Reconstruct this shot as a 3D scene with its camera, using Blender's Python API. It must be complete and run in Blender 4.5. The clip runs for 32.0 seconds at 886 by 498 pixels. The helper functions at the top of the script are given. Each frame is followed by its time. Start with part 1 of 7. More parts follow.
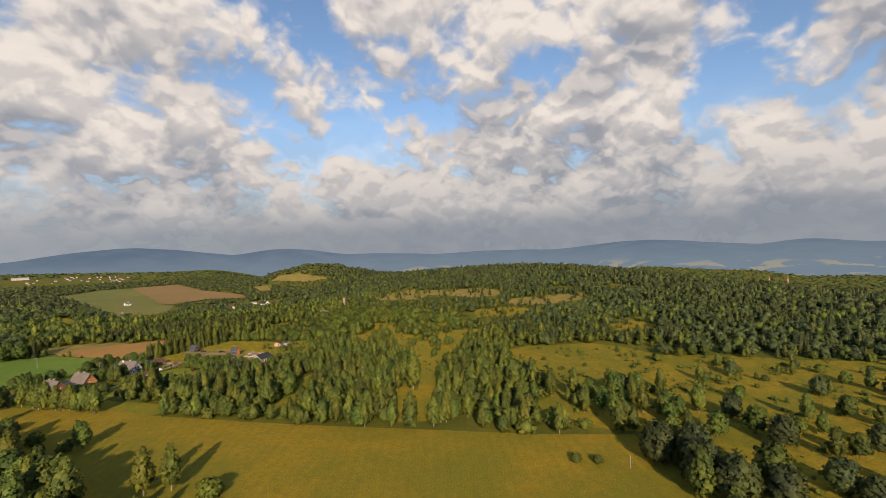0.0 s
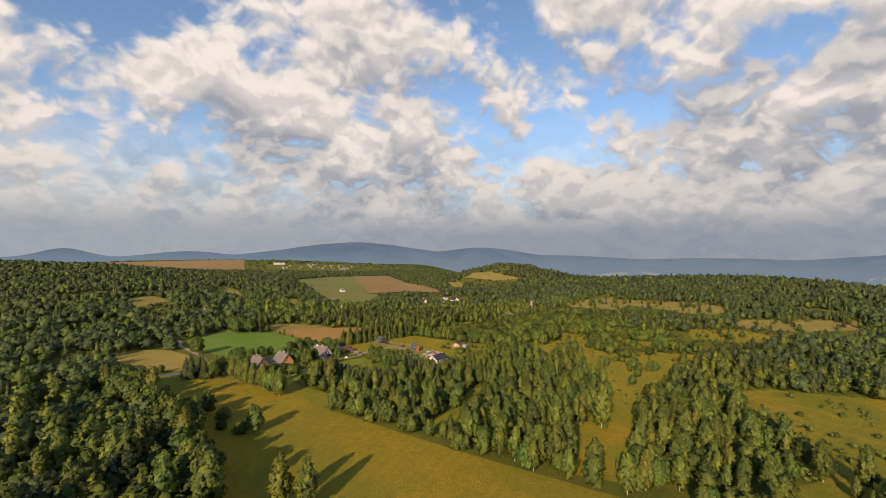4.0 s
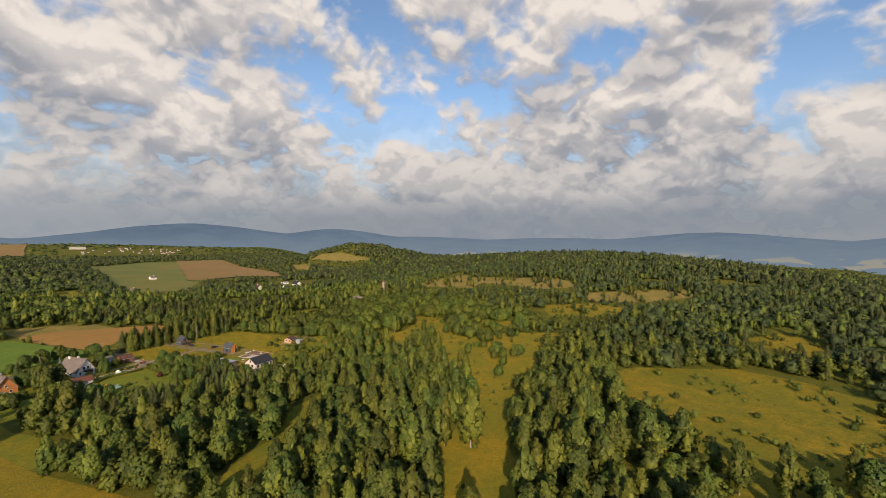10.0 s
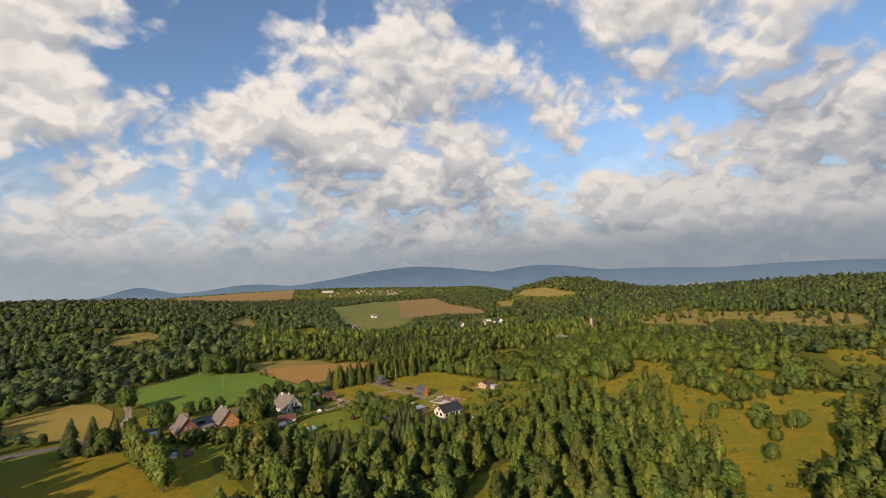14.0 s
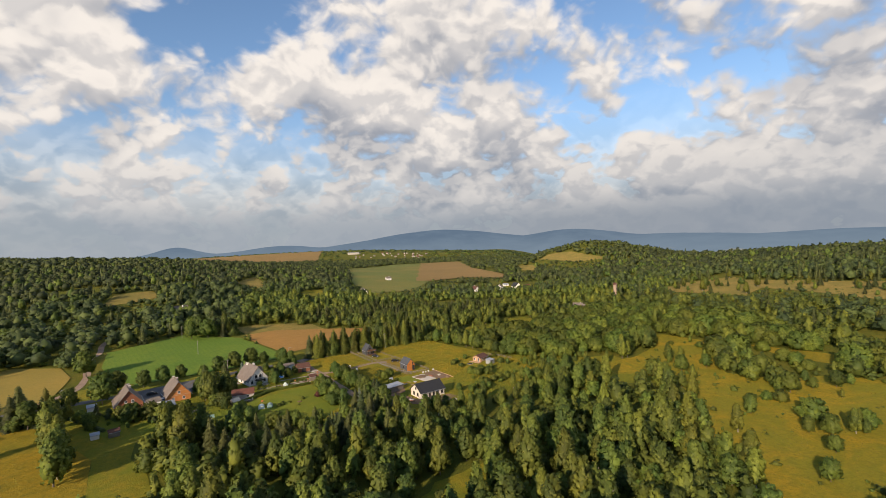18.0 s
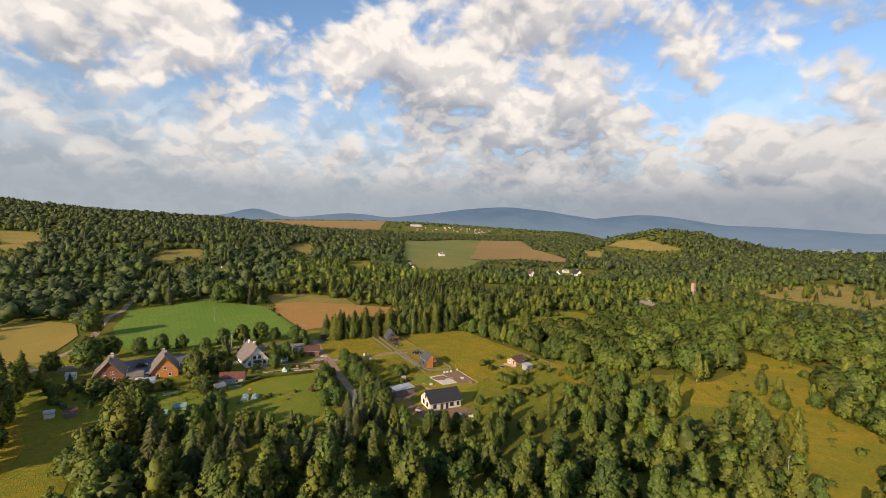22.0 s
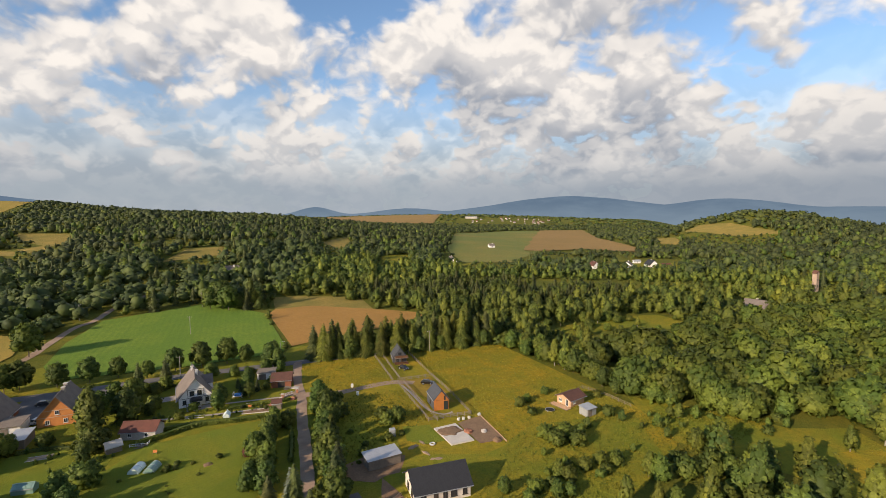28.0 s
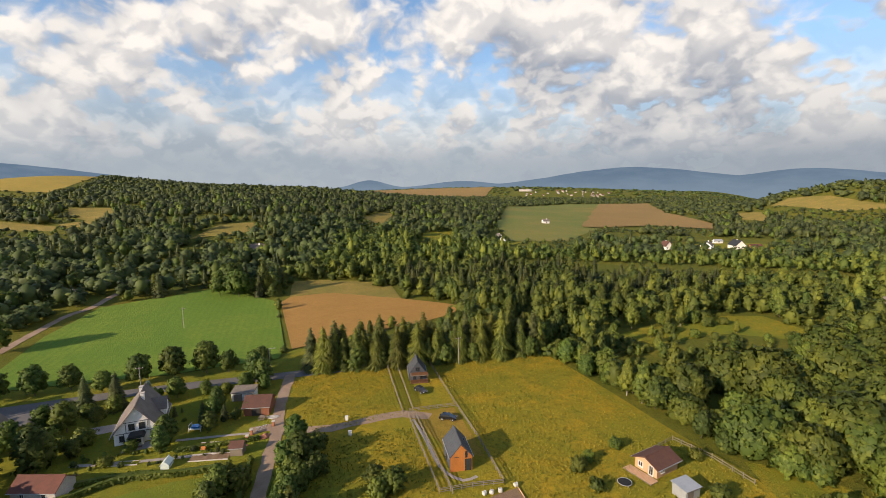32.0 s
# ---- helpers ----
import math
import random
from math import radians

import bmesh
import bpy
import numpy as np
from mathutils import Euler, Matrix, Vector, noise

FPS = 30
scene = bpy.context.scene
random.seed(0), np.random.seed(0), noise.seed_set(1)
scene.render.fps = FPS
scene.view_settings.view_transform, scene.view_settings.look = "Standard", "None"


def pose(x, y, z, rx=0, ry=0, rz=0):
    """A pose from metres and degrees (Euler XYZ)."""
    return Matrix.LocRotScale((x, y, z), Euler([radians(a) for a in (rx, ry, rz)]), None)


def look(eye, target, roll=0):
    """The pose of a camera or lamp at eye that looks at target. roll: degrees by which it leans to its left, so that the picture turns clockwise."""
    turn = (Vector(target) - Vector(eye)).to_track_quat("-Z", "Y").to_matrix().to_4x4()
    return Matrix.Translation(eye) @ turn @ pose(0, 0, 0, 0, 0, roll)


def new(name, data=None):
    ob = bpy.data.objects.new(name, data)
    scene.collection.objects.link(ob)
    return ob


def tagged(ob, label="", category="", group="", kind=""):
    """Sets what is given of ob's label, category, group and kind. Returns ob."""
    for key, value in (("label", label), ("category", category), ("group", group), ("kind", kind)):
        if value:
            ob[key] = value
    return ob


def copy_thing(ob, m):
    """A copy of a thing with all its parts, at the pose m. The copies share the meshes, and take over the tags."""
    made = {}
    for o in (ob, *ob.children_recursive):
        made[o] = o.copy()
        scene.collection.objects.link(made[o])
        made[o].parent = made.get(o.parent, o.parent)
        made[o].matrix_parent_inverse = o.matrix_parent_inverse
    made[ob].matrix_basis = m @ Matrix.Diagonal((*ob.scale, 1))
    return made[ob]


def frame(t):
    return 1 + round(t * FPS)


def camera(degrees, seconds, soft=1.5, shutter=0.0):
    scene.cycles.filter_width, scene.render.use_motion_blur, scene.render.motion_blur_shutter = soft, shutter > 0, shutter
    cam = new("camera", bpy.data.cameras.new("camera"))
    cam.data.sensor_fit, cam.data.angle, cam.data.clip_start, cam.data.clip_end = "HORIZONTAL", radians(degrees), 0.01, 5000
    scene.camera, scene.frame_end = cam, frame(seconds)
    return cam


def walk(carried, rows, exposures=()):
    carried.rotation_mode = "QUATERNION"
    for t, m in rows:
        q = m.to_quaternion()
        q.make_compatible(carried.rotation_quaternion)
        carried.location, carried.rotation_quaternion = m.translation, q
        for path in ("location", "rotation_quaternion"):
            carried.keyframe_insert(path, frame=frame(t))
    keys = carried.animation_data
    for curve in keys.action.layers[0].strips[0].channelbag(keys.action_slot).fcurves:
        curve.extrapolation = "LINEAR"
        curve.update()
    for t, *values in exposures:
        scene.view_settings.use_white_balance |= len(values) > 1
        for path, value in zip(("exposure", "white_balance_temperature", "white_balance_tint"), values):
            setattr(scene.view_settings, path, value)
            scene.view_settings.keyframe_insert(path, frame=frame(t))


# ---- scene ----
cam = camera(86.88, 32.0, 0.55)
# seconds, place in metres, heading from north to the east, tilt upwards, roll, in degrees
PATH = [
    (0, -99.03, -374.79, 81.10, 36.32, 0.13, -1.98),
    (0.5, -95.64, -370.48, 80.97, 27.27, -1.58, -1.97),
    (1, -92.07, -366.22, 80.85, 22.79, -2.34, -1.62),
    (1.5, -88.45, -361.99, 80.77, 21.81, -2.93, -1.14),
    (2, -84.83, -357.66, 80.80, 22.52, -3.66, -0.57),
    (2.5, -81.28, -352.94, 80.86, 19.35, -1.63, -0.21),
    (4.5, -69.81, -331.74, 79.24, 12.27, 0.61, 0.41),
    (5, -67.36, -326.55, 78.38, 10.78, -0.34, 0.23),
    (5.5, -64.81, -321.46, 77.43, 2.83, 0.49, -0.45),
    (6, -62.32, -316.39, 76.49, 0.82, 1.52, -0.94),
    (6.5, -59.87, -311.14, 75.83, 5.86, 1.04, -0.94),
    (7, -57.33, -305.89, 75.23, 8.79, -1.37, -0.97),
    (7.5, -54.68, -300.55, 74.65, 10.74, -0.87, -1.00),
    (8, -51.96, -295.25, 74.06, 19.47, -3.15, -0.59),
    (8.5, -49.14, -289.86, 73.45, 39.73, -4.23, 0.69),
    (9, -46.40, -284.56, 72.97, 44.92, -3.38, 0.84),
    (9.5, -43.83, -279.47, 72.71, 41.02, -2.09, 0.60),
    (10, -41.45, -274.48, 72.52, 30.29, -1.50, 0.05),
    (10.5, -38.96, -269.29, 72.33, 22.71, -0.79, -0.32),
    (11, -36.53, -264.47, 72.03, 17.39, 0.29, -0.64),
    (11.5, -34.09, -259.77, 71.67, 12.83, 1.98, -1.00),
    (12, -31.71, -255.07, 71.26, 9.28, 3.55, -1.32),
    (12.5, -29.48, -250.42, 70.76, 6.35, 4.38, -1.63),
    (13, -27.08, -245.65, 70.14, 2.85, 4.26, -2.07),
    (13.5, -24.35, -240.88, 69.43, 3.31, 3.68, -2.47),
    (14, -21.38, -236.01, 68.75, 5.61, 3.48, -2.72),
    (14.5, -18.30, -231.16, 68.14, 6.40, 0.89, -3.01),
    (15, -15.15, -226.21, 67.63, 6.11, 0.45, -3.16),
    (15.5, -11.93, -221.29, 67.19, 5.34, -0.44, -3.28),
    (17.5, 1.37, -202.98, 65.12, 4.26, -2.01, -2.63),
    (18, 4.16, -198.18, 65.20, 1.56, -0.83, -2.10),
    (18.5, 6.75, -193.47, 65.34, 0.40, -0.79, -1.42),
    (19, 9.15, -188.69, 65.49, -0.78, -0.65, -0.58),
    (19.5, 11.39, -183.75, 65.51, -2.35, -0.80, 0.18),
    (20, 13.31, -178.55, 65.56, -1.72, -0.74, 1.03),
    (20.5, 14.85, -173.33, 65.63, 0.72, -2.86, 1.73),
    (21, 16.01, -167.94, 65.66, -0.38, -5.09, 2.16),
    (21.5, 16.98, -162.51, 65.55, -4.60, -4.63, 2.05),
    (22, 18.00, -157.16, 65.22, -6.49, -3.75, 1.74),
    (22.5, 18.95, -151.76, 64.72, -6.54, -2.24, 1.48),
    (23, 19.83, -146.40, 64.12, -6.94, -1.47, 1.17),
    (23.5, 20.64, -141.04, 63.61, -8.54, -0.81, 0.82),
    (24, 21.40, -135.64, 63.22, -14.41, -0.06, 0.42),
    (24.5, 21.97, -130.14, 62.78, -13.25, -0.82, 0.36),
    (25, 22.56, -124.66, 62.33, -11.64, -1.04, 0.32),
    (25.5, 23.02, -118.96, 61.77, -12.38, -1.92, 0.18),
    (26, 23.43, -113.20, 61.18, -12.74, -3.55, 0.00),
    (26.5, 23.59, -107.33, 60.43, -12.56, -2.94, -0.04),
    (28.5, 24.79, -82.43, 57.98, -14.42, -4.95, -0.39),
    (29, 24.36, -76.39, 57.64, -15.16, -4.74, -0.38),
    (29.5, 23.88, -70.45, 57.46, -17.29, -4.53, -0.47),
    (30, 23.24, -64.68, 57.39, -18.73, -4.56, -0.45),
    (30.5, 22.34, -59.05, 57.45, -18.92, -4.19, -0.46),
    (31, 21.35, -53.54, 57.58, -19.59, -11.25, -0.55),
    (31.5, 20.44, -48.28, 57.72, -20.97, -9.76, -0.55),
    (32, 19.72, -43.11, 57.82, -20.52, -7.87, -0.64),
]
walk(cam, [(t, pose(x, y, z, 90 + tilt, 0, -head) @ pose(0, 0, 0, 0, 0, roll))
           for t, x, y, z, head, tilt, roll in PATH], exposures=[(0.0, 0.21, 6760, 12.5), (1.0, 0.33, 6760, 12.5), (2.5, 0.37, 6760, 12.5), (5.0, 0.24, 6700, 12), (8.0, 0.28, 6700, 12), (9.0, 0.34, 6740, 12.5),
                                                                  (10.0, 0.20, 6720, 12), (11.0, 0.30, 6650, 11.5), (13.0, 0.22, 6550, 10.5), (15.0, 0.30, 6580, 11), (18.0, 0.36, 6560, 10.5), (20.0, 0.39, 6560, 10.5),
                                                                  (22.0, 0.46, 6600, 11), (24.0, 0.31, 6480, 9.8), (26.0, 0.37, 6530, 10), (29.0, 0.45, 6500, 10), (30.0, 0.43, 6500, 10), (31.0, 0.42, 6500, 10), (32.0, 0.52, 6500, 10)])
# ---- end path ----

# ---- world, sun ----
SUN_AZ, SUN_EL = 212.0, 21.5          # the sun stands in the south-west, low


def direction(az, el):
    a, e = radians(az), radians(el)
    return Vector((math.sin(a) * math.cos(e), math.cos(a) * math.cos(e), math.sin(e)))


class Nodes:
    """Short hand for building node trees."""

    def __init__(self, tree):
        self.tree = tree
        tree.nodes.clear()

    def add(self, kind, **props):
        node = self.tree.nodes.new(kind)
        for key, value in props.items():
            if key == "blend":
                node.data_type, node.blend_type = "RGBA", value
            elif key == "op":
                node.operation = value
            elif key == "dims":
                node.noise_dimensions = value
            elif key == "sky":
                node.sky_type = value
            elif key == "attr":
                node.attribute_name = value
            elif key == "interp":
                node.interpolation_type = value
            elif key == "feature":
                node.feature = value
        return node

    def link(self, a, b):
        self.tree.links.new(a, b)

    def put(self, socket, value):
        if isinstance(value, (int, float)):
            socket.default_value = value
        elif isinstance(value, (tuple, list, Vector)):
            socket.default_value = tuple(value)
        else:
            self.link(value, socket)

    def math(self, op, a, b=0.0, c=0.0):
        n = self.add("ShaderNodeMath", op=op)
        for s, v in zip(n.inputs, (a, b, c)):
            self.put(s, v)
        return n.outputs[0]

    def vec(self, op, a, b=(0, 0, 0)):
        n = self.add("ShaderNodeVectorMath", op=op)
        self.put(n.inputs[0], a)
        self.put(n.inputs[1], b)
        return n.outputs["Value"] if op in ("DOT_PRODUCT", "LENGTH", "DISTANCE") else n.outputs[0]

    def scale(self, a, f):
        n = self.add("ShaderNodeVectorMath", op="SCALE")
        self.put(n.inputs[0], a)
        self.put(n.inputs["Scale"], f)
        return n.outputs[0]

    def noise(self, vector, scale, detail=4.0, rough=0.55, warp=0.0):
        n = self.add("ShaderNodeTexNoise")
        self.put(n.inputs["Vector"], vector)
        n.inputs["Scale"].default_value, n.inputs["Detail"].default_value = scale, detail
        n.inputs["Roughness"].default_value, n.inputs["Distortion"].default_value = rough, warp
        return n.outputs["Fac"]

    def colour_noise(self, vector, scale):
        n = self.add("ShaderNodeTexNoise")
        self.put(n.inputs["Vector"], vector)
        n.inputs["Scale"].default_value, n.inputs["Detail"].default_value = scale, 4.0
        return n.outputs["Color"]

    def step(self, value, lo, hi, a=0.0, b=1.0):
        n = self.add("ShaderNodeMapRange", interp="SMOOTHSTEP")
        for s, v in zip(n.inputs, (value, lo, hi, a, b)):
            self.put(s, v)
        return n.outputs[0]

    def mix(self, fac, a, b, blend="MIX"):
        n = self.add("ShaderNodeMix", blend=blend)
        self.put(n.inputs[0], fac)
        self.put(n.inputs[6], a if not isinstance(a, tuple) else (*a[:3], 1))
        self.put(n.inputs[7], b if not isinstance(b, tuple) else (*b[:3], 1))
        return n.outputs[2]


world = bpy.data.worlds.new("sky")
scene.world = world
world.use_nodes = True
N = Nodes(world.node_tree)
sky = N.add("ShaderNodeTexSky", sky="NISHITA")
sky.sun_disc, sky.sun_elevation, sky.sun_rotation = False, radians(SUN_EL), radians(SUN_AZ)
sky.air_density, sky.dust_density, sky.ozone_density = 1.0, 0.2, 3.0
way = N.add("ShaderNodeTexCoord").outputs["Generated"]
xyz = N.add("ShaderNodeSeparateXYZ")
N.link(way, xyz.inputs[0])
up = xyz.outputs[2]
# the cloud sheet, seen from below: heaps shrink and close up towards the horizon
flat = N.vec("MULTIPLY", N.scale(way, N.math("DIVIDE", 1.28, N.math("ADD", N.math("MAXIMUM", up, 0.0), 0.66))), (1.0, 1.0, 0.0))
drift = N.scale(N.vec("SUBTRACT", N.colour_noise(flat, 7.0), (0.5, 0.5, 0.5)), 0.09)


def cloud_density(rise, fine):
    """How thick the cloud is, with or without its fine billows; rise: a little higher up in the sky."""
    p = N.vec("ADD", N.vec("ADD", N.scale(flat, rise), drift), (3.37, 1.71, 0.0))
    big = N.noise(p, 2.2, 2.0, 0.5)
    heap = N.noise(p, 6.0, 3.0, 0.5)
    d = N.math("ADD", N.math("MULTIPLY", big, 0.40), N.math("MULTIPLY", heap, 0.42))
    if not fine:
        return N.math("ADD", d, 0.09)
    puff = N.noise(p, 17.0, 6.0, 0.52)
    cell = N.add("ShaderNodeTexVoronoi", feature="SMOOTH_F1")
    N.put(cell.inputs["Vector"], p)
    cell.inputs["Scale"].default_value, cell.inputs["Detail"].default_value = 15.0, 2.0
    cell.inputs["Smoothness"].default_value = 0.6
    heads = N.math("SUBTRACT", 0.55, cell.outputs["Distance"])
    return N.math("ADD", N.math("ADD", d, N.math("MULTIPLY", puff, 0.18)), N.math("MULTIPLY", heads, 0.10))


# openings of blue sky: azimuth, elevation, width in degrees, depth
OPENINGS = [(-21, 26, 5, .13), (-29, 22, 2.8, .11), (-10, 21, 3.5, .09), (12, 28, 5, .13), (13, 18, 3.2, .08), (28, 14, 4, .06), (36, 22, 5, .10), (21, 25, 4, .09),
            (48, 20, 4.5, .11), (55, 25, 5, .09), (68, 17, 3, .10), (73, 21, 4, .10), (-44, 19, 5, .09), (-38, 10, 5, .08), (-18, 12, 4, .06), (2, 17, 3, .06), (-4, 31, 5, .08),
            (-58, 22, 6, .09), (-52, 8, 6, .07), (-26, 7, 5, .05)]
# full heaps that stand between them
HEAPS = [(-37, 20, 6, .09), (2, 24, 6, .07), (-18, 18, 4, .07), (22, 18, 5, .06), (29, 27, 6, .06), (-38, 26, 5, .08), (44, 14, 6, .06), (62, 23, 5, .08), (82, 20, 9, .08), (8, 12, 5, .05), (-8, 15, 4, .05)]
clear = None
for az, el, wide, deep in [(a, e, w, 0.95 * d) for a, e, w, d in OPENINGS] + [(a, e, w, -d) for a, e, w, d in HEAPS]:
    near = N.vec("DOT_PRODUCT", way, direction(az, el))
    g = N.math("MULTIPLY", N.math("EXPONENT", N.math("MULTIPLY", N.math("SUBTRACT", near, 1.0),
                                                     1.0 / (1 - math.cos(radians(wide))))), deep)
    clear = g if clear is None else N.math("ADD", clear, g)
clear = N.math("ADD", clear, N.step(up, 0.52, 0.85, 0.0, 0.10))                                   # clearer overhead
clear = N.math("ADD", clear, N.step(N.vec("DOT_PRODUCT", way, direction(SUN_AZ, 25)), 0.05, 0.85, 0.0, 0.16))   # and round the sun
raw, mass = cloud_density(1.0, True), cloud_density(1.0, False)
dens = N.math("SUBTRACT", raw, clear)
west = N.step(N.vec("DOT_PRODUCT", way, direction(-50, 4)), 0.30, 0.95)
low = N.math("MULTIPLY", N.step(up, 0.05, 0.30, 0.10, 0.0), N.math("SUBTRACT", 1.0, N.math("MULTIPLY", west, 0.7)))   # the layer closes towards the horizon, least in the west
cover = N.step(N.math("ADD", dens, low), 0.385, 0.500)
lit = N.step(N.math("SUBTRACT", raw, cloud_density(0.975, True)), -0.045, 0.05)
lit2 = N.step(N.math("SUBTRACT", mass, cloud_density(0.88, False)), -0.11, 0.07)
shine = N.math("ADD", N.math("MULTIPLY", lit, 0.42), N.math("MULTIPLY", lit2, 0.58))
thick = N.step(N.math("ADD", dens, low), 0.58, 0.76)
body = N.mix(shine, (0.300, 0.320, 0.366), (0.810, 0.752, 0.692))
body = N.mix(N.math("MULTIPLY", thick, 0.25), body, (0.390, 0.395, 0.425))
veil = N.step(up, 0.02, 0.26, 1.0, 0.0)               # grey-blue sheet low down
veil = N.math("MAXIMUM", N.math("MULTIPLY", veil, 0.55), N.step(up, 0.03, 0.15, 0.92, 0.0))
body = N.mix(veil, body, N.mix(west, (0.232, 0.268, 0.316), (0.290, 0.330, 0.376)))
deck = N.math("MAXIMUM", cover, N.math("MULTIPLY", N.step(up, 0.05, 0.30, 1.0, 0.0), 0.97))
back_sky, back_cloud, both = N.add("ShaderNodeBackground"), N.add("ShaderNodeBackground"), N.add("ShaderNodeMixShader")
N.link(sky.outputs[0], back_sky.inputs[0])
back_sky.inputs[1].default_value = 0.125
N.put(back_cloud.inputs[0], body)
back_cloud.inputs[1].default_value = 0.90
N.link(deck, both.inputs[0])
N.link(back_sky.outputs[0], both.inputs[1])
N.link(back_cloud.outputs[0], both.inputs[2])
N.link(both.outputs[0], N.add("ShaderNodeOutputWorld").inputs[0])

sun = new("sun", bpy.data.lights.new("sun", "SUN"))
sun.data.energy, sun.data.angle, sun.data.color = 5.0, radians(0.6), (1.0, 0.79, 0.57)
sun.matrix_world = look(direction(SUN_AZ, SUN_EL) * 300, (0, 0, 0))

# ---- materials ----


def material(name):
    m = bpy.data.materials.new(name)
    m.use_nodes = True
    return m, Nodes(m.node_tree)


def finish(n, colour, rough=0.8, bump=None, strength=0.3, metal=0.0, distance=0.05, spec=0.3):
    b = n.add("ShaderNodeBsdfPrincipled")
    n.put(b.inputs["Base Color"], colour if not isinstance(colour, tuple) else (*colour[:3], 1))
    n.put(b.inputs["Roughness"], rough)
    b.inputs["Metallic"].default_value = metal
    b.inputs["Specular IOR Level"].default_value = spec
    if bump is not None:
        k = n.add("ShaderNodeBump")
        k.inputs["Strength"].default_value, k.inputs["Distance"].default_value = strength, distance
        n.put(k.inputs["Height"], bump)
        n.link(k.outputs[0], b.inputs["Normal"])
    out = n.add("ShaderNodeOutputMaterial")
    n.link(b.outputs[0], out.inputs[0])
    return b


def surface(name, a, b, scale=1.0, rough=0.8, fine=12.0, c=None, strength=0.3, metal=0.0, distance=0.03, spec=0.3, vary=0.0):
    """A worn surface: two colours in stains of some metres, and grain."""
    m, n = material(name)
    p = n.add("ShaderNodeTexCoord").outputs["Object"]
    stains = n.step(n.noise(p, scale, 5.0, 0.6), 0.32, 0.68)
    grain = n.noise(p, fine, 6.0, 0.65)
    colour = n.mix(stains, a, b)
    colour = n.mix(n.math("MULTIPLY", n.step(grain, 0.3, 0.75), 0.55), colour, c or tuple(v * 0.6 for v in a))
    if vary:
        r = n.add("ShaderNodeObjectInfo").outputs["Random"]
        h = n.add("ShaderNodeHueSaturation")
        n.put(h.inputs["Value"], n.math("ADD", n.math("MULTIPLY", r, vary), 1 - vary / 2))
        n.put(h.inputs["Color"], colour)
        colour = h.outputs[0]
    finish(n, colour, rough, grain, strength, metal, distance, spec)
    return m


def grass(name, dry, green, dark, wide=0.02, patch=0.15, rows=None, tuft=2.2):
    """Meadow or crop: broad drifts of colour, patches, mottling, tufts and blades."""
    m, n = material(name)
    p = n.add("ShaderNodeNewGeometry").outputs["Position"]
    drift = n.step(n.noise(p, wide, 4.0, 0.62, 0.6), 0.38, 0.62)
    patches = n.step(n.noise(p, patch, 5.0, 0.65, 0.4), 0.35, 0.7)
    mottle = n.step(n.noise(p, tuft * 0.28, 4.0, 0.7, 0.5), 0.40, 0.66)
    tufts = n.noise(p, tuft, 5.0, 0.7)
    colour = n.mix(drift, dry, green)
    colour = n.mix(n.math("MULTIPLY", patches, 0.70), colour, tuple(g * 0.8 + d * 0.2 for g, d in zip(green, dry)))
    colour = n.mix(n.math("MULTIPLY", mottle, 0.52), colour, tuple(0.55 * d + 0.45 * g for d, g in zip(dark, green)))
    colour = n.mix(n.math("MULTIPLY", n.step(tufts, 0.45, 0.75), 0.7), colour, dark)
    height = tufts
    if rows:
        turn = n.add("ShaderNodeVectorRotate")
        turn.rotation_type = "Z_AXIS"
        n.put(turn.inputs["Vector"], p)
        turn.inputs["Angle"].default_value = radians(rows[0])
        w = n.add("ShaderNodeTexWave")
        n.put(w.inputs["Vector"], turn.outputs[0])
        w.inputs["Scale"].default_value, w.inputs["Distortion"].default_value = rows[1], 2.5
        w.inputs["Detail"].default_value, w.inputs["Detail Scale"].default_value = 3.0, 0.6
        colour = n.mix(n.math("MULTIPLY", w.outputs["Fac"], rows[2]), colour, dark)
    finish(n, colour, 0.95, height, 0.9, 0.0, 0.4, 0.1)
    return m


def leaf(name, light, deep, patch=0.12):
    """Foliage: leaves let light through, and each clump and tree differs a little."""
    m, n = material(name)
    g = n.add("ShaderNodeNewGeometry")
    island = g.outputs["Random Per Island"]
    trees = n.step(n.noise(g.outputs["Position"], patch, 2.0, 0.5), 0.38, 0.62)
    colour = n.mix(trees, light, deep)
    colour = n.mix(n.step(island, 0.55, 1.0, 0.0, 0.3), colour, (light[0] * 1.35, light[1] * 1.15, light[2]))
    h = n.add("ShaderNodeHueSaturation")
    r = n.add("ShaderNodeObjectInfo").outputs["Random"]
    n.put(h.inputs["Value"], n.math("MULTIPLY", n.math("ADD", n.math("MULTIPLY", r, 0.40), 0.74), n.math("ADD", n.math("MULTIPLY", island, 0.50), 0.72)))
    n.put(h.inputs["Hue"], n.math("ADD", n.math("MULTIPLY", r, 0.03), 0.485))
    n.put(h.inputs["Color"], colour)
    b = n.add("ShaderNodeBsdfPrincipled")
    n.put(b.inputs["Base Color"], h.outputs[0])
    b.inputs["Roughness"].default_value, b.inputs["Specular IOR Level"].default_value = 0.65, 0.25
    t = n.add("ShaderNodeBsdfTranslucent")
    n.put(t.inputs[0], h.outputs[0])
    mixed = n.add("ShaderNodeMixShader")
    mixed.inputs[0].default_value = 0.27
    n.link(b.outputs[0], mixed.inputs[1])
    n.link(t.outputs[0], mixed.inputs[2])
    n.link(mixed.outputs[0], n.add("ShaderNodeOutputMaterial").inputs[0])
    return m


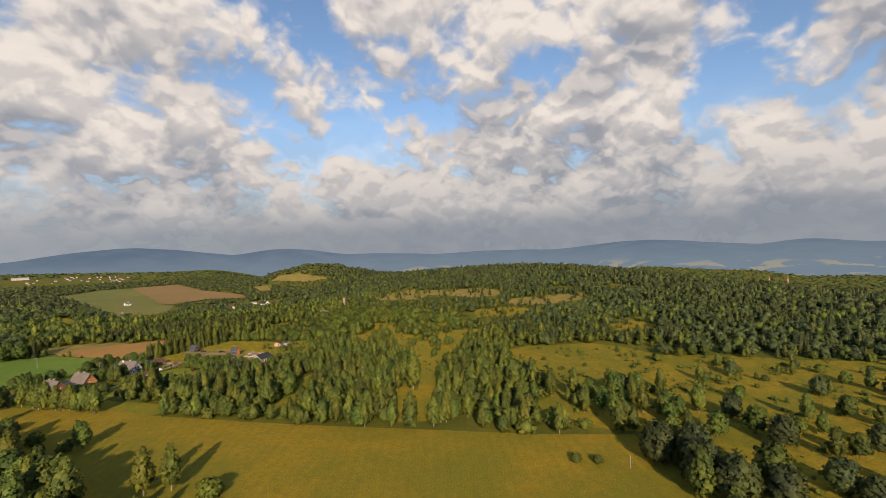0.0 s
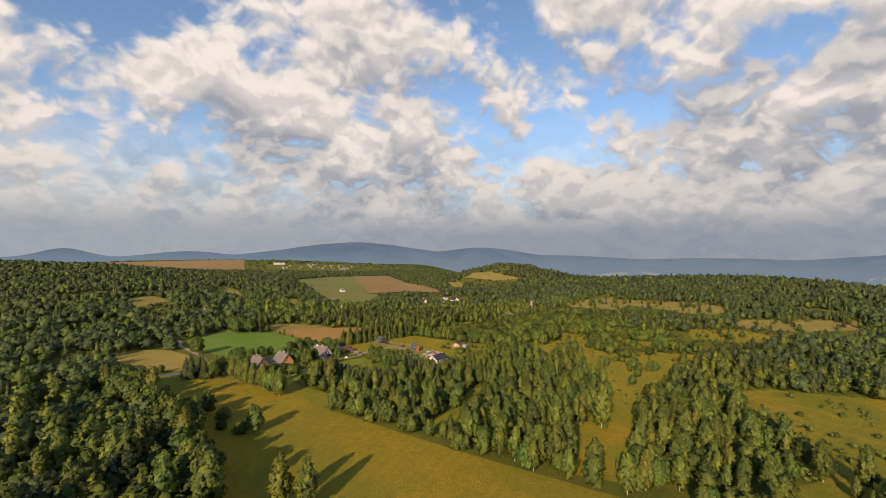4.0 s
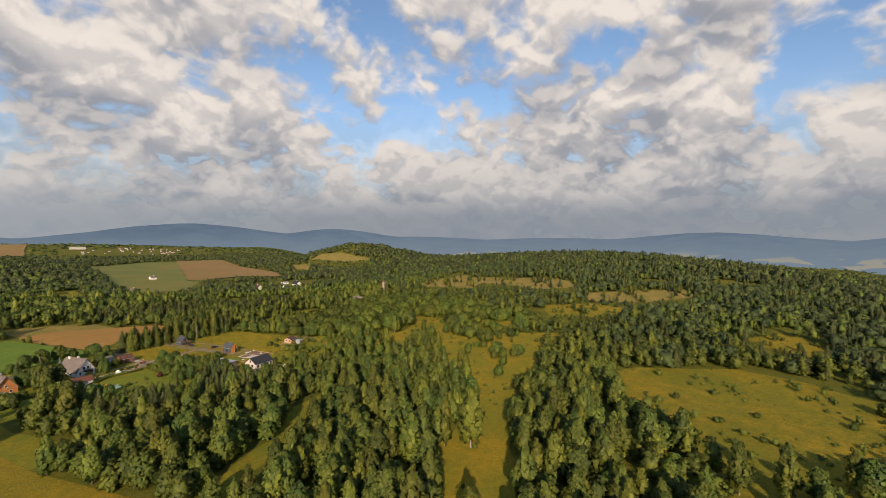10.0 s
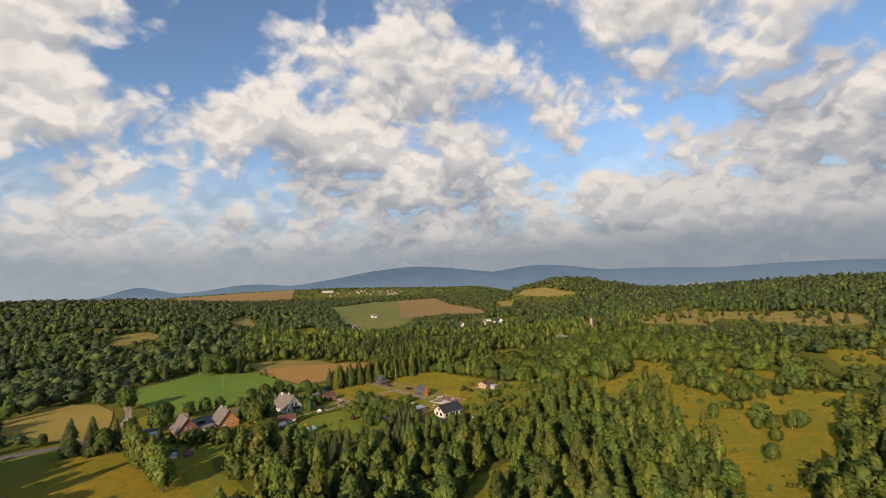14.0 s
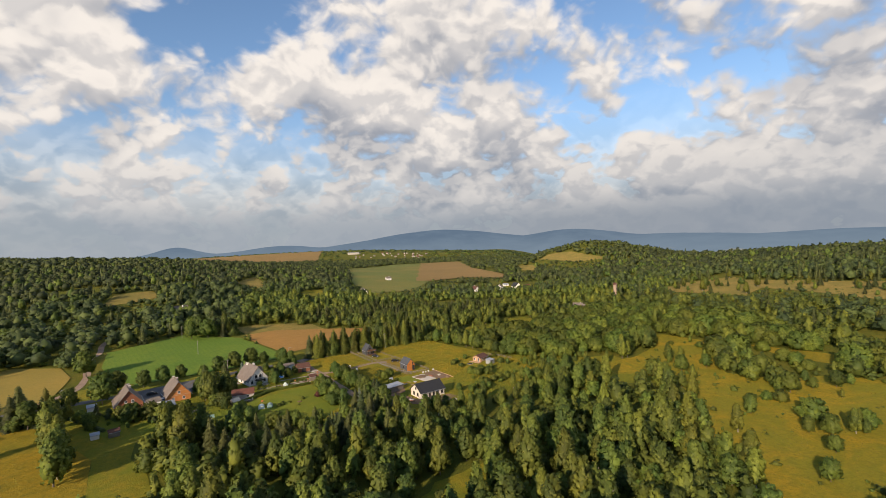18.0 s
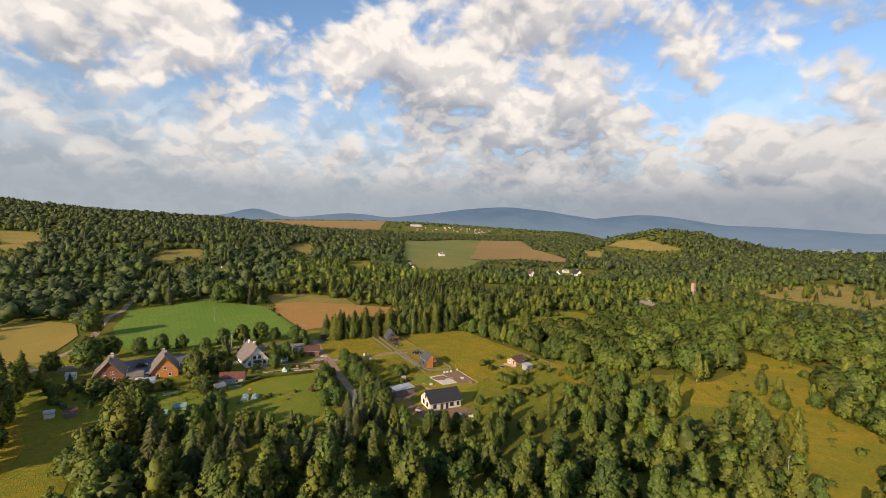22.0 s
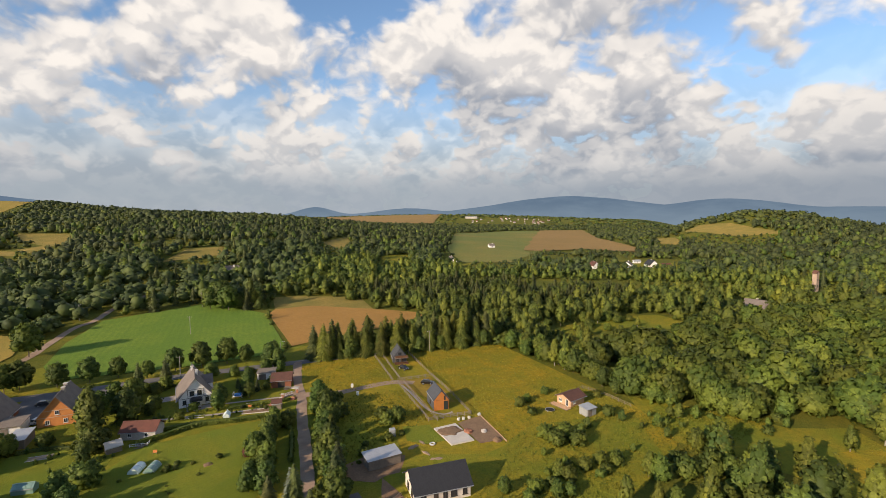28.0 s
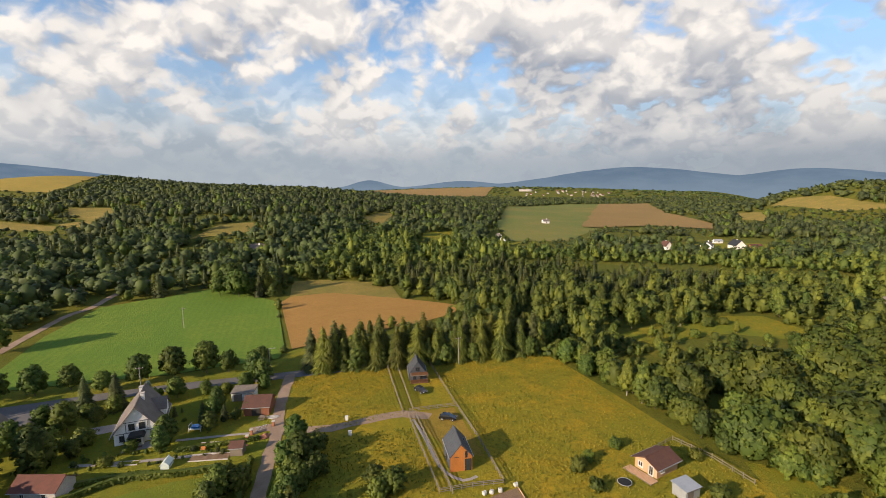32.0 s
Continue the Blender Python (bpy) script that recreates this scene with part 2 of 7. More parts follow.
M_MEADOW = grass("meadow_grass", (0.365, 0.235, 0.020), (0.215, 0.192, 0.019), (0.135, 0.120, 0.016), 0.014, 0.07, (35, 0.07, 0.14), 1.4)
M_HAY = grass("tall_summer_grass", (0.370, 0.245, 0.020), (0.225, 0.205, 0.020), (0.130, 0.125, 0.015), 0.05, 0.2, None, 1.3)
M_LAWN = grass("mown_lawn", (0.250, 0.242, 0.026), (0.172, 0.215, 0.024), (0.125, 0.160, 0.022), 0.06, 0.12, (30, 0.3, 0.12), 7.0)
M_GREEN = grass("green_crop", (0.190, 0.260, 0.036), (0.140, 0.225, 0.032), (0.080, 0.145, 0.024), 0.03, 0.12, (-37, 0.12, 0.16))
M_BROWN = grass("ripe_brown_crop", (0.440, 0.240, 0.070), (0.360, 0.210, 0.060), (0.270, 0.150, 0.045), 0.03, 0.1, (-37, 0.4, 0.15))
M_TAN = grass("dry_grass", (0.340, 0.240, 0.065), (0.240, 0.200, 0.050), (0.150, 0.120, 0.032), 0.05, 0.1)
M_YELLOW = grass("ripe_yellow_grain", (0.420, 0.290, 0.065), (0.330, 0.255, 0.058), (0.230, 0.170, 0.040), 0.03, 0.1, (60, 0.3, 0.2))
M_SCRUB = grass("rank_grass", (0.290, 0.225, 0.022), (0.175, 0.195, 0.020), (0.105, 0.122, 0.016), 0.05, 0.25)
M_ROUGH = grass("rough_hill_grass", (0.335, 0.228, 0.020), (0.195, 0.182, 0.018), (0.085, 0.092, 0.013), 0.03, 0.13, None, 0.9)
M_FLOOR = grass("woodland_floor", (0.180, 0.158, 0.020), (0.110, 0.124, 0.018), (0.055, 0.066, 0.013), 0.03, 0.2)
M_SLOPE = grass("hill_pasture", (0.265, 0.215, 0.060), (0.160, 0.195, 0.052), (0.125, 0.130, 0.036), 0.006, 0.02)
M_STUBBLE = grass("brown_stubble", (0.330, 0.210, 0.080), (0.280, 0.190, 0.070), (0.210, 0.140, 0.052), 0.006, 0.03)
M_ASPHALT = surface("worn_asphalt", (0.16, 0.15, 0.145), (0.125, 0.12, 0.118), 0.25, 0.9, 6.0)
M_GRAVEL = surface("gravel_lane", (0.40, 0.285, 0.200), (0.29, 0.200, 0.140), 0.3, 0.95, 5.0, (0.19, 0.14, 0.10), 0.6)
M_DIRT = surface("bare_earth", (0.37, 0.265, 0.180), (0.27, 0.190, 0.130), 0.4, 0.95, 4.0, None, 0.8)
M_LEAF = {
    "birch": leaf("birch_leaves", (0.178, 0.198, 0.028), (0.093, 0.122, 0.022)),
    "aspen": leaf("aspen_leaves", (0.156, 0.186, 0.030), (0.084, 0.120, 0.024)),
    "alder": leaf("alder_leaves", (0.136, 0.174, 0.030), (0.068, 0.108, 0.023)),
    "hazel": leaf("hazel_leaves", (0.150, 0.188, 0.029), (0.078, 0.120, 0.023)),
    "broad": leaf("broad_leaves", (0.092, 0.118, 0.034), (0.048, 0.068, 0.026)),
    "linden": leaf("linden_leaves", (0.120, 0.158, 0.025), (0.065, 0.104, 0.019)),
    "plum": leaf("purple_leaves", (0.149, 0.057, 0.037), (0.088, 0.037, 0.029)),
    "bluespruce": leaf("blue_spruce_needles", (0.204, 0.251, 0.186), (0.142, 0.184, 0.143)),
    "willow": leaf("willow_leaves", (0.146, 0.174, 0.026), (0.079, 0.113, 0.021)),
    "sallow": leaf("sallow_leaves", (0.144, 0.176, 0.026), (0.077, 0.113, 0.020)),
    "spruce": leaf("spruce_needles", (0.118, 0.136, 0.038), (0.060, 0.080, 0.028)),
    "larch": leaf("larch_needles", (0.166, 0.174, 0.025), (0.096, 0.116, 0.021)),
}
M_HEDGE = leaf("clipped_hedge_leaves", (0.140, 0.180, 0.024), (0.090, 0.130, 0.018))
M_BARK = surface("grey_bark", (0.17, 0.14, 0.11), (0.10, 0.08, 0.06), 2.0, 0.9, 9.0)
M_BIRCHBARK = surface("white_birch_bark", (0.40, 0.37, 0.32), (0.28, 0.25, 0.21), 2.0, 0.8, 6.0, (0.10, 0.09, 0.08))

# ---- lie of the land ----


def bump(x, y, cx, cy, rx, ry, h):
    return h * np.exp(-(((x - cx) / rx) ** 2 + ((y - cy) / ry) ** 2))


def height(x, y):
    """Ground level: a shallow valley floor, a wooded hill in the west, another in the east, a lower valley beyond it."""
    z = bump(x, y, -510.6, 600.9, 369.4, 397.8, 34.2) + bump(x, y, -331, 305, 104, 104, 9)
    z = z + bump(x, y, 590.1, 265.2, 288.1, 431.6, 43.2) + bump(x, y, 610.8, 1279.5, 488.4, 399, 13.7)
    z = z + bump(x, y, 355, 810, 135, 190, 46) + bump(x, y, -1174.5, 815.5, 606.3, 878, 57.2)
    z = z + bump(x, y, -1130, 620, 230, 220, 30) + bump(x, y, -338, -338, 247, 260, 7) + bump(x, y, 390, -430, 325, 195, 7) - 1.5
    r = np.clip((x - 527.8) / 1170, 0, 1)
    r = r * r * (3 - 2 * r)
    z = z + bump(x, y, -449, 2040, 800, 420, 40)
    # the land falls away behind the two wooded hills
    away = np.clip((np.hypot(x, y + 220) - 1150) / 800, 0, 1) * np.clip((np.degrees(np.arctan2(x + 10, y + 220)) - 8) / 10, 0, 1) \
        * np.clip((62 - np.degrees(np.arctan2(x + 10, y + 220))) / 7, 0, 1)
    z = z - 85 * away * away * (3 - 2 * away)
    return z - np.minimum(165.6 * r, 100) * np.clip((2340 - y) / 1950, 0, 1)


def ground(x, y):
    return float(height(np.float64(x), np.float64(y)))


def fast_mesh(name, verts, faces, mat=None, smooth=False, normals=None):
    """A mesh from arrays; all faces have the same number of corners. normals: one a corner point, for soft foliage."""
    me = bpy.data.meshes.new(name)
    verts, faces = np.asarray(verts, np.float32), np.asarray(faces, np.int32)
    me.vertices.add(len(verts))
    me.vertices.foreach_set("co", verts.ravel())
    me.loops.add(faces.size)
    me.loops.foreach_set("vertex_index", faces.ravel())
    me.polygons.add(len(faces))
    me.polygons.foreach_set("loop_start", np.arange(len(faces), dtype=np.int32) * faces.shape[1])
    if smooth:
        me.polygons.foreach_set("use_smooth", np.ones(len(faces), bool))
    me.update(calc_edges=True)
    if normals is not None:
        me.polygons.foreach_set("use_smooth", np.ones(len(faces), bool))
        me.normals_split_custom_set_from_vertices(np.asarray(normals, np.float32))
    if mat:
        me.materials.append(mat)
    return me


def lines(lo, hi, near_lo, near_hi, fine):
    """Grid lines: evenly fine in the middle, wider and wider outside."""
    mid = list(np.arange(near_lo, near_hi + 0.1, fine))
    step, v = fine, mid[-1]
    while v < hi:
        step *= 1.13
        v += step
        mid.append(v)
    step, v = fine, mid[0]
    while v > lo:
        step *= 1.13
        v -= step
        mid.insert(0, v)
    return np.array(mid)


gx, gy = lines(-4600, 4600, -420, 460, 7.0), lines(-4600, 4600, -420, 640, 7.0)
GX, GY = np.meshgrid(gx, gy)
GZ = height(GX, GY)
nx, ny = len(gx), len(gy)
idx = np.arange(nx * ny).reshape(ny, nx)
quads = np.stack([idx[:-1, :-1], idx[:-1, 1:], idx[1:, 1:], idx[1:, :-1]], -1).reshape(-1, 4)
land = new("ground", fast_mesh("ground", np.stack([GX, GY, GZ], -1).reshape(-1, 3), quads, M_FLOOR, True))
tagged(land, "rolling valley ground, dark green under the woods", "ground", kind="structure")


def inside(x, y, poly):
    """Which points lie in the polygon."""
    x, y = np.asarray(x, float), np.asarray(y, float)
    hit = np.zeros(x.shape, bool)
    for (x1, y1), (x2, y2) in zip(poly, poly[1:] + poly[:1]):
        if y1 != y2:
            hit ^= ((y1 > y) != (y2 > y)) & (x < (x2 - x1) * (y - y1) / (y2 - y1) + x1)
    return hit


def drape(name, poly, mat, lift, cell, label, category):
    """A sheet of land over the ground, cut into small faces, its edge a little uneven."""
    bm = bmesh.new()
    pts = []
    for i, (a, b) in enumerate(zip(poly, poly[1:] + poly[:1])):
        n = max(1, int(math.dist(a, b) / cell))
        for k in range(n):
            t = k / n
            j = 0.25 * cell * (noise.noise(Vector((a[0] + t * 7.1, b[1] + t * 5.3, i))) if k else 0)
            pts.append((a[0] + (b[0] - a[0]) * t + j, a[1] + (b[1] - a[1]) * t - j))
    face = bm.faces.new([bm.verts.new((*p, 0)) for p in pts])
    if face.normal.z < 0 or face.calc_area() and sum(p[0] * q[1] - q[0] * p[1] for p, q in zip(pts, pts[1:] + pts[:1])) < 0:
        face.normal_flip()
    xs, ys = [p[0] for p in pts], [p[1] for p in pts]
    for axis, lo, hi in ((0, min(xs), max(xs)), (1, min(ys), max(ys))):
        v = lo + cell
        while v < hi:
            co, no = [0, 0, 0], [0, 0, 0]
            co[axis], no[axis] = v, 1
            bmesh.ops.bisect_plane(bm, geom=bm.verts[:] + bm.edges[:] + bm.faces[:], plane_co=co, plane_no=no)
            v += cell
    for v in bm.verts:
        v.co.z = ground(v.co.x, v.co.y) + lift
    for f in bm.faces:
        f.smooth = True
    me = bpy.data.meshes.new(name)
    bm.to_mesh(me)
    bm.free()
    me.materials.append(mat)
    return tagged(new(name, me), label, category, kind="structure")


def smooth_line(pts, step):
    """Points along a rounded way through pts."""
    out = []
    for i in range(len(pts) - 1):
        p0, p1, p2, p3 = (Vector(pts[max(0, min(len(pts) - 1, i + k))]) for k in (-1, 0, 1, 2))
        n = max(2, int((p2 - p1).length / step))
        for k in range(n):
            t = k / n
            out.append(0.5 * (2 * p1 + (p2 - p0) * t + (2 * p0 - 5 * p1 + 4 * p2 - p3) * t * t + (3 * p1 - p0 - 3 * p2 + p3) * t ** 3))
    return out + [Vector(pts[-1])]


def ribbon(name, pts, width, mat, lift, label, category, ragged=0.0):
    """A road or path laid on the ground."""
    way = smooth_line(pts, 3.0)
    V, F = [], []
    for i, p in enumerate(way):
        d = (way[min(i + 1, len(way) - 1)] - way[max(i - 1, 0)]).normalized()
        side = Vector((-d.y, d.x))
        for k in (-1, -0.5, 0, 0.5, 1):
            w = width / 2 * (1 + ragged * noise.noise(Vector((p.x * 0.3, p.y * 0.3, k))))
            q = p + side * w * k
            V.append((q.x, q.y, ground(q.x, q.y) + lift - 0.03 * abs(k)))
        if i:
            a = (i - 1) * 5
            F += [(a + k, a + k + 5, a + k + 6, a + k + 1) for k in range(4)]
    return tagged(new(name, fast_mesh(name, V, F, mat, True)), label, category, kind="structure")

# ---- fields, roads ----
MEADOW_SOUTH = [(-180, -35), (-152, -22), (-138, -23), (-104, -50), (-80, -88), (-42, -133), (-18, -160), (16, -196), (52, -236),
                (80, -262), (58, -300), (20, -350), (-60, -400), (-112, -300), (-108, -190), (-115, -163), (-127, -127), (-155, -85)]
LINK = [(46, 62), (56, 62), (68, 55), (84, 49), (100, 52), (104, 30), (100, 2), (84, 4), (78, 22), (66, 30), (52, 36)]
STRIP = [(10, -180), (25, -158), (33, -139), (65, -117), (84, -95), (88, -62), (92, -42), (105, -18), (109, 1), (102, 14), (81, 20), (89, 38), (109, 44),
         (132, 67), (137, 92), (148, 90), (161, 68), (142, 28), (136, 9), (150, -4), (175, -5), (188, -18), (204, -32), (188, -47), (163, -47),
         (150, -66), (123, -92), (103, -100), (72, -132), (28, -192)]
DIAGONAL = [(-34, -134), (-28, -119), (-18, -107), (-9, -98), (3, -72), (18, -62), (18, -77), (2, -95), (-8, -108), (-20, -122), (-27, -140)]
MEADOW_EAST = [(126, -152), (151, -109), (176, -109), (198, -127), (216, -140), (221, -170), (216, -200), (233, -221), (246, -243), (254, -266), (276, -300), (320, -340), (300, -410), (60, -410),
               (24, -352), (60, -300), (84, -262), (74, -246), (62, -230), (68, -214), (85, -205), (98, -204), (111, -178)]
GLADE_A = [(284, -112), (314, -116), (313, -141), (290, -158), (265, -155), (272, -128)]
GLADE_F = [(176, 52), (190, 34), (202, 20), (190, 4), (176, 26)]
ROADSIDE = [(-166, 6), (-157, 38), (-139, 29), (-104, 55), (-83, 76), (-84, 86), (-74, 88), (-58, 76), (-80, 60), (-120, 26), (-150, 0)]
GLADE_B = [(261, 58), (299, 32), (304, -8), (273, -19), (236, 22)]
GLADE_C = [(239, 253), (245, 283), (267, 298), (326, 292), (305, 216), (268, 188)]
GLADE_D = [(294, 236), (318, 262), (350, 193), (371, 159), (365, 113), (342, 99), (316, 118), (311, 157)]
GLADE_E = [(324, 72), (411, 12), (390, -18), (334, 2), (305, 38)]
PASTURE_HILL = [(228, 770), (258, 801), (290, 741), (301, 687), (321, 641), (323, 628), (269, 648), (243, 724)]
PASTURE_SMALL = [(183, 762), (211, 716), (192, 637), (175, 673)]
SLOPE_FIELD = [(-185, 867), (-104, 1185), (91, 1224), (100, 846), (134, 627), (123, 556), (58, 586), (0, 525), (-24, 395), (-70, 372), (-108, 471)]
FIELD_B = [(-157, 376), (-137, 400), (-119, 350), (-141, 327)]
CLEAR_M = [(-252, 422), (-259, 504), (-220, 439), (-206, 381)]
CLEAR_L = [(-293, 226), (-310, 274), (-292, 303), (-268, 285), (-279, 250)]
CLEAR_W = [(-590, 240), (-520, 236), (-462, 234), (-436, 218), (-470, 208), (-540, 210)]
CLEAR_W2 = [(-590, 322), (-522, 340), (-446, 276), (-462, 262), (-525, 282)]
CLEAR_W3 = [(-473, 242), (-467, 269), (-430, 244), (-437, 230)]
FIELD_WEST = [(-1230, 520), (-1000, 430), (-850, 450), (-950, 560), (-1080, 700), (-1240, 760)]
GRAIN = [(-232, 31), (-226, 63), (-200, 62), (-181, 44), (-163, 8), (-168, -3), (-194, -3), (-214, 8)]
GREEN_FIELD = [(-139, 29), (-104, 55), (-83, 76), (-87, 84), (-130, 132), (-175, 145), (-183, 126), (-197, 95), (-178, 62), (-157, 38)]
BROWN_FIELD = [(-128, 132), (-130, 141), (-115, 156), (-79, 159), (-51, 158), (-44, 151), (-49, 138), (-62, 118), (-84, 84)]
TAN_FIELD = [(-130, 141), (-149, 168), (-137, 178), (-98, 186), (-78, 159), (-115, 156)]
HUT_MEADOW = [(-65, 59), (-70, 67), (-46, 85), (-4, 112), (5, 104), (20, 87), (35, 69), (46, 58), (52, 46), (56, 38), (50, 26),
              (46, 22), (36, 2), (18, -13), (-6, -18), (-22, -4), (-36, 16), (-50, 36)]
HOME_GROUND = [(52, 362), (80, 372), (135, 366), (142, 430), (98, 442), (78, 408), (50, 394)]
HOME_WEST = [(-92, 338), (-66, 340), (-58, 372), (-84, 374)]
HOME_GREY = [(118, 178), (142, 178), (146, 204), (122, 210)]
GRASS_EAST = [(17, 131), (24, 142), (54, 172), (78, 182), (90, 162), (86, 150), (60, 152), (34, 132)]
VILLAGE = [(-168, -14), (-140, 16), (-124, 27), (-98, 52), (-71, 70), (-50, 38), (-36, 14), (-24, -8), (-30, -20), (-46, -28), (-62, -26), (-76, -32),
           (-92, -28), (-106, -46), (-138, -22)]
LAWN = [(-74, -18), (-74, 2), (-60, 17), (-53, 22), (-43, 8), (-34, -8), (-38, -22), (-48, -27), (-66, -25)]
LAWN_WEST = [(-108, -22), (-102, -12), (-90, -2), (-79, 0), (-72, -14), (-76, -30), (-96, -36)]
ROAD = [(-330, -210), (-270, -130), (-218, -62), (-193, -26), (-170, -10), (-146, 6), (-126, 22), (-111, 36), (-98, 47), (-86, 56),
        (-71, 67), (-50, 84), (-30, 110)]
LANE = [(-71, 67), (-61, 50), (-53, 39), (-45, 26), (-36, 12), (-27, -2), (-20, -12)]
TRACK = [(-168, -4), (-163, 20), (-172, 42), (-180, 54), (-197, 80), (-201, 94), (-214, 116), (-226, 150)]
SOUTH_NOOK = [(-138, -25), (-112, -36), (-98, -38), (-92, -50), (-81, -60), (-74, -70), (-72, -88), (-80, -88), (-104, -50)]
ROAD_SOUTH = [(-201, -38), (-196, -29), (-172, -14), (-158, -22), (-172, -34), (-188, -44)]
OPEN = [LINK, MEADOW_SOUTH, STRIP, MEADOW_EAST, GLADE_A, GLADE_B, GLADE_C, GLADE_D, GLADE_E, PASTURE_HILL, PASTURE_SMALL, SLOPE_FIELD, FIELD_B,
        CLEAR_M, CLEAR_L, CLEAR_W, CLEAR_W2, CLEAR_W3, FIELD_WEST, GRAIN, GREEN_FIELD, BROWN_FIELD, TAN_FIELD, HUT_MEADOW, GRASS_EAST, VILLAGE,
        DIAGONAL, GLADE_F, ROADSIDE, HOME_GROUND, HOME_WEST, HOME_GREY, ROAD_SOUTH, SOUTH_NOOK]

for name, poly, mat, cell, label in (("south_meadow", MEADOW_SOUTH, M_MEADOW, 7, "large olive-yellow meadow below the wood"), ("meadow_strip", STRIP, M_HAY, 7, "grassy strip between the young woods"),
                                     ("rough_grass", LINK, M_SCRUB, 6, "rank grass between the cabin meadow and the strip"), ("east_meadow", MEADOW_EAST, M_ROUGH, 8, "open ochre meadow with shrubs"), ("wood_ride", DIAGONAL, M_SCRUB, 4, "grassy ride through the wood"),
                                     ("glade", GLADE_A, M_MEADOW, 8, "small olive glade"), ("glade_b", GLADE_B, M_MEADOW, 8, "olive glade with shrubs"), ("glade_f", GLADE_F, M_MEADOW, 6, "narrow glade"),
                                     ("cabin_meadow", HUT_MEADOW, M_HAY, 6, "ochre summer meadow round the cabins"), ("east_glade", GRASS_EAST, M_SCRUB, 8, "grassy glade in the wood"),
                                     ("village_ground", VILLAGE, M_SCRUB, 6, "green garden ground of the village"), ("verge", ROADSIDE, M_SCRUB, 6, "grassy verge between road and fields")):
    drape(name, poly, mat, 0.06, cell, label, "meadow")
drape("green_field", GREEN_FIELD, M_GREEN, 0.25, 6, "field of bright green young crop in rows", "field")
drape("brown_field", BROWN_FIELD, M_BROWN, 0.25, 6, "field of ripe reddish brown crop", "field")
drape("dry_field", TAN_FIELD, M_TAN, 0.2, 8, "strip of dry straw-coloured grass above the crop", "field")
drape("hill_field", FIELD_WEST, M_YELLOW, 0.6, 20, "pale yellow grain field on the western hill", "field")
drape("grain_field", GRAIN, M_YELLOW, 0.3, 6, "field of ripe yellow grain beside the road", "field")
drape("slope_field", SLOPE_FIELD, M_SLOPE, 0.3, 20, "large sloping field of green and olive grass", "field")
drape("stubble_field", [(-26, 1205), (88, 1222), (99, 846), (133, 627), (122, 558), (58, 588), (0, 528), (-19, 524), (-22, 800)], M_STUBBLE, 1.3, 20, "light brown half of the sloping field", "field")
drape("home_meadow", HOME_GROUND, M_SCRUB, 0.2, 12, "green garden ground round the far houses", "meadow")
drape("home_meadow", HOME_WEST, M_SCRUB, 0.2, 12, "green garden ground of a far house", "meadow")
drape("rough_meadow", SOUTH_NOOK, M_SCRUB, 0.09, 5, "rough green meadow below the gardens", "meadow")
drape("road_verge", ROAD_SOUTH, M_SCRUB, 0.08, 8, "rough grass beside the village road", "verge")
drape("home_meadow", HOME_GREY, M_SCRUB, 0.2, 12, "small open garden in the wood", "meadow")
for k, (poly, label) in enumerate([(PASTURE_HILL, "yellow pasture on the wooded hill"), (PASTURE_SMALL, "small yellow pasture among trees"),
                                   (FIELD_B, "small green field at the wood edge"), (CLEAR_M, "yellow clearing in the forest"),
                                   (CLEAR_L, "tan grain clearing on the forest slope"), (CLEAR_W, "tan clearing in the western forest"),
                                   (CLEAR_W2, "yellow forest clearing"), (CLEAR_W3, "yellow forest clearing"),
                                   (GLADE_C, "ochre hillside glade with scattered trees"), (GLADE_D, "ochre hillside glade with scattered trees"),
                                   (GLADE_E, "ochre hillside glade with scattered trees")]):
    drape("clearing_%d" % (k + 1), poly, M_SCRUB if poly is FIELD_B else M_TAN, 0.2, 12, label, "clearing")
drape("lawn", LAWN, M_LAWN, 0.12, 5, "mown green lawn of the village garden", "lawn")
drape("garden_grass", LAWN_WEST, M_LAWN, 0.12, 5, "mown garden grass below the brick houses", "lawn")
drape("rank_grass", [(-50, 36), (-36, 16), (-24, -4), (-8, -16), (16, -10), (38, 4), (50, 26), (46, 50), (18, 36), (8, 18), (-10, 12), (-20, 30)],
      M_SCRUB, 0.1, 6, "rank green grass and weeds round the new house", "grass")
ribbon("road", ROAD, 4.8, M_ASPHALT, 0.16, "grey asphalt village road", "road")
ribbon("lane", LANE, 2.9, M_GRAVEL, 0.18, "pale gravel lane between hedges", "lane", 0.3)
ribbon("field_track", TRACK, 3.2, M_GRAVEL, 0.14, "earth track along the green field", "track", 0.3)
ribbon("drive", [(-52, 40), (-42, 45), (-36, 51), (-29, 57), (-22, 58)], 3.2, M_DIRT, 0.16, "bare earth drive to the cabins", "drive", 0.5)
drape("asphalt_yard", [(-133, 16), (-120, 28), (-112, 30), (-106, 16), (-113, 6), (-120, 4), (-128, 8)], M_ASPHALT, 0.12, 5,
      "asphalt yard between the brick houses", "yard")

# ---- far land ----
def far_field(az1, az2, r1, r2, mat, label):
    """A field on the far plain, seen at a low angle."""
    pts = [(HUB[0] + r * math.sin(radians(a)), HUB[1] + r * math.cos(radians(a))) for a, r in ((az1, r1), (az2, r1 * 1.02), (az2 + 0.6, r2), (az1 - 0.4, r2 * 0.98))]
    FAR_OPEN.append([(HUB[0] + r * math.sin(radians(a)), HUB[1] + r * math.cos(radians(a))) for a, r in ((az1, r1 - 140), (az2, r1 - 140), (az2 + 0.6, r2), (az1 - 0.4, r2))])
    drape("plain_field", pts, mat, 2.0, 60, label, "field")


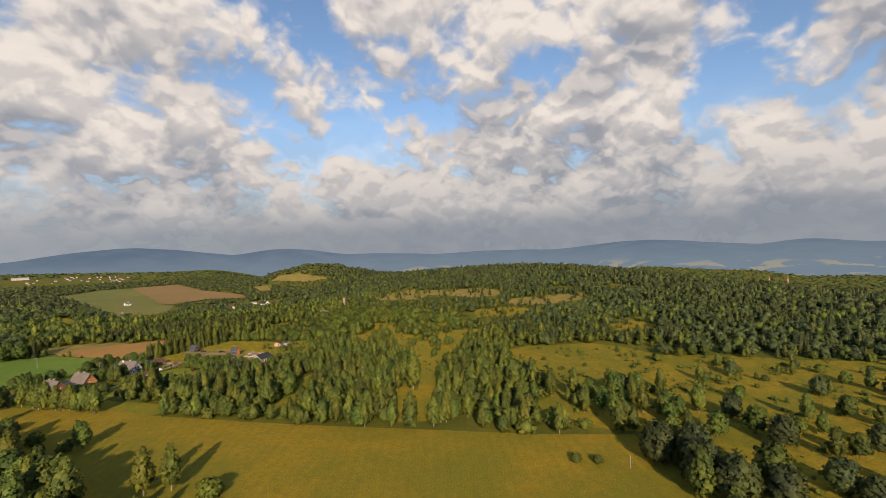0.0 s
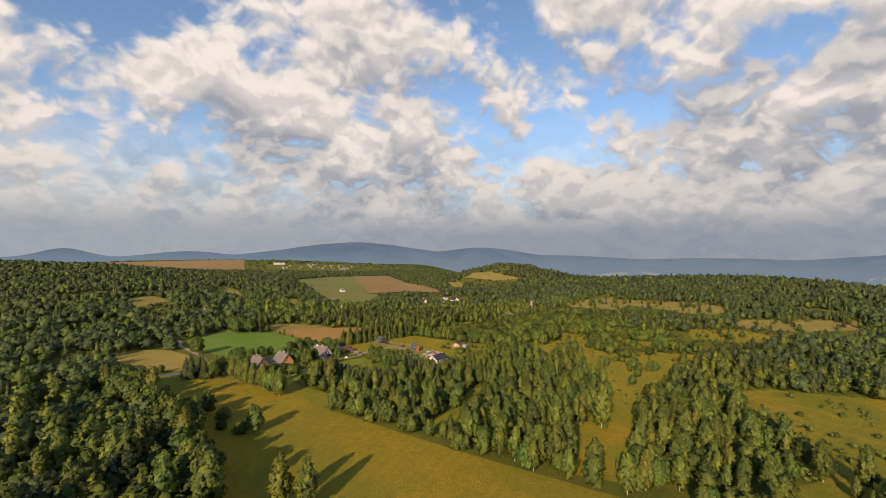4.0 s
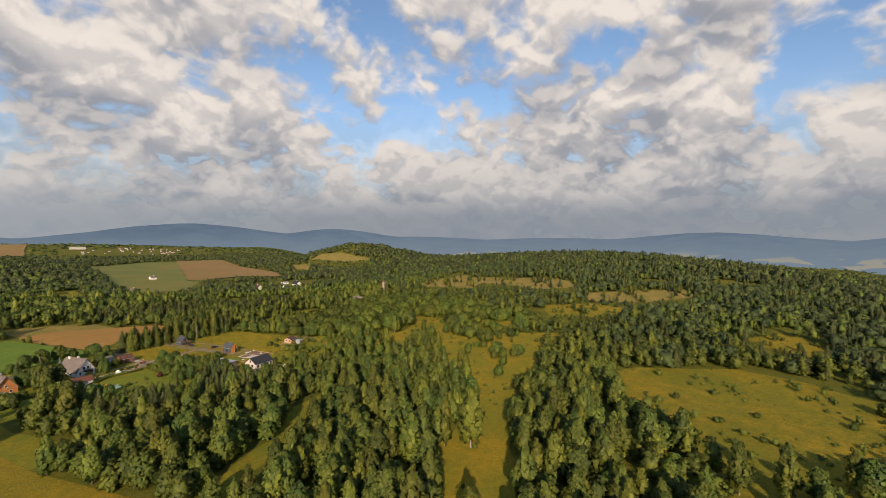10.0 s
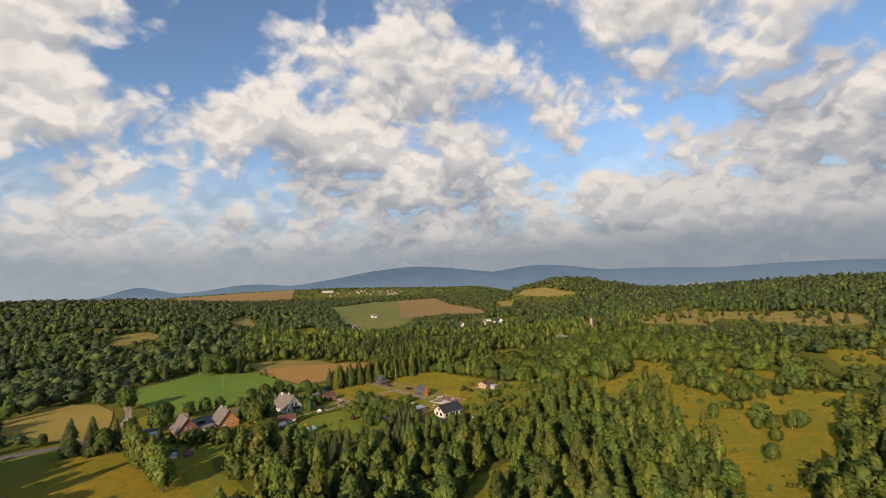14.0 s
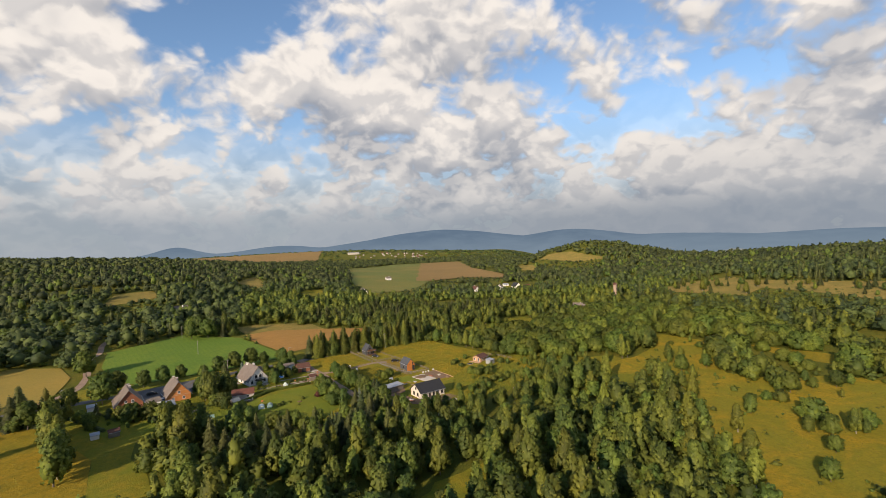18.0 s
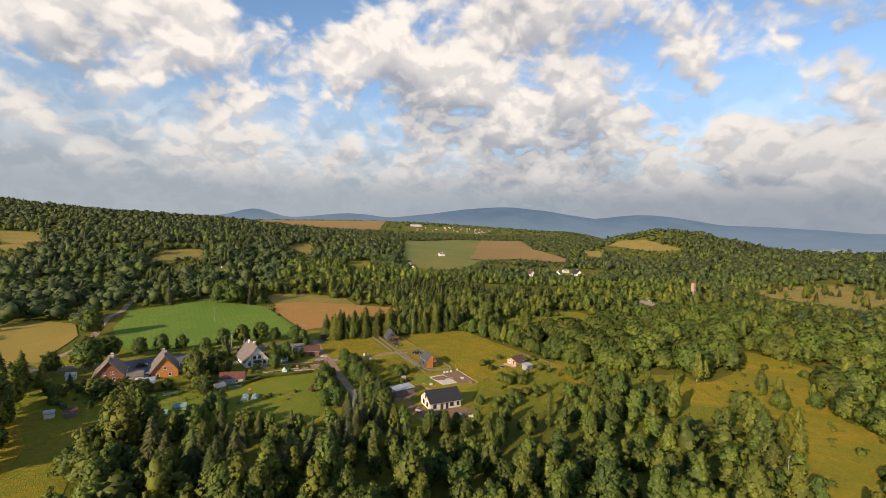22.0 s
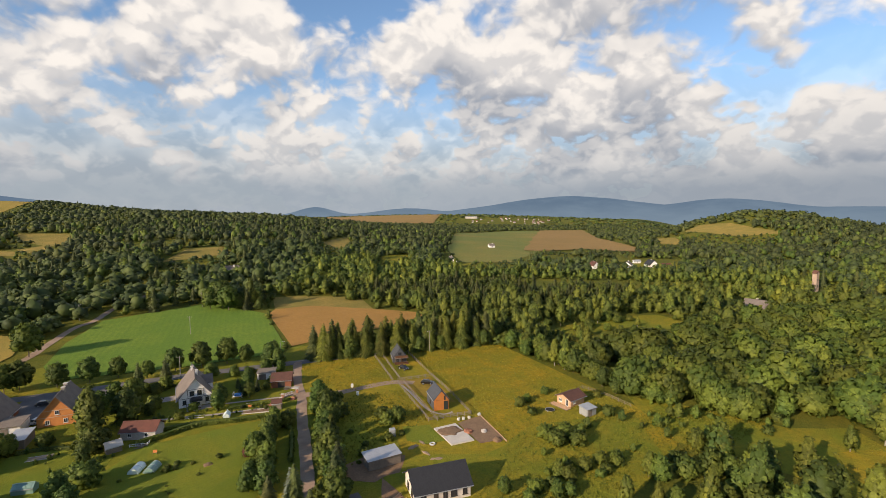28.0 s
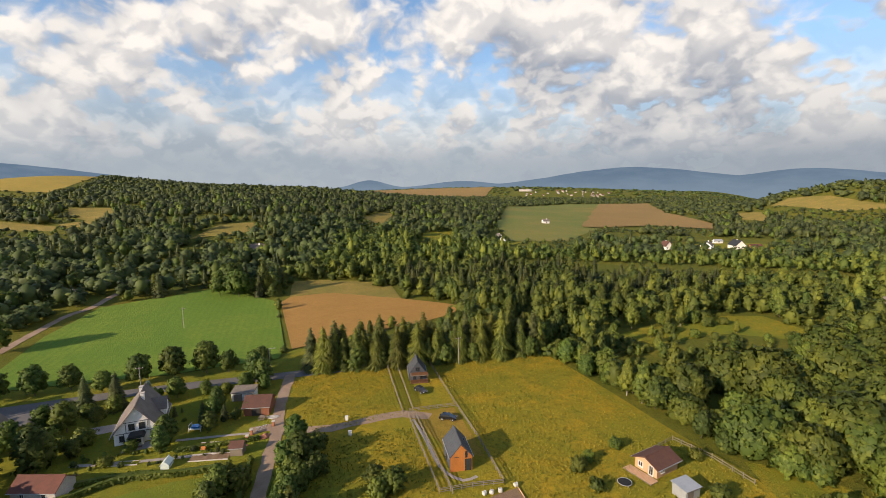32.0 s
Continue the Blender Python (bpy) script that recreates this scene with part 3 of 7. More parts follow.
HUB = (-10.0, -220.0)
FAR_OPEN = []
# some distance haze put into the colour: paler and bluer than near grass
M_PLAIN = grass("hazed_far_meadows", (0.290, 0.235, 0.130), (0.170, 0.185, 0.115), (0.120, 0.135, 0.095), 0.004, 0.015)
for az1, az2, r1, r2, m, label in ((-30, -13, 1750, 2300, M_STUBBLE, "wide pale brown field on the far plain"),
                                   (63, 69, 1560, 1900, M_PLAIN, "tan field in the eastern valley"), (70, 79, 1500, 1760, M_PLAIN, "pale terraced field in the eastern valley"),
                                   (80, 88, 1600, 1900, M_TAN, "tan field in the eastern valley")):
    far_field(az1, az2, r1, r2, m, label)
FAR_OPEN.append([(HUB[0] + r * math.sin(radians(a)), HUB[1] + r * math.cos(radians(a))) for a, r in ((-10.5, 1560), (0, 1620), (0, 2060), (-10.5, 2060))])      # open ground of the far town

# ---- far hills ----
# azimuth, half width, height in degrees above the plain: each a long wooded ridge on the skyline
RIDGES = [(-64, 15, 2.75), (-27.8, 2.6, 0.95), (-17, 5, 0.75), (1.5, 11, 2.0), (17.0, 7.5, 1.5), (27, 9, 0.6), (44, 10, 0.45),
          (60.5, 9, 1.05), (76, 4, 0.6), (90, 14, 0.25)]


def skyline(az):
    top = max(h * math.exp(-((az - a) / w) ** 2) for a, w, h in RIDGES)
    total = sum((h * math.exp(-((az - a) / w) ** 2)) ** 4 for a, w, h in RIDGES) ** 0.25
    return 0.5 * (top + total) - 0.5


m, n = material("hazed_far_hills")
p = n.add("ShaderNodeNewGeometry").outputs["Position"]
# wooded ridges with blue distance haze painted into their colour
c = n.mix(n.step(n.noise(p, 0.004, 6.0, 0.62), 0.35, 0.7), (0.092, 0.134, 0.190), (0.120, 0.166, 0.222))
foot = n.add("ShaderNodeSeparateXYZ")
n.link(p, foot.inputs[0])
c = n.mix(n.step(foot.outputs[2], -60.0, 160.0, 0.75, 0.0), c, (0.165, 0.215, 0.265))       # haze painted in, paler towards the foot
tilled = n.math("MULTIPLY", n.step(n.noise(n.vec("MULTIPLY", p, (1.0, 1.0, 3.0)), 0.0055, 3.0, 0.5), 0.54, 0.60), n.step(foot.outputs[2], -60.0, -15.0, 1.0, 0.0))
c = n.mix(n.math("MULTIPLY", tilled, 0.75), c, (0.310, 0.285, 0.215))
# the hazed colour glows by itself, so the sun doesn't shade the hills
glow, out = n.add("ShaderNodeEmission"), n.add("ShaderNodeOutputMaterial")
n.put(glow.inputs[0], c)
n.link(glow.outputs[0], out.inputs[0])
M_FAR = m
V, F = [], []
azs = np.arange(-110, 150.1, 0.5)
rings = np.linspace(0, 1, 9)
for a in azs:
    el = skyline(a) + 0.05 * noise.noise(Vector((a * 0.35, 0, 0))) + 0.025 * noise.noise(Vector((a * 1.7, 3, 0)))
    crest = 66 + 4300 * math.tan(radians(el))
    foot = -90 if a < 40 else -240 if a < 56 else -150
    for s in rings:
        near = 3000 - 950 * min(1, max(0, (a - 56) / 6))
        r = near + (4300 - near) * s
        z = foot + (crest - foot) * (s * s * (3 - 2 * s)) + (1 - s) * s * 60 * noise.noise(Vector((a * 0.2, s * 4, 1)))
        V.append((HUB[0] + r * math.sin(radians(a)), HUB[1] + r * math.cos(radians(a)), z))
k = len(rings)
F = [(i * k + j, (i + 1) * k + j, (i + 1) * k + j + 1, i * k + j + 1) for i in range(len(azs) - 1) for j in range(k - 1)]
tagged(new("backdrop", fast_mesh("backdrop", V, F, M_FAR, True)), "long wooded mountain ridges on the horizon, blue with painted haze", "mountains", kind="structure")

# ---- trees ----
CUBE = []
for ax in range(3):
    for s in (-1, 1):
        CUBE.append((ax, s))


def ball(res):
    """A ball of triangles, its corners shared."""
    verts, faces, seen = [], [], {}
    for ax, s in CUBE:
        grid = []
        for i in range(res + 1):
            for j in range(res + 1):
                u, v = math.tan((i / res - 0.5) * math.pi / 2), math.tan((j / res - 0.5) * math.pi / 2)
                p = [0, 0, 0]
                p[ax], p[(ax + 1) % 3], p[(ax + 2) % 3] = s, u * s, v
                q = Vector(p).normalized()
                key = (round(q.x, 3), round(q.y, 3), round(q.z, 3))
                if key not in seen:
                    seen[key] = len(verts)
                    verts.append(tuple(q))
                grid.append(seen[key])
        for i in range(res):
            for j in range(res):
                a, b, c, d = (grid[(i + k) * (res + 1) + j + m] for k, m in ((0, 0), (1, 0), (1, 1), (0, 1)))
                faces += [(a, b, c), (a, c, d)]
    return np.array(verts), np.array(faces)


def gem():
    """A round lump of twenty triangles."""
    bm = bmesh.new()
    bmesh.ops.create_icosphere(bm, subdivisions=1, radius=1)
    verts, faces = np.array([v.co[:] for v in bm.verts]), np.array([[v.index for v in f.verts] for f in bm.faces])
    bm.free()
    return verts, faces


# kind: height, crown radius, crown starts at, lobes, lobe size, shape power
KINDS = {"birch": (14.6, 2.9, 0.08, 26, 0.46, 0.62), "aspen": (14.0, 3.3, 0.07, 26, 0.43, 0.56), "alder": (11.5, 3.4, 0.05, 24, 0.44, 0.50), "hazel": (9.5, 3.6, 0.02, 26, 0.40, 0.44),
         "broad": (11.5, 5.0, 0.08, 26, 0.46, 0.46), "linden": (12.0, 4.6, 0.14, 26, 0.40, 0.45), "willow": (6.4, 4.0, 0.0, 22, 0.36, 0.3), "sallow": (9.0, 5.4, 0.0, 32, 0.40, 0.40),
         "plum": (4.5, 2.6, 0.0, 18, 0.38, 0.35), "bluespruce": (9.0, 1.9, 0.04, 0, 0, 0), "spruce": (13.5, 3.3, 0.04, 0, 0, 0), "larch": (13.5, 3.4, 0.05, 0, 0, 0)}
CONIFERS = ("spruce", "larch", "bluespruce")


def unit(v):
    return v / (np.linalg.norm(v, axis=1)[:, None] + 1e-9)


def joined(parts):
    """Vertices, triangles and normals of several pieces in one."""
    V, F, B, n = [], [], [], 0
    for v, f, b in parts:
        V.append(v)
        F.append(f + n)
        B.append(b)
        n += len(v)
    return np.concatenate(V), np.concatenate(F), np.concatenate(B)


def sprays(P, out):
    """Loose triangles, each turned so that its face looks the way its leaves do."""
    turn = (np.cross(P[:, 1] - P[:, 0], P[:, 2] - P[:, 0]) * out).sum(1) < 0
    P[turn] = P[turn][:, ::-1]
    return P.reshape(-1, 3), np.arange(len(P) * 3).reshape(-1, 3), np.repeat(out, 3, axis=0)


def crown(kind, rng, cards, size, core, lobes=0, spread=1.0):
    """A crown of uneven leafy boughs with loose sprays over them and a dense core: vertices, triangles and normals."""
    H, R, low, many, lobe, power = KINDS[kind]
    R = R * spread
    bv, bf = gem() if 0 < lobes <= 10 else ball(3 if not lobes else 2)
    if kind in CONIFERS:
        n = cards
        tiers = 16 if kind == "larch" else 13
        s = 1 - np.sqrt(rng.random(n))
        s = np.clip((np.floor(s * tiers) + 0.5 + rng.normal(0, 0.22, n)) / tiers, 0, 0.995)
        a = rng.random(n) * 2 * np.pi
        uneven = 1 + 0.20 * np.sin(a * 3 + s * 17 + rng.random() * 6) + 0.12 * np.sin(a * 5 + s * 31)
        z = H * (low + (1 - low) * s)
        reach = R * (1 - s) ** 0.68 * (0.66 + 0.44 * rng.random(n)) * uneven + 0.14
        droop = 0.30 + 0.25 * rng.random(n)
        u = np.stack([np.cos(a), np.sin(a), -droop], 1)
        side = np.stack([-np.sin(a), np.cos(a), rng.normal(0, 0.25, n)], 1)
        c = np.stack([np.cos(a) * reach * 0.74, np.sin(a) * reach * 0.74, z - droop * reach * 0.3], 1)
        L, W = reach * 0.30 + 0.16, (0.26 + 0.34 * rng.random(n)) * size
        P = np.stack([c - u * L[:, None] * 0.6 - side * W[:, None], c - u * L[:, None] * 0.6 + side * W[:, None], c + u * L[:, None]], 1)
        out = unit(np.stack([np.cos(a), np.sin(a), 0.55 + 0 * a], 1) + rng.normal(0, 0.28, (n, 3)))
        t = (bv[:, 2] + 1) / 2
        rad = np.hypot(bv[:, 0], bv[:, 1]) + 1e-6
        cone = R * 0.80 * (1 - t) ** 0.7 * np.clip(t * 9, 0.3, 1) * core
        way = unit(np.stack([bv[:, 0], bv[:, 1], 0.3 + 0 * t], 1))
        bv = np.stack([bv[:, 0] / rad * cone * np.clip(rad * 2, 0, 1), bv[:, 1] / rad * cone * np.clip(rad * 2, 0, 1), H * (low + (0.97 - low) * t)], 1)
        return joined([sprays(P, out), (bv, bf, way)])
    span = H * (1 - low)
    count = lobes or int(many * 1.7)
    grow = min(0.98, (many / count) ** 0.36)
    parts, cs, rs, ways = [], [], [], []
    lv, lf = gem()
    lean = rng.normal(0, 0.06, 2) * R
    pointed = kind in ("birch", "aspen")
    for i in range(count):
        s = (i + 0.5) / count
        if pointed:
            prof = min(1, 0.52 + 2.4 * s) * min(1, 1.22 * (1 - s) ** power)
        else:
            prof = min(1, 0.62 + 1.7 * s) * (1 - s ** 2.4) ** power
        a, rr = i * 2.4 + rng.random() * 0.8, R * prof * (0.46 + 0.46 * rng.random() ** 0.7)
        r = R * lobe * grow * (0.52 + 0.60 * rng.random()) * (0.55 + 0.45 * prof)
        rz = r * (0.9 + 0.65 * (kind in ("birch", "aspen")))
        c = np.array((math.cos(a) * rr + lean[0] * s, math.sin(a) * rr + lean[1] * s, H * low + span * (0.09 + 0.84 * s)))
        cs.append(c)
        rs.append((r, rz))
        ways.append(np.array((math.cos(a) * rr / R, math.sin(a) * rr / R, (s - 0.35) * 1.1)) / (math.hypot(rr / R, (s - 0.35) * 1.1) + 1e-6))
        tv = lv @ np.array(Euler(tuple(rng.random(3) * 6.28)).to_matrix())
        parts.append((c + tv * np.array([r, r, rz]) * (0.62 + 0.26 * rng.random((len(lv), 1))), lf, unit(0.55 * tv + ways[-1] + np.array((0, 0, 0.15)))))
    cs, rs, ways = np.array(cs), np.array(rs), np.array(ways)
    # leaf clumps over the boughs, each of a few sprays
    tuft = 7
    many = cards // tuft + 1
    k = rng.choice(count, many * 3, p=rs[:, 0] ** 2 / (rs[:, 0] ** 2).sum())
    d = rng.normal(0, 1, (many * 3, 3))
    d[:, 2] += 0.25
    d = unit(d)
    c = cs[k] + d * np.stack([rs[k, 0], rs[k, 0], rs[k, 1]], 1) * (0.72 + 0.34 * rng.random((many * 3, 1)))
    buried = np.zeros(len(c), bool)
    for q, (r, rz) in zip(cs, rs):
        e = (c - q) / np.array([r, r, rz])
        buried |= (e * e).sum(1) < 0.46
    keep = np.where(~buried)[0][:many]
    c, d, w = (np.repeat(q, tuft, axis=0) for q in (c[keep], d[keep], ways[k[keep]]))
    n = len(c)
    o = unit(rng.normal(0, 1, (n, 3)) + 0.5 * d)
    c = c + o * size * (0.7 + 1.0 * rng.random((n, 1)))
    nrm = unit(o + 0.5 * d + rng.normal(0, 0.35, (n, 3)))
    t1 = unit(np.cross(nrm, rng.normal(0, 1, (n, 3))))
    t2 = np.cross(nrm, t1)
    sz = size * (0.7 + 0.8 * rng.random((n, 1)))
    P = np.stack([c + t1 * sz, c + t2 * sz * 0.9 - t1 * sz * 0.4, c - t2 * sz * 0.9 - t1 * sz * 0.5 + nrm * sz * 0.3], 1)
    parts.append(sprays(P, unit(0.75 * o + 0.45 * d + 0.8 * w)))
    s = (bv[:, 2] + 1) / 2
    wob = 1 + 0.3 * (rng.random(len(bv)) - 0.5)
    g = R * core * wob * (1 - 0.35 * s) * (1.0 if pointed else 1.25)
    parts.append((np.stack([bv[:, 0] * g, bv[:, 1] * g, H * low + span * (0.04 + 0.84 * s)], 1), bf, bv))
    return joined(parts)


def trunk_mesh(kind):
    """A tapered trunk with a few limbs."""
    H, R, low = KINDS[kind][:3]
    bm = bmesh.new()

    def limb(a, b, r1, r2, seg=6):
        d = (b - a).normalized()
        u = d.orthogonal().normalized()
        w = d.cross(u)
        rows = []
        for p, r in ((a, r1), ((a + b) / 2 + u * r1 * 0.4, (r1 + r2) / 2), (b, r2)):
            rows.append([bm.verts.new(p + (u * math.cos(q) + w * math.sin(q)) * r) for q in (2 * math.pi * i / seg for i in range(seg))])
        for x, y in zip(rows, rows[1:]):
            for i in range(seg):
                bm.faces.new((x[i], x[(i + 1) % seg], y[(i + 1) % seg], y[i]))
        bm.faces.new(rows[-1])

    thick = H * 0.014 + 0.03
    limb(Vector((0, 0, -0.4)), Vector((0.1, 0.05, H * 0.82)), thick, 0.03)
    if kind not in CONIFERS:
        for i in range(5):
            a, z = i * 2.3, H * (low + 0.12 + 0.1 * i)
            limb(Vector((0, 0, z)), Vector((math.cos(a) * R * 0.6, math.sin(a) * R * 0.6, z + H * 0.13)), thick * 0.5, 0.02, 5)
    me = bpy.data.meshes.new("trunk")
    bm.to_mesh(me)
    bm.free()
    me.materials.append(M_BIRCHBARK if kind == "birch" else M_BARK)
    return me


TREE_TEXT = {"birch": ("birch_tree", "slender birch with pale trunk and olive-green crown", "birch tree"),
             "aspen": ("aspen_tree", "tall aspen with full grey-green crown", "tree"),
             "hazel": ("hazel_tree", "broad bushy hazel with light green leaves", "tree"),
             "alder": ("alder_tree", "full green broadleaf tree of a young wood", "tree"),
             "broad": ("broadleaf_tree", "broad dark green leafy tree with rounded crown", "tree"),
             "linden": ("linden_tree", "round-crowned leafy linden beside the road", "tree"),
             "willow": ("willow_bush", "low rounded grey-green willow bush in grass", "bush"),
             "plum": ("plum_bush", "dark purple-leaved bush in the green hedge", "bush"),
             "bluespruce": ("blue_spruce", "pale blue-grey spruce in the garden", "spruce tree"),
             "sallow": ("sallow_tree", "large rounded sallow with dense green crown", "tree"),
             "spruce": ("spruce_tree", "dark green pointed spruce tree", "spruce tree"),
             "larch": ("larch_tree", "tall light green larch tree in a row", "larch tree")}
TREE_SEEDS = np.random.default_rng(7)
STOCK = {}


def tree(kind, x, y, size=1.0, group="", label="", squat=1.0):
    """A tree as a thing: trunk and crown under an empty at its foot. Saplings have fewer and larger leaf clumps for their size."""
    rng = TREE_SEEDS
    young = size < 0.40
    stock = STOCK.setdefault((kind, young), [])
    fresh = len(stock) < 4
    if fresh:
        root = new(TREE_TEXT[kind][0])
        cards = {"spruce": 1300, "larch": 1300, "bluespruce": 900, "willow": 1200, "broad": 1900, "linden": 1900, "sallow": 2800}.get(kind, 1600)
        leafy = {"spruce": 0.85, "larch": 0.80, "bluespruce": 0.7, "broad": 0.40, "linden": 0.37, "sallow": 0.44, "willow": 0.36}.get(kind, 0.33)
        V, F, B = crown(kind, rng, cards // 3 if young else cards, leafy * (1.7 if young else 1.0), 0.55, 20 if young else 0)
        part = new("crown", fast_mesh("crown", V, F, M_LEAF[kind], normals=B))
        part.parent = root
        stem = new("trunk", trunk_mesh(kind))
        stem.parent = root
        stock.append(root)
    entry = stock[-1] if fresh else stock[int(rng.integers(4))]
    at = Matrix.LocRotScale((x, y, ground(x, y) - 0.05), Euler((0, 0, rng.random() * 6.28)), None)
    ob = entry if fresh else copy_thing(entry, at)
    ob.matrix_basis = at
    k = size * (0.9 + 0.2 * rng.random())
    ob.scale = (k / squat ** 0.5, k / squat ** 0.5, k * squat)
    text = TREE_TEXT[kind]
    return tagged(ob, label or text[1], text[2], group or text[1][:24])


def clear_of(x, y, margin_polys):
    ok = np.ones(x.shape, bool)
    for poly in margin_polys:
        ok &= ~inside(x, y, poly)
    return ok


CLEARINGS = [GLADE_A, GLADE_B, GLADE_C, GLADE_D, GLADE_E, GLADE_F, PASTURE_HILL, PASTURE_SMALL, SLOPE_FIELD, FIELD_B, CLEAR_M, CLEAR_L, CLEAR_W, CLEAR_W2, CLEAR_W3, FIELD_WEST,
             GRASS_EAST, TAN_FIELD, BROWN_FIELD, GREEN_FIELD, GRAIN]


def fringe(x, y):
    """The scrubby southern rim of the clearings, where only young growth stands."""
    hit = np.zeros(x.shape, bool)
    dx, dy = x - 0.0, y + 200.0
    d = np.hypot(dx, dy)
    for s in (0.02, 0.05, 0.09, 0.13):
        for poly in CLEARINGS:
            hit |= inside(x + dx * s, y + dy * s, poly)
    return hit


def rim_size(x, y):
    """Young growth along the southern rims of clearings, meadows and gardens."""
    rim = np.where(fringe(x, y), 0.38, 1.0)
    dx, dy = x - 0.0, y + 235.0
    for s in (0.03, 0.07, 0.11):
        rim = np.where(in_any(x + dx * s, y + dy * s, [DIAGONAL, HUT_MEADOW, LAWN, LAWN_WEST, VILLAGE]), np.minimum(rim, 0.62), rim)
    return rim


def near_way(x, y, way, dist):
    hit = np.zeros(x.shape, bool)
    for p in smooth_line(way, 4.0):
        hit |= (x - p.x) ** 2 + (y - p.y) ** 2 < dist * dist
    return hit


FLIGHT = [(-99, -375), (-46, -285), (-27, -246), (9, -189), (23, -113), (20, -43), (60, 50)]     # the line of the valley that is seen closest


def from_line(x, y):
    d = np.full(x.shape, 1e9)
    for (ax, ay), (bx, by) in zip(FLIGHT, FLIGHT[1:]):
        dx, dy = bx - ax, by - ay
        t = np.clip(((x - ax) * dx + (y - ay) * dy) / (dx * dx + dy * dy), 0, 1)
        d = np.minimum(d, np.hypot(x - ax - t * dx, y - ay - t * dy))
    return d


SPRUCE_BELTS = [[(-46, 86), (-70, 68), (-62, 62), (-34, 77), (-2, 100), (-8, 120), (-30, 108)], [(-100, 190), (-40, 160), (60, 210), (100, 280), (40, 300), (-60, 250)],
                [(-72, -54), (-60, -32), (-46, -30), (-30, -26), (-14, -20), (-2, -24), (-10, -42), (-42, -60)]]
MEADOW_WOOD = [(-300, -160), (-215, -64), (-196, -44), (-176, -34), (-150, -76), (-122, -118), (-104, -170), (-100, -300), (-200, -420), (-330, -420)]
BUSH_LAND = [[(30, 88), (46, 62), (56, 40), (70, 34), (112, 46), (138, 94), (200, 40), (230, 120), (170, 200), (60, 130)], [(130, 30), (240, -40), (240, 60), (160, 70)]]


def in_any(x, y, polys):
    hit = np.zeros(x.shape, bool)
    for poly in polys:
        hit |= inside(x, y, poly)
    return hit


def scatter(step, lo, hi, seed):
    """Places for trees, evenly uneven, at distances lo to hi from the line of flight, in front of it."""
    rng = np.random.default_rng(seed)
    xs, ys = np.meshgrid(np.arange(-hi - 100, hi + 60, step), np.arange(-420, hi + 0, step))
    x, y = xs.ravel() + rng.uniform(-0.5, 0.5, xs.size) * step, ys.ravel() + rng.uniform(-0.5, 0.5, xs.size) * step
    d = from_line(x, y)
    az = np.degrees(np.arctan2(x + 60, y + 420))
    ok = (d >= lo) & (d < hi) & (az > -72) & (az < 100) & clear_of(x, y, OPEN) & ~near_way(x, y, ROAD, 5.5) & ~near_way(x, y, TRACK, 5)
    x, y = x[ok], y[ok]
    # thinner, clumped growth on the eastern slopes, closed forest in the west
    park = (x > 215) & (y < 420) & (x < 420)
    lump = np.array([noise.noise(Vector((a * 0.017, b * 0.017, 0.5))) + 0.5 * noise.noise(Vector((a * 0.05, b * 0.05, 2.5))) for a, b in zip(x, y)])
    keep = np.where(park, lump > -0.55, np.where(from_line(x, y) < 170, True, lump > -0.62))
    # large crowns stand wider apart
    wide = np.where(in_any(x, y, BUSH_LAND), 8.6, np.where(((x < -110 - 0.25 * y) & (y > -70)) | (y > 330), 8.2, np.where(in_any(x, y, SPRUCE_BELTS), 5.6, 6.5)))
    keep &= rng.random(len(x)) < (step / np.maximum(wide, step)) ** 2
    return x[keep], y[keep], rng


def kind_at(x, y, rng):
    """What grows where: spruce belts, round willow and alder in the damp east, birch near, dark broadleaf forest in the west."""
    r = rng.random(len(x))
    kind = np.where(r < 0.24, "birch", np.where(r < 0.44, "aspen", np.where(r < 0.68, "alder", np.where(r < 0.93, "hazel", "willow")))).astype(object)
    west = ((x < -110 - 0.25 * y) & (y > -70)) | (y > 330)
    kind[west] = np.where(r[west] < 0.62, "broad", np.where(r[west] < 0.86, "alder", "spruce"))
    east = (x > 190) & ~west
    kind[east] = np.where(r[east] < 0.12, "birch", np.where(r[east] < 0.40, "alder", np.where(r[east] < 0.66, "hazel", np.where(r[east] < 0.88, "broad", "spruce"))))
    slope = (x > 300 - 0.35 * np.clip(y, -300, 0)) & (y < 330) | (x > 250) & (y < -130)
    kind[slope] = np.where(r[slope] < 0.16, "alder", np.where(r[slope] < 0.62, "broad", "spruce"))
    k = inside(x, y, MEADOW_WOOD)
    kind[k] = np.where(r[k] < 0.36, "alder", np.where(r[k] < 0.66, "broad", np.where(r[k] < 0.86, "aspen", "birch")))
    for poly in BUSH_LAND:
        k = inside(x, y, poly)
        kind[k] = np.where(r[k] < 0.78, "sallow", np.where(r[k] < 0.92, "hazel", "birch"))
    for poly in SPRUCE_BELTS:
        k = inside(x, y, poly)
        kind[k] = np.where(r[k] < (0.68 if poly is SPRUCE_BELTS[2] else 0.46), "spruce", "alder" if poly is SPRUCE_BELTS[1] else "hazel")
    return kind


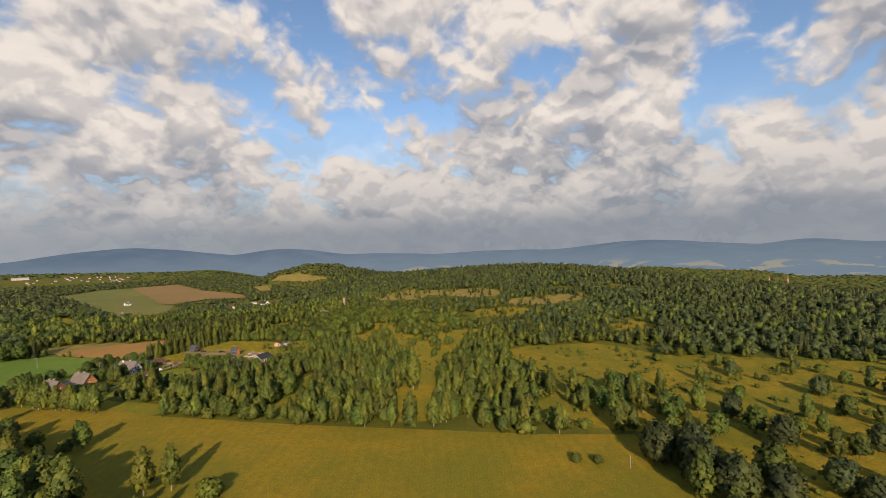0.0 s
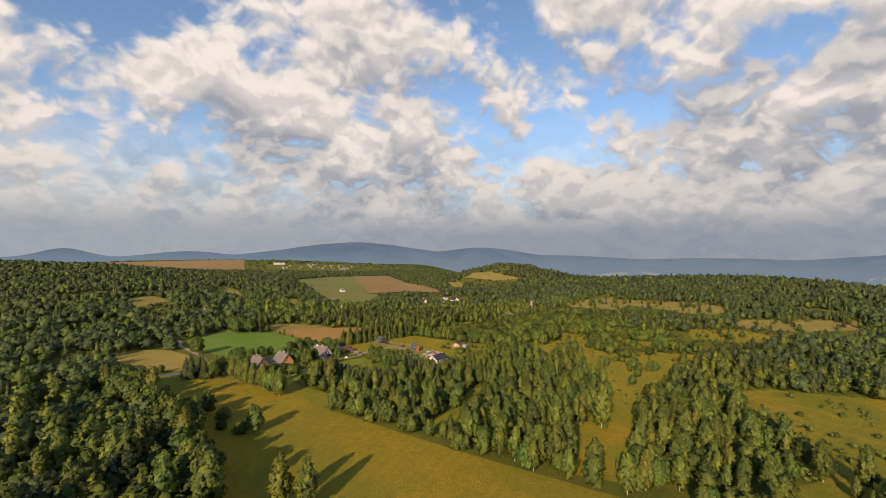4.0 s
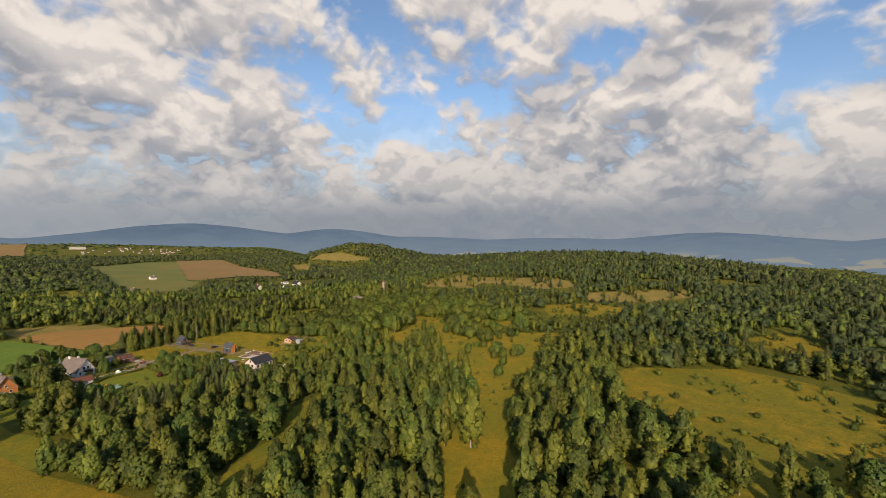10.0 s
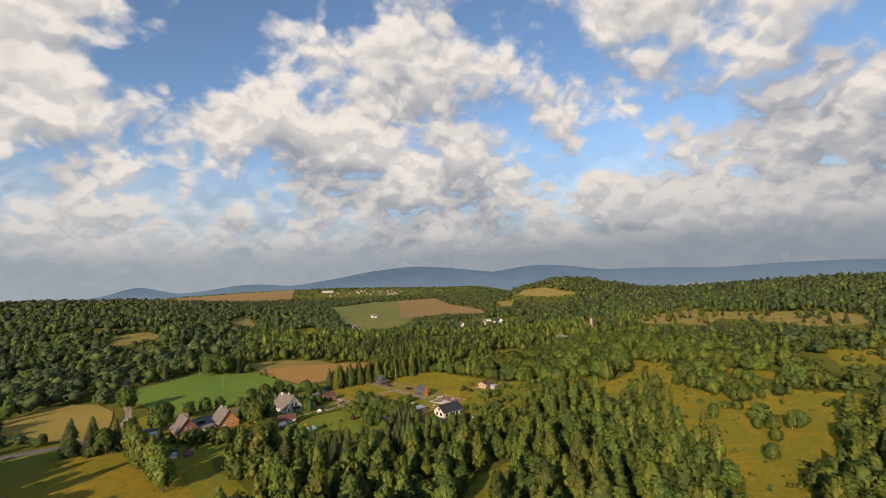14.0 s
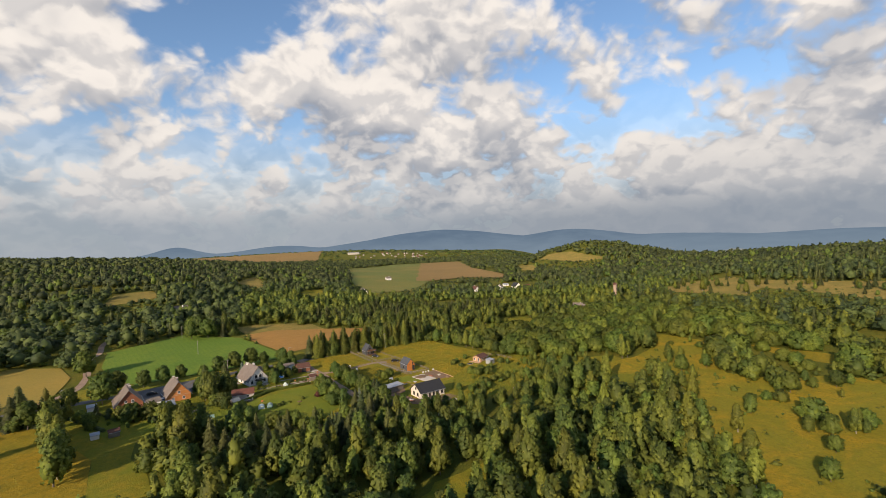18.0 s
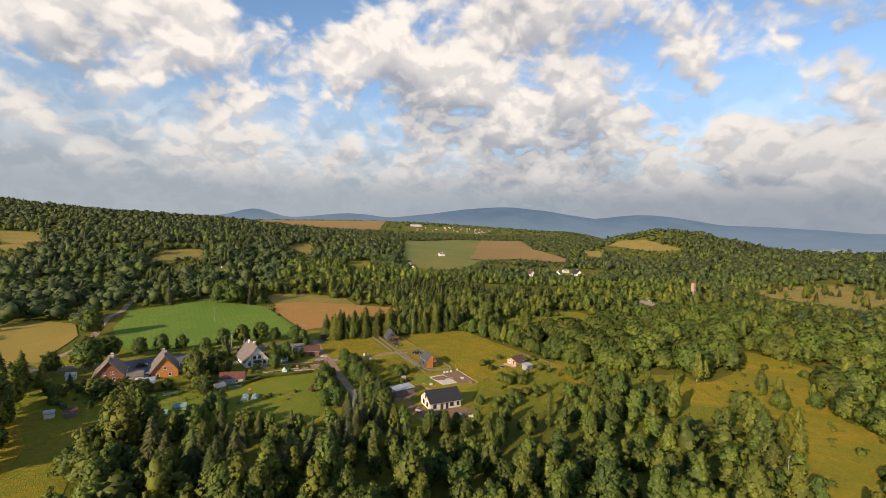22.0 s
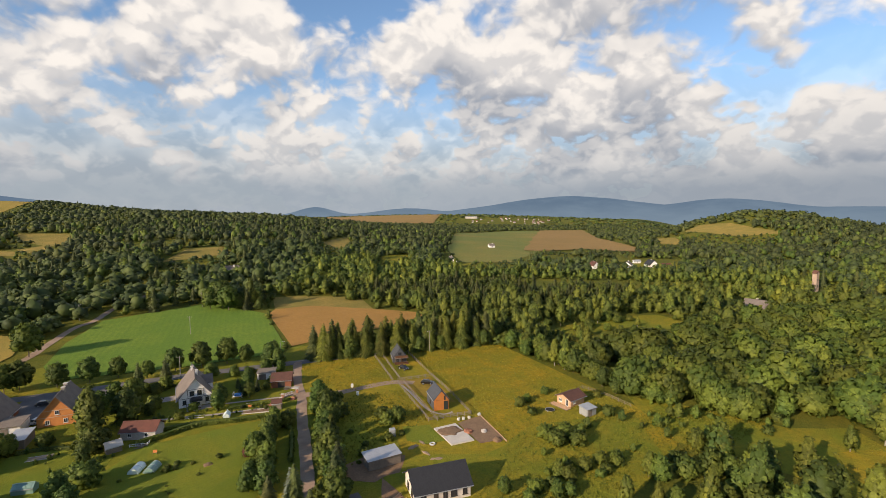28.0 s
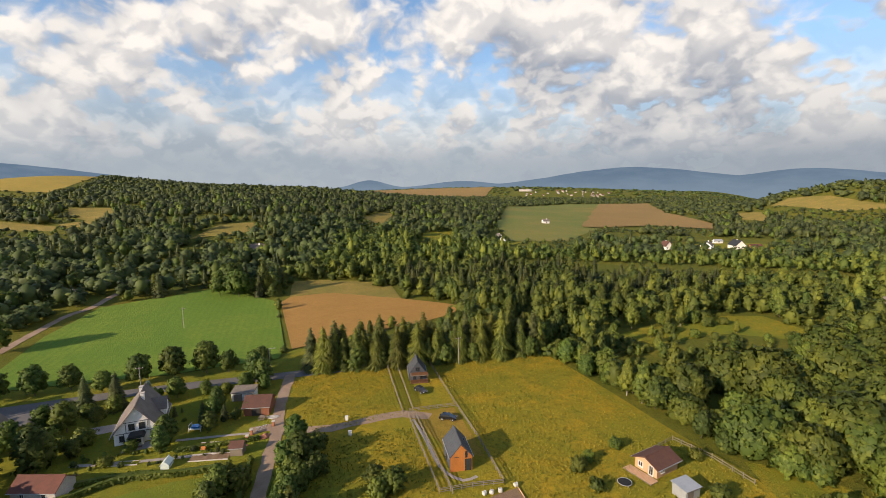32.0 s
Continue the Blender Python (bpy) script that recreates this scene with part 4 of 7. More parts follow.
def wood(name, x, y, kinds, cards, size, core, lobes, grow, label, seed, spread=1.0):
    """Many trees that nobody could count: one mesh for each kind."""
    rng = np.random.default_rng(seed)
    rim = rim_size(x, y)
    for kind in KINDS:
        sel = np.where(kinds == kind)[0]
        if not len(sel):
            continue
        allV, allF, allB, base = [], [], [], 0
        for variant in range(4):
            part = sel[variant::4]
            if not len(part):
                continue
            conifer = kind in CONIFERS
            V, F, B = crown(kind, rng, cards * 2 if conifer else cards, size * (1.7 if conifer else 1), core, lobes, spread)
            a, k = rng.random(len(part)) * 6.28, (grow[part] if isinstance(grow, np.ndarray) else grow) * (0.62 + 0.62 * rng.random(len(part))) * rim[part] ** 0.6
            kz = k * (0.64 + 0.34 * rng.random(len(part))) * rim[part] ** 0.4
            X = V[None, :, 0] * np.cos(a)[:, None] - V[None, :, 1] * np.sin(a)[:, None]
            Y = V[None, :, 0] * np.sin(a)[:, None] + V[None, :, 1] * np.cos(a)[:, None]
            BX = B[None, :, 0] * np.cos(a)[:, None] - B[None, :, 1] * np.sin(a)[:, None]
            BY = B[None, :, 0] * np.sin(a)[:, None] + B[None, :, 1] * np.cos(a)[:, None]
            allB.append(np.stack([BX, BY, np.broadcast_to(B[None, :, 2], BX.shape)], -1).reshape(-1, 3))
            W = np.stack([X * k[:, None] + x[part][:, None], Y * k[:, None] + y[part][:, None],
                          V[None, :, 2] * kz[:, None] + height(x[part], y[part])[:, None] - 0.3], -1).reshape(-1, 3)
            allF.append((F[None] + (np.arange(len(part)) * len(V))[:, None, None]).reshape(-1, 3) + base)
            allV.append(W)
            base += len(W)
        ob = new(name + "_" + kind, fast_mesh(name, np.concatenate(allV), np.concatenate(allF), M_LEAF[kind], normals=np.concatenate(allB)))
        tagged(ob, label, "woods", kind="stuff")


x, y, rng = scatter(5.3, 0, 250, 1)
kinds = kind_at(x, y, rng)
order = np.argsort(from_line(x, y))
left = {"birch": 150, "aspen": 290, "hazel": 280, "alder": 75, "willow": 20, "spruce": 150, "broad": 90, "larch": 60, "sallow": 170}
tall = inside(x, y, MEADOW_WOOD)
single, young_rim = np.zeros(len(x), bool), rim_size(x, y) ** 0.7
for i in order:
    if left[kinds[i]] > 0 and y[i] > -330:
        left[kinds[i]] -= 1
        single[i] = True
        tree(kinds[i], float(x[i]), float(y[i]), float(young_rim[i]) * (0.70 + 0.5 * rng.random()) * (1.12 if kinds[i] == "sallow" else 1.24 if tall[i] else 0.76 if y[i] > -50 else 0.90 if y[i] > -90 else 0.98), "trees of the near woods")
keep = ~single
wood("near_wood", x[keep], y[keep], kinds[keep], 300, 0.52, 0.62, 13, np.where(tall[keep], 1.30, 0.95), "mixed young wood of birch, alder and spruce", 2)
x, y, rng = scatter(5.8, 250, 430, 3)
kinds = kind_at(x, y, rng)
kinds[kinds == "aspen"] = "alder"
wood("mid_wood", x, y, kinds, 84, 0.70, 0.68, 7, np.where(x < -60, 1.10, 0.86), "green forest on the valley slopes", 4)
x, y, rng = scatter(7.2, 430, 700, 9)
kinds = kind_at(x, y, rng)
kinds[kinds == "aspen"] = "alder"
wood("back_wood", x, y, kinds, 35, 0.92, 0.76, 4, 0.95, "green forest further up the slopes", 10)
x, y, rng = scatter(12.5, 700, 1500, 5)
wood("far_wood", x, y, kind_at(x, y, rng), 7, 1.4, 0.78, 2, 0.80, "distant dark forest on the hills", 6, 1.5)
x, y, rng = scatter(36.0, 1500, 3000, 7)
keep = ~in_any(x, y, FAR_OPEN)
x, y = x[keep], y[keep]
wood("horizon_wood", x, y, np.where(rng.random(len(x)) < 0.6, "broad", "alder").astype(object), 3, 3.6, 0.8, 2, 0.5, "dark woods on the far plain", 8, 5.0)

# ---- single trees and shrubs in the open ----
rng = np.random.default_rng(21)


def sprinkle(poly, count, kinds, lo, hi, group, seed, label=""):
    """Scattered bushes and saplings over open land."""
    r = np.random.default_rng(seed)
    xs, ys = [q[0] for q in poly], [q[1] for q in poly]
    done = 0
    while done < count:
        x, y = r.uniform(min(xs), max(xs)), r.uniform(min(ys), max(ys))
        if inside(np.array([x]), np.array([y]), poly)[0]:
            done += 1
            tree(kinds[int(r.integers(len(kinds)))], x, y, r.uniform(lo, hi), group, label)


def shrubs(name, polys, count, lo, hi, seed, label):
    """Low bushes over rough grass, too many to count; they stand in loose groups."""
    r = np.random.default_rng(seed)
    P = []
    for poly in polys:
        xs, ys = [q[0] for q in poly], [q[1] for q in poly]
        x, y = r.uniform(min(xs), max(xs), count * 12), r.uniform(min(ys), max(ys), count * 12)
        k = inside(x, y, poly)
        x, y = x[k], y[k]
        lump = np.array([noise.noise(Vector((a * 0.035, b * 0.035, seed))) + 0.4 * noise.noise(Vector((a * 0.12, b * 0.12, 3.0))) for a, b in zip(x, y)])
        k = lump > 0.02
        P.append(np.stack([x[k], y[k]], 1)[:count])
    P = np.concatenate(P)
    wood(name, P[:, 0], P[:, 1], np.where(r.random(len(P)) < 0.7, "willow", "hazel").astype(object), 70, 0.62, 0.6, 7, r.uniform(lo, hi, len(P)) * r.uniform(0.6, 1.2, len(P)), label, seed)


shrubs("meadow_shrubs", [MEADOW_EAST], 620, 0.16, 0.48, 31, "low willow and hazel shrubs in rough grass")
shrubs("strip_shrubs", [STRIP], 130, 0.10, 0.36, 32, "low green shrubs of the grassy strip")
shrubs("glade_shrubs", [GLADE_A, GLADE_B, GLADE_C, GLADE_D, GLADE_E], 60, 0.2, 0.6, 33, "shrubs in the hillside glades")
sprinkle(MEADOW_EAST, 24, ["willow", "willow", "willow", "birch"], 0.10, 0.42, "shrubs of the eastern meadow", 1, "low green shrub in yellow meadow grass")
sprinkle([q for q in STRIP if q[1] > -100], 24, ["sallow", "alder", "birch", "linden"], 0.36, 0.75, "trees of the grassy strip", 22, "leafy tree in a grassy strip")
sprinkle(STRIP, 20, ["willow", "willow", "birch"], 0.10, 0.38, "shrubs of the grassy strip", 2, "low green shrub in a grassy strip")
sprinkle(GLADE_A, 14, ["willow", "alder"], 0.15, 0.5, "shrubs of the glade", 3)
sprinkle(GLADE_B, 22, ["willow", "alder"], 0.2, 0.6, "shrubs of the glade", 4)
sprinkle(GLADE_C, 26, ["birch", "spruce", "alder"], 0.35, 0.8, "trees of the hillside glade", 5)
sprinkle(GLADE_D, 30, ["birch", "spruce", "alder"], 0.35, 0.8, "trees of the hillside glade", 6)
sprinkle(GLADE_E, 20, ["birch", "spruce", "alder"], 0.35, 0.8, "trees of the hillside glade", 7)
sprinkle(GRASS_EAST, 16, ["willow", "willow", "birch"], 0.2, 0.7, "shrubs of the glade", 8)
sprinkle([(18, 28), (46, 26), (66, 38), (84, 44), (84, 56), (56, 54), (40, 46), (26, 40)], 26, ["willow", "alder"], 0.16, 0.42, "shrubs beside the pine cabin", 9, "green shrub in rank grass")
sprinkle([(14, -10), (34, 4), (44, 22), (24, 26), (14, 6)], 26, ["willow", "hazel"], 0.2, 0.46, "shrubs beside the new house", 10, "young shrub in rank grass")
sprinkle([(-36, 16), (-22, 30), (-12, 22), (-20, 6)], 12, ["willow"], 0.14, 0.32, "shrubs beside the lane", 11, "low green shrub beside the gravel lane")
sprinkle([(-134, -8), (-126, -18), (-104, -30), (-98, -14), (-112, -8), (-120, -8)], 30, ["willow", "alder", "broad"], 0.08, 0.24, "garden shrubs", 12, "small green shrub in the brick house garden")
sprinkle([(-100, -6), (-84, 2), (-76, -4), (-84, -16), (-96, -14)], 16, ["alder"], 0.06, 0.16, "garden shrubs", 13, "small garden shrub on mown grass")
sprinkle([(-82, 10), (-62, 24), (-56, 30), (-60, 34), (-70, 26), (-84, 16)], 36, ["alder", "willow", "broad"], 0.05, 0.12, "garden shrubs", 14, "small leafy plant in the vegetable garden")
sprinkle([(-94, 24), (-88, 38), (-70, 44), (-68, 38), (-84, 26)], 22, ["willow", "alder", "spruce"], 0.12, 0.36, "garden shrubs", 15, "garden shrub beside the white house")
sprinkle([(-70, -18), (-66, -8), (-52, 4), (-44, -10), (-50, -22)], 12, ["willow"], 0.06, 0.14, "garden shrubs", 16, "low shrub on the mown lawn")
sprinkle([(70, -404), (40, -360), (72, -318), (96, -276), (140, -262), (200, -290), (290, -330), (290, -400)], 46, ["aspen", "linden", "broad", "hazel", "aspen"], 0.5, 0.95, "trees of the southern meadow edge", 17, "leafy tree in rough meadow")
sprinkle([(86, -198), (112, -200), (140, -226), (150, -262), (104, -268), (82, -240)], 20, ["alder", "birch"], 0.5, 0.95, "trees of the eastern meadow", 18, "leafy tree on the yellow meadow")
sprinkle([(150, -250), (230, -230), (300, -270), (290, -310), (170, -290)], 24, ["broad", "willow", "birch"], 0.3, 0.85, "trees of the eastern meadow", 19, "leafy tree on the yellow meadow")
for i, (x, y, size) in enumerate(((56, -311, 1.25), (50, -304, 1.1), (71, -316, 1.2), (62, -322, 1.1), (93, -279, 0.8), (101, -286, 0.85), (110, -306, 0.95), (110, -322, 0.8), (116, -327, 0.85), (129, -331, 0.9),
                                  (145, -304, 0.9), (160, -314, 0.85), (186, -297, 0.9), (212, -311, 0.9), (115, -295, 1.0), (84, -330, 1.0), (109, -258, 0.8), (104, -265, 0.75), (128, -281, 0.85), (98, -224, 0.85))):
    tree(("broad", "aspen", "linden")[i % 3], x, y, size, "trees at the meadow edge", "large leafy tree at the meadow edge")
SINGLES = [
    # meadow in the foreground
    ("birch", -89, -185, 1.23), ("birch", -81, -187, 1.20), ("willow", -71, -201, 0.98), ("alder", -107, -119, 0.98), ("willow", -113, -119, 0.78), ("alder", -133, -91, 1.10),
    ("willow", -124, -100, 0.98), ("willow", -115, -151, 0.78), ("willow", -122, -113, 0.59), ("birch", -99, -209, 0.91), ("birch", -93, -213, 0.91), ("birch", -110, -206, 0.98),
    ("willow", 42, -262, 0.52), ("willow", 47, -268, 0.45), ("birch", 47, -142, 1.37), ("birch", 40, -136, 0.72), ("willow", 34, -132, 0.65),
    # single trees in the eastern meadow
    ("birch", 95, -205, 1.0), ("birch", 103, -213, 1.05), ("alder", 110, -218, 0.85), ("broad", 127, -226, 0.95), ("alder", 133, -232, 0.9), ("alder", 121, -226, 1.0), ("willow", 137, -237, 0.7),
    ("alder", 92, -228, 0.95), ("alder", 97, -235, 1.0), ("willow", 113, -236, 0.9), ("birch", 64, -213, 1.1), ("broad", 58, -300, 1.35), ("broad", 70, -292, 1.25), ("broad", 64, -282, 1.2),
    ("alder", 84, -276, 1.0), ("alder", 116, -257, 0.9), ("alder", 114, -264, 0.9), ("birch", 124, -268, 1.0), ("willow", 216, -237, 0.6), ("willow", 204, -254, 0.5),
    ("willow", 200, -206, 0.8), ("willow", 175, -204, 0.45), ("alder", 227, -216, 0.8), ("willow", 222, -210, 0.8), ("willow", 142, -174, 0.3), ("willow", 158, -179, 0.35),
    # bushes of the grassy strip
    ("willow", 105, 13, 1.1), ("birch", 127, 31, 0.6), ("alder", 115, -37, 0.6), ("willow", 131, -44, 1.2), ("willow", 133, -28, 0.7), ("willow", 139, 14, 1.2), ("willow", 141, 0, 1.25),
    ("willow", 152, 98, 1.1), ("willow", 150, 54, 0.5), ("willow", 146, -8, 1.1), ("birch", 101, -51, 0.7), ("birch", 90, -30, 0.9),
    # along the road
    ("spruce", -160, -22, 1.1), ("spruce", -155, -16, 1.15), ("linden", -146, -23, 0.95), ("willow", -150, -24, 0.8), ("spruce", -164, -18, 0.9), ("birch", -136, -24, 0.9), ("birch", -130, -33, 0.8),
    ("birch", -122, -42, 0.75), ("birch", -117, -48, 0.78), ("birch", -112, -54, 0.75), ("birch", -105, -62, 0.8), ("linden", -144, 17, 0.75), ("linden", -137, 3, 1.15), ("linden", -147, -2, 0.8),
    ("linden", -133, 25, 0.71), ("linden", -127, 31, 0.69), ("linden", -122, 37, 0.63), ("spruce", -108, 32, 0.65), ("linden", -112, 39, 0.57), ("spruce", -99, 34, 0.72), ("linden", -108, 47, 0.71),
    ("linden", -102, 53, 0.76), ("linden", -96, 59, 0.83), ("linden", -90, 62, 0.63), ("linden", -83, 69, 0.57), ("alder", -79, 61, 0.75), ("alder", -74, 59, 0.8), ("alder", -81, 66, 0.8),
    ("linden", -142, 20, 0.76), ("linden", -174, 45, 1.15), ("birch", -194, 120, 0.85), ("linden", -168, 141, 1.3), ("linden", -160, 136, 1.35), ("linden", -153, 132, 1.2), ("birch", -145, 141, 1.25), ("linden", -164, 131, 1.1), ("hazel", -149, 137, 1.2),
    ("willow", -100, 178, 1.0), ("willow", -95, 183, 0.8), ("linden", -181, -8, 0.5),
    ("spruce", -158, -12, 0.95), ("spruce", -152, -23, 1.05), ("larch", -148, -12, 0.9), ("spruce", -143, -20, 0.85), ("larch", -139, -13, 0.75), ("birch", -128, -36, 1.05), ("birch", -125, -40, 1.12),
    ("birch", -120, -46, 1.1), ("birch", -131, -30, 1.0), ("birch", -114, -50, 1.05), ("hazel", -122, -40, 0.7), ("hazel", -110, -52, 0.6), ("aspen", -108, -58, 1.0), ("aspen", -103, -66, 1.05),
    # village gardens
    ("aspen", -94.3, 4.1, 0.9), ("aspen", -91.5, 3.0, 0.8), ("alder", -88.1, 9.7, 0.95), ("alder", -91, 13, 0.7), ("willow", -84, -3, 0.95), ("willow", -88, -1, 0.7), ("alder", -81, -8, 0.5), ("willow", -72, -15, 0.9), ("alder", -70, -22, 0.75),
    ("alder", -65, -24, 0.6), ("willow", -112, -17, 1.0), ("willow", -107, -14, 0.9), ("willow", -101, -16, 0.95), ("willow", -103, -10, 0.8), ("willow", -118, -14, 0.75), ("alder", -98, -20, 0.6), ("spruce", -129, -12, 0.45),
    ("willow", -98, -4, 0.5), ("alder", -71, 24, 0.62), ("alder", -73, 27, 0.6), ("willow", -77, 16, 0.35), ("alder", -75, 43, 0.6), ("willow", -90, 20, 0.6), ("linden", -96, 27, 0.4), ("linden", -66, 40, 0.3),
    ("birch", -80, -39, 1.0), ("birch", -73, -43, 1.05), ("birch", -84, -44, 1.0), ("birch", -76, -50, 1.1), ("alder", -66, -36, 0.8), ("willow", -92, -33, 0.6),
    ("alder", -46, -30, 0.6), ("alder", -38, -28, 0.62), ("alder", -30, -24, 0.6), ("willow", -55, -28, 0.8), ("willow", -126, -20, 0.7), ("willow", -132, -16, 0.6), ("willow", -122, -25, 0.5),
    ("plum", -46.5, 4.5, 0.5), ("bluespruce", -26.5, -9.5, 0.85), ("bluespruce", -92, 37.5, 0.9),
    # hedge and trees along the lane
    ("alder", -48, 17, 0.58), ("alder", -46, 13, 0.62), ("alder", -44, 9, 0.60), ("alder", -42, 5, 0.62), ("alder", -39, 1, 0.58), ("alder", -36, -4, 0.55), ("alder", -33, -8, 0.6), ("willow", -46, 20, 0.6),
    ("alder", -44, 34, 0.48), ("alder", -41, 30, 0.52), ("alder", -38, 25, 0.55), ("willow", -40, 36, 0.6), ("willow", -35, 29, 0.7), ("alder", -34, 20, 0.5), ("birch", -31, 16, 0.45), ("alder", -29, 11, 0.62),
    ("alder", -26, 7, 0.68), ("spruce", -22, 2, 0.68), ("spruce", -20, -3, 0.74), ("spruce", -24, -12, 0.72), ("spruce", -19, -15, 0.62), ("spruce", -27, -16, 0.75), ("spruce", -21, -20, 0.7), ("alder", -15, -16, 0.6),
    ("alder", -8, -20, 0.7), ("alder", 0, -20, 0.62), ("alder", 8, -18, 0.6), ("willow", -23, 31, 0.55), ("willow", -18.5, 30, 0.6), ("willow", -20, 27.5, 0.55),
    ("willow", 14, 48, 0.45), ("willow", 18, 43, 0.35), ("willow", 16, 52, 0.4), ("willow", 21, 59, 0.4), ("willow", 22, 30, 0.6), ("willow", 27, 31, 0.65), ("willow", 30, 28, 0.6), ("willow", 25, 27, 0.6), ("willow", 37, 60, 0.35), ("willow", 39, 47, 0.45),
]
# the tall edge of the wood along the southern meadow
for i, (x, y) in enumerate(((-197, -54), (-191, -48), (-185, -50), (-190, -58), (-181, -56), (-176, -61), (-183, -65), (-171, -67), (-176, -73), (-165, -74), (-200, -64), (-160, -82), (-168, -82))):
    SINGLES.append((("linden", "alder", "linden", "birch")[i % 4], x, y, 1.22 + 0.2 * ((i * 5) % 7) / 7))
for i in range(17):
    t = i / 16
    SINGLES.append((("alder", "linden", "birch")[i % 3], -157 + 43 * t + 1.5 * math.sin(i * 3.1), -91 - 84 * t + 1.5 * math.sin(i * 4.7), 1.2 + 0.25 * ((i * 5) % 7) / 7))
# bushy growth along both sides of the lane
for i in range(26):
    t = i / 25
    SINGLES.append((("hazel", "linden", "hazel", "willow")[i % 4], -45.5 + 27.5 * t + 1.5 * math.sin(i * 4.3), 38 - 46 * t + 1.7 * math.sin(i * 2.9), 0.42 + 0.26 * ((i * 5) % 7) / 7))
for i in range(18):
    t = i / 17
    SINGLES.append((("hazel", "willow", "linden")[i % 3], -52.5 + 16 * t + 1.2 * math.sin(i * 3.3), 24.5 - 33 * t, (0.22 if t < 0.5 else 0.40) + 0.20 * ((i * 5) % 7) / 7))
# bushes that close the eastern edge of the cabin meadow
for i in range(24):
    t = i / 23
    SINGLES.append((("hazel", "sallow", "hazel", "willow")[i % 4], 10 + 46 * t + 2.0 * math.sin(i * 3.1), 106 - 48 * t + 2.4 * math.sin(i * 2.3), 0.62 + 0.2 * ((i * 5) % 7) / 7))
# garden growth between the white house and the road, and along the verge
for i, (x, y, size) in enumerate(((-98, 33, 0.5), (-94, 40, 0.55), (-90, 44, 0.5), (-84, 48, 0.45), (-80, 51, 0.5), (-76, 54, 0.5), (-72, 57, 0.45), (-102, 29, 0.5), (-99, 22, 0.6), (-96, 17, 0.55), (-92, 17, 0.5),
                                  (-101, 12, 0.6), (-87, 16, 0.4), (-78, 22, 0.4), (-68, 34, 0.4), (-66, 44, 0.42), (-69, 48, 0.4), (-104, 20, 0.55), (-73, 40, 0.5), (-70, 36, 0.35))):
    SINGLES.append((("hazel", "willow", "linden")[i % 3], x, y, size))
# leafy trees that fill the foot of the conifer row
for i in range(22):
    t = i / 21
    SINGLES.append((("hazel", "aspen", "larch")[i % 3], -64 + 58 * t + 1.2 * math.sin(i * 2.7), 73 + 36 * t + 2.2 * math.sin(i * 4.1), (0.62, 0.6, 0.8)[i % 3] + 0.2 * ((i * 3) % 5) / 5))
# the row of conifers behind the cabins
for i in range(58):
    t = i / 57
    SINGLES.append(("larch" if i % 5 in (0, 2, 3) else "spruce", -67 + 62 * t + 1.6 * math.sin(i * 5.1), 73.5 + 38 * t + 2.8 * math.sin(i * 3.7), 0.82 + 0.36 * ((i * 7) % 11) / 11))
for kind, x, y, size in SINGLES:
    tree(kind, x, y, size, "single trees and shrubs")

# ---- buildings ----


def part(name, bm, mat, parent, label=""):
    """Links a bmesh as one mesh object under a thing or a part."""
    me = bpy.data.meshes.new(name)
    bmesh.ops.recalc_face_normals(bm, faces=bm.faces[:])
    bm.to_mesh(me)
    bm.free()
    me.materials.append(mat)
    ob = new(name, me)
    ob.parent = parent
    if label:
        ob["label"] = label
    return ob


def box(w, d, h, at=(0, 0, 0), bevel=0.0, turn=0.0):
    """A box standing on at, its edges broken."""
    bm = bmesh.new()
    bmesh.ops.create_cube(bm, size=1)
    m = Matrix.Translation(at) @ Matrix.Rotation(radians(turn), 4, "Z") @ Matrix.Translation((0, 0, h / 2)) @ Matrix.Diagonal((w, d, h, 1))
    bmesh.ops.transform(bm, matrix=m, verts=bm.verts)
    if bevel:
        bmesh.ops.bevel(bm, geom=bm.edges[:], offset=bevel, segments=1, affect="EDGES")
    return bm


def prism(outline, lo, hi, axis="y"):
    """An outline in x, z drawn along y (or in y, z along x)."""
    bm = bmesh.new()
    rows = []
    for t in (lo, hi):
        rows.append([bm.verts.new((a, t, b) if axis == "y" else (t, a, b)) for a, b in outline])
    n = len(outline)
    for i in range(n):
        bm.faces.new((rows[0][i], rows[0][(i + 1) % n], rows[1][(i + 1) % n], rows[1][i]))
    bm.faces.new(rows[0][::-1])
    bm.faces.new(rows[1])
    return bm


def tube(r1, r2, h, at=(0, 0, 0), seg=10):
    bm = bmesh.new()
    bmesh.ops.create_cone(bm, cap_ends=True, segments=seg, radius1=r1, radius2=r2, depth=h, matrix=Matrix.Translation((at[0], at[1], at[2] + h / 2)))
    return bm


M_WHITE = surface("white_plaster", (0.84, 0.82, 0.78), (0.76, 0.73, 0.69), 0.6, 0.85, 5.0, (0.64, 0.61, 0.57))
M_GREYPLASTER = surface("stained_old_plaster", (0.52, 0.49, 0.45), (0.42, 0.39, 0.36), 0.6, 0.9, 4.0, (0.30, 0.27, 0.24))
M_BRICK = surface("red_brick_wall", (0.29, 0.115, 0.06), (0.23, 0.09, 0.05), 0.8, 0.9, 9.0, (0.16, 0.07, 0.045))
M_ORANGE = surface("orange_brick_wall", (0.60, 0.25, 0.07), (0.52, 0.20, 0.06), 0.7, 0.85, 8.0, (0.40, 0.16, 0.06))
M_SLATE = surface("weathered_slate", (0.165, 0.135, 0.115), (0.115, 0.094, 0.082), 0.5, 0.8, 6.0, (0.22, 0.19, 0.16), 0.5, spec=0.4)
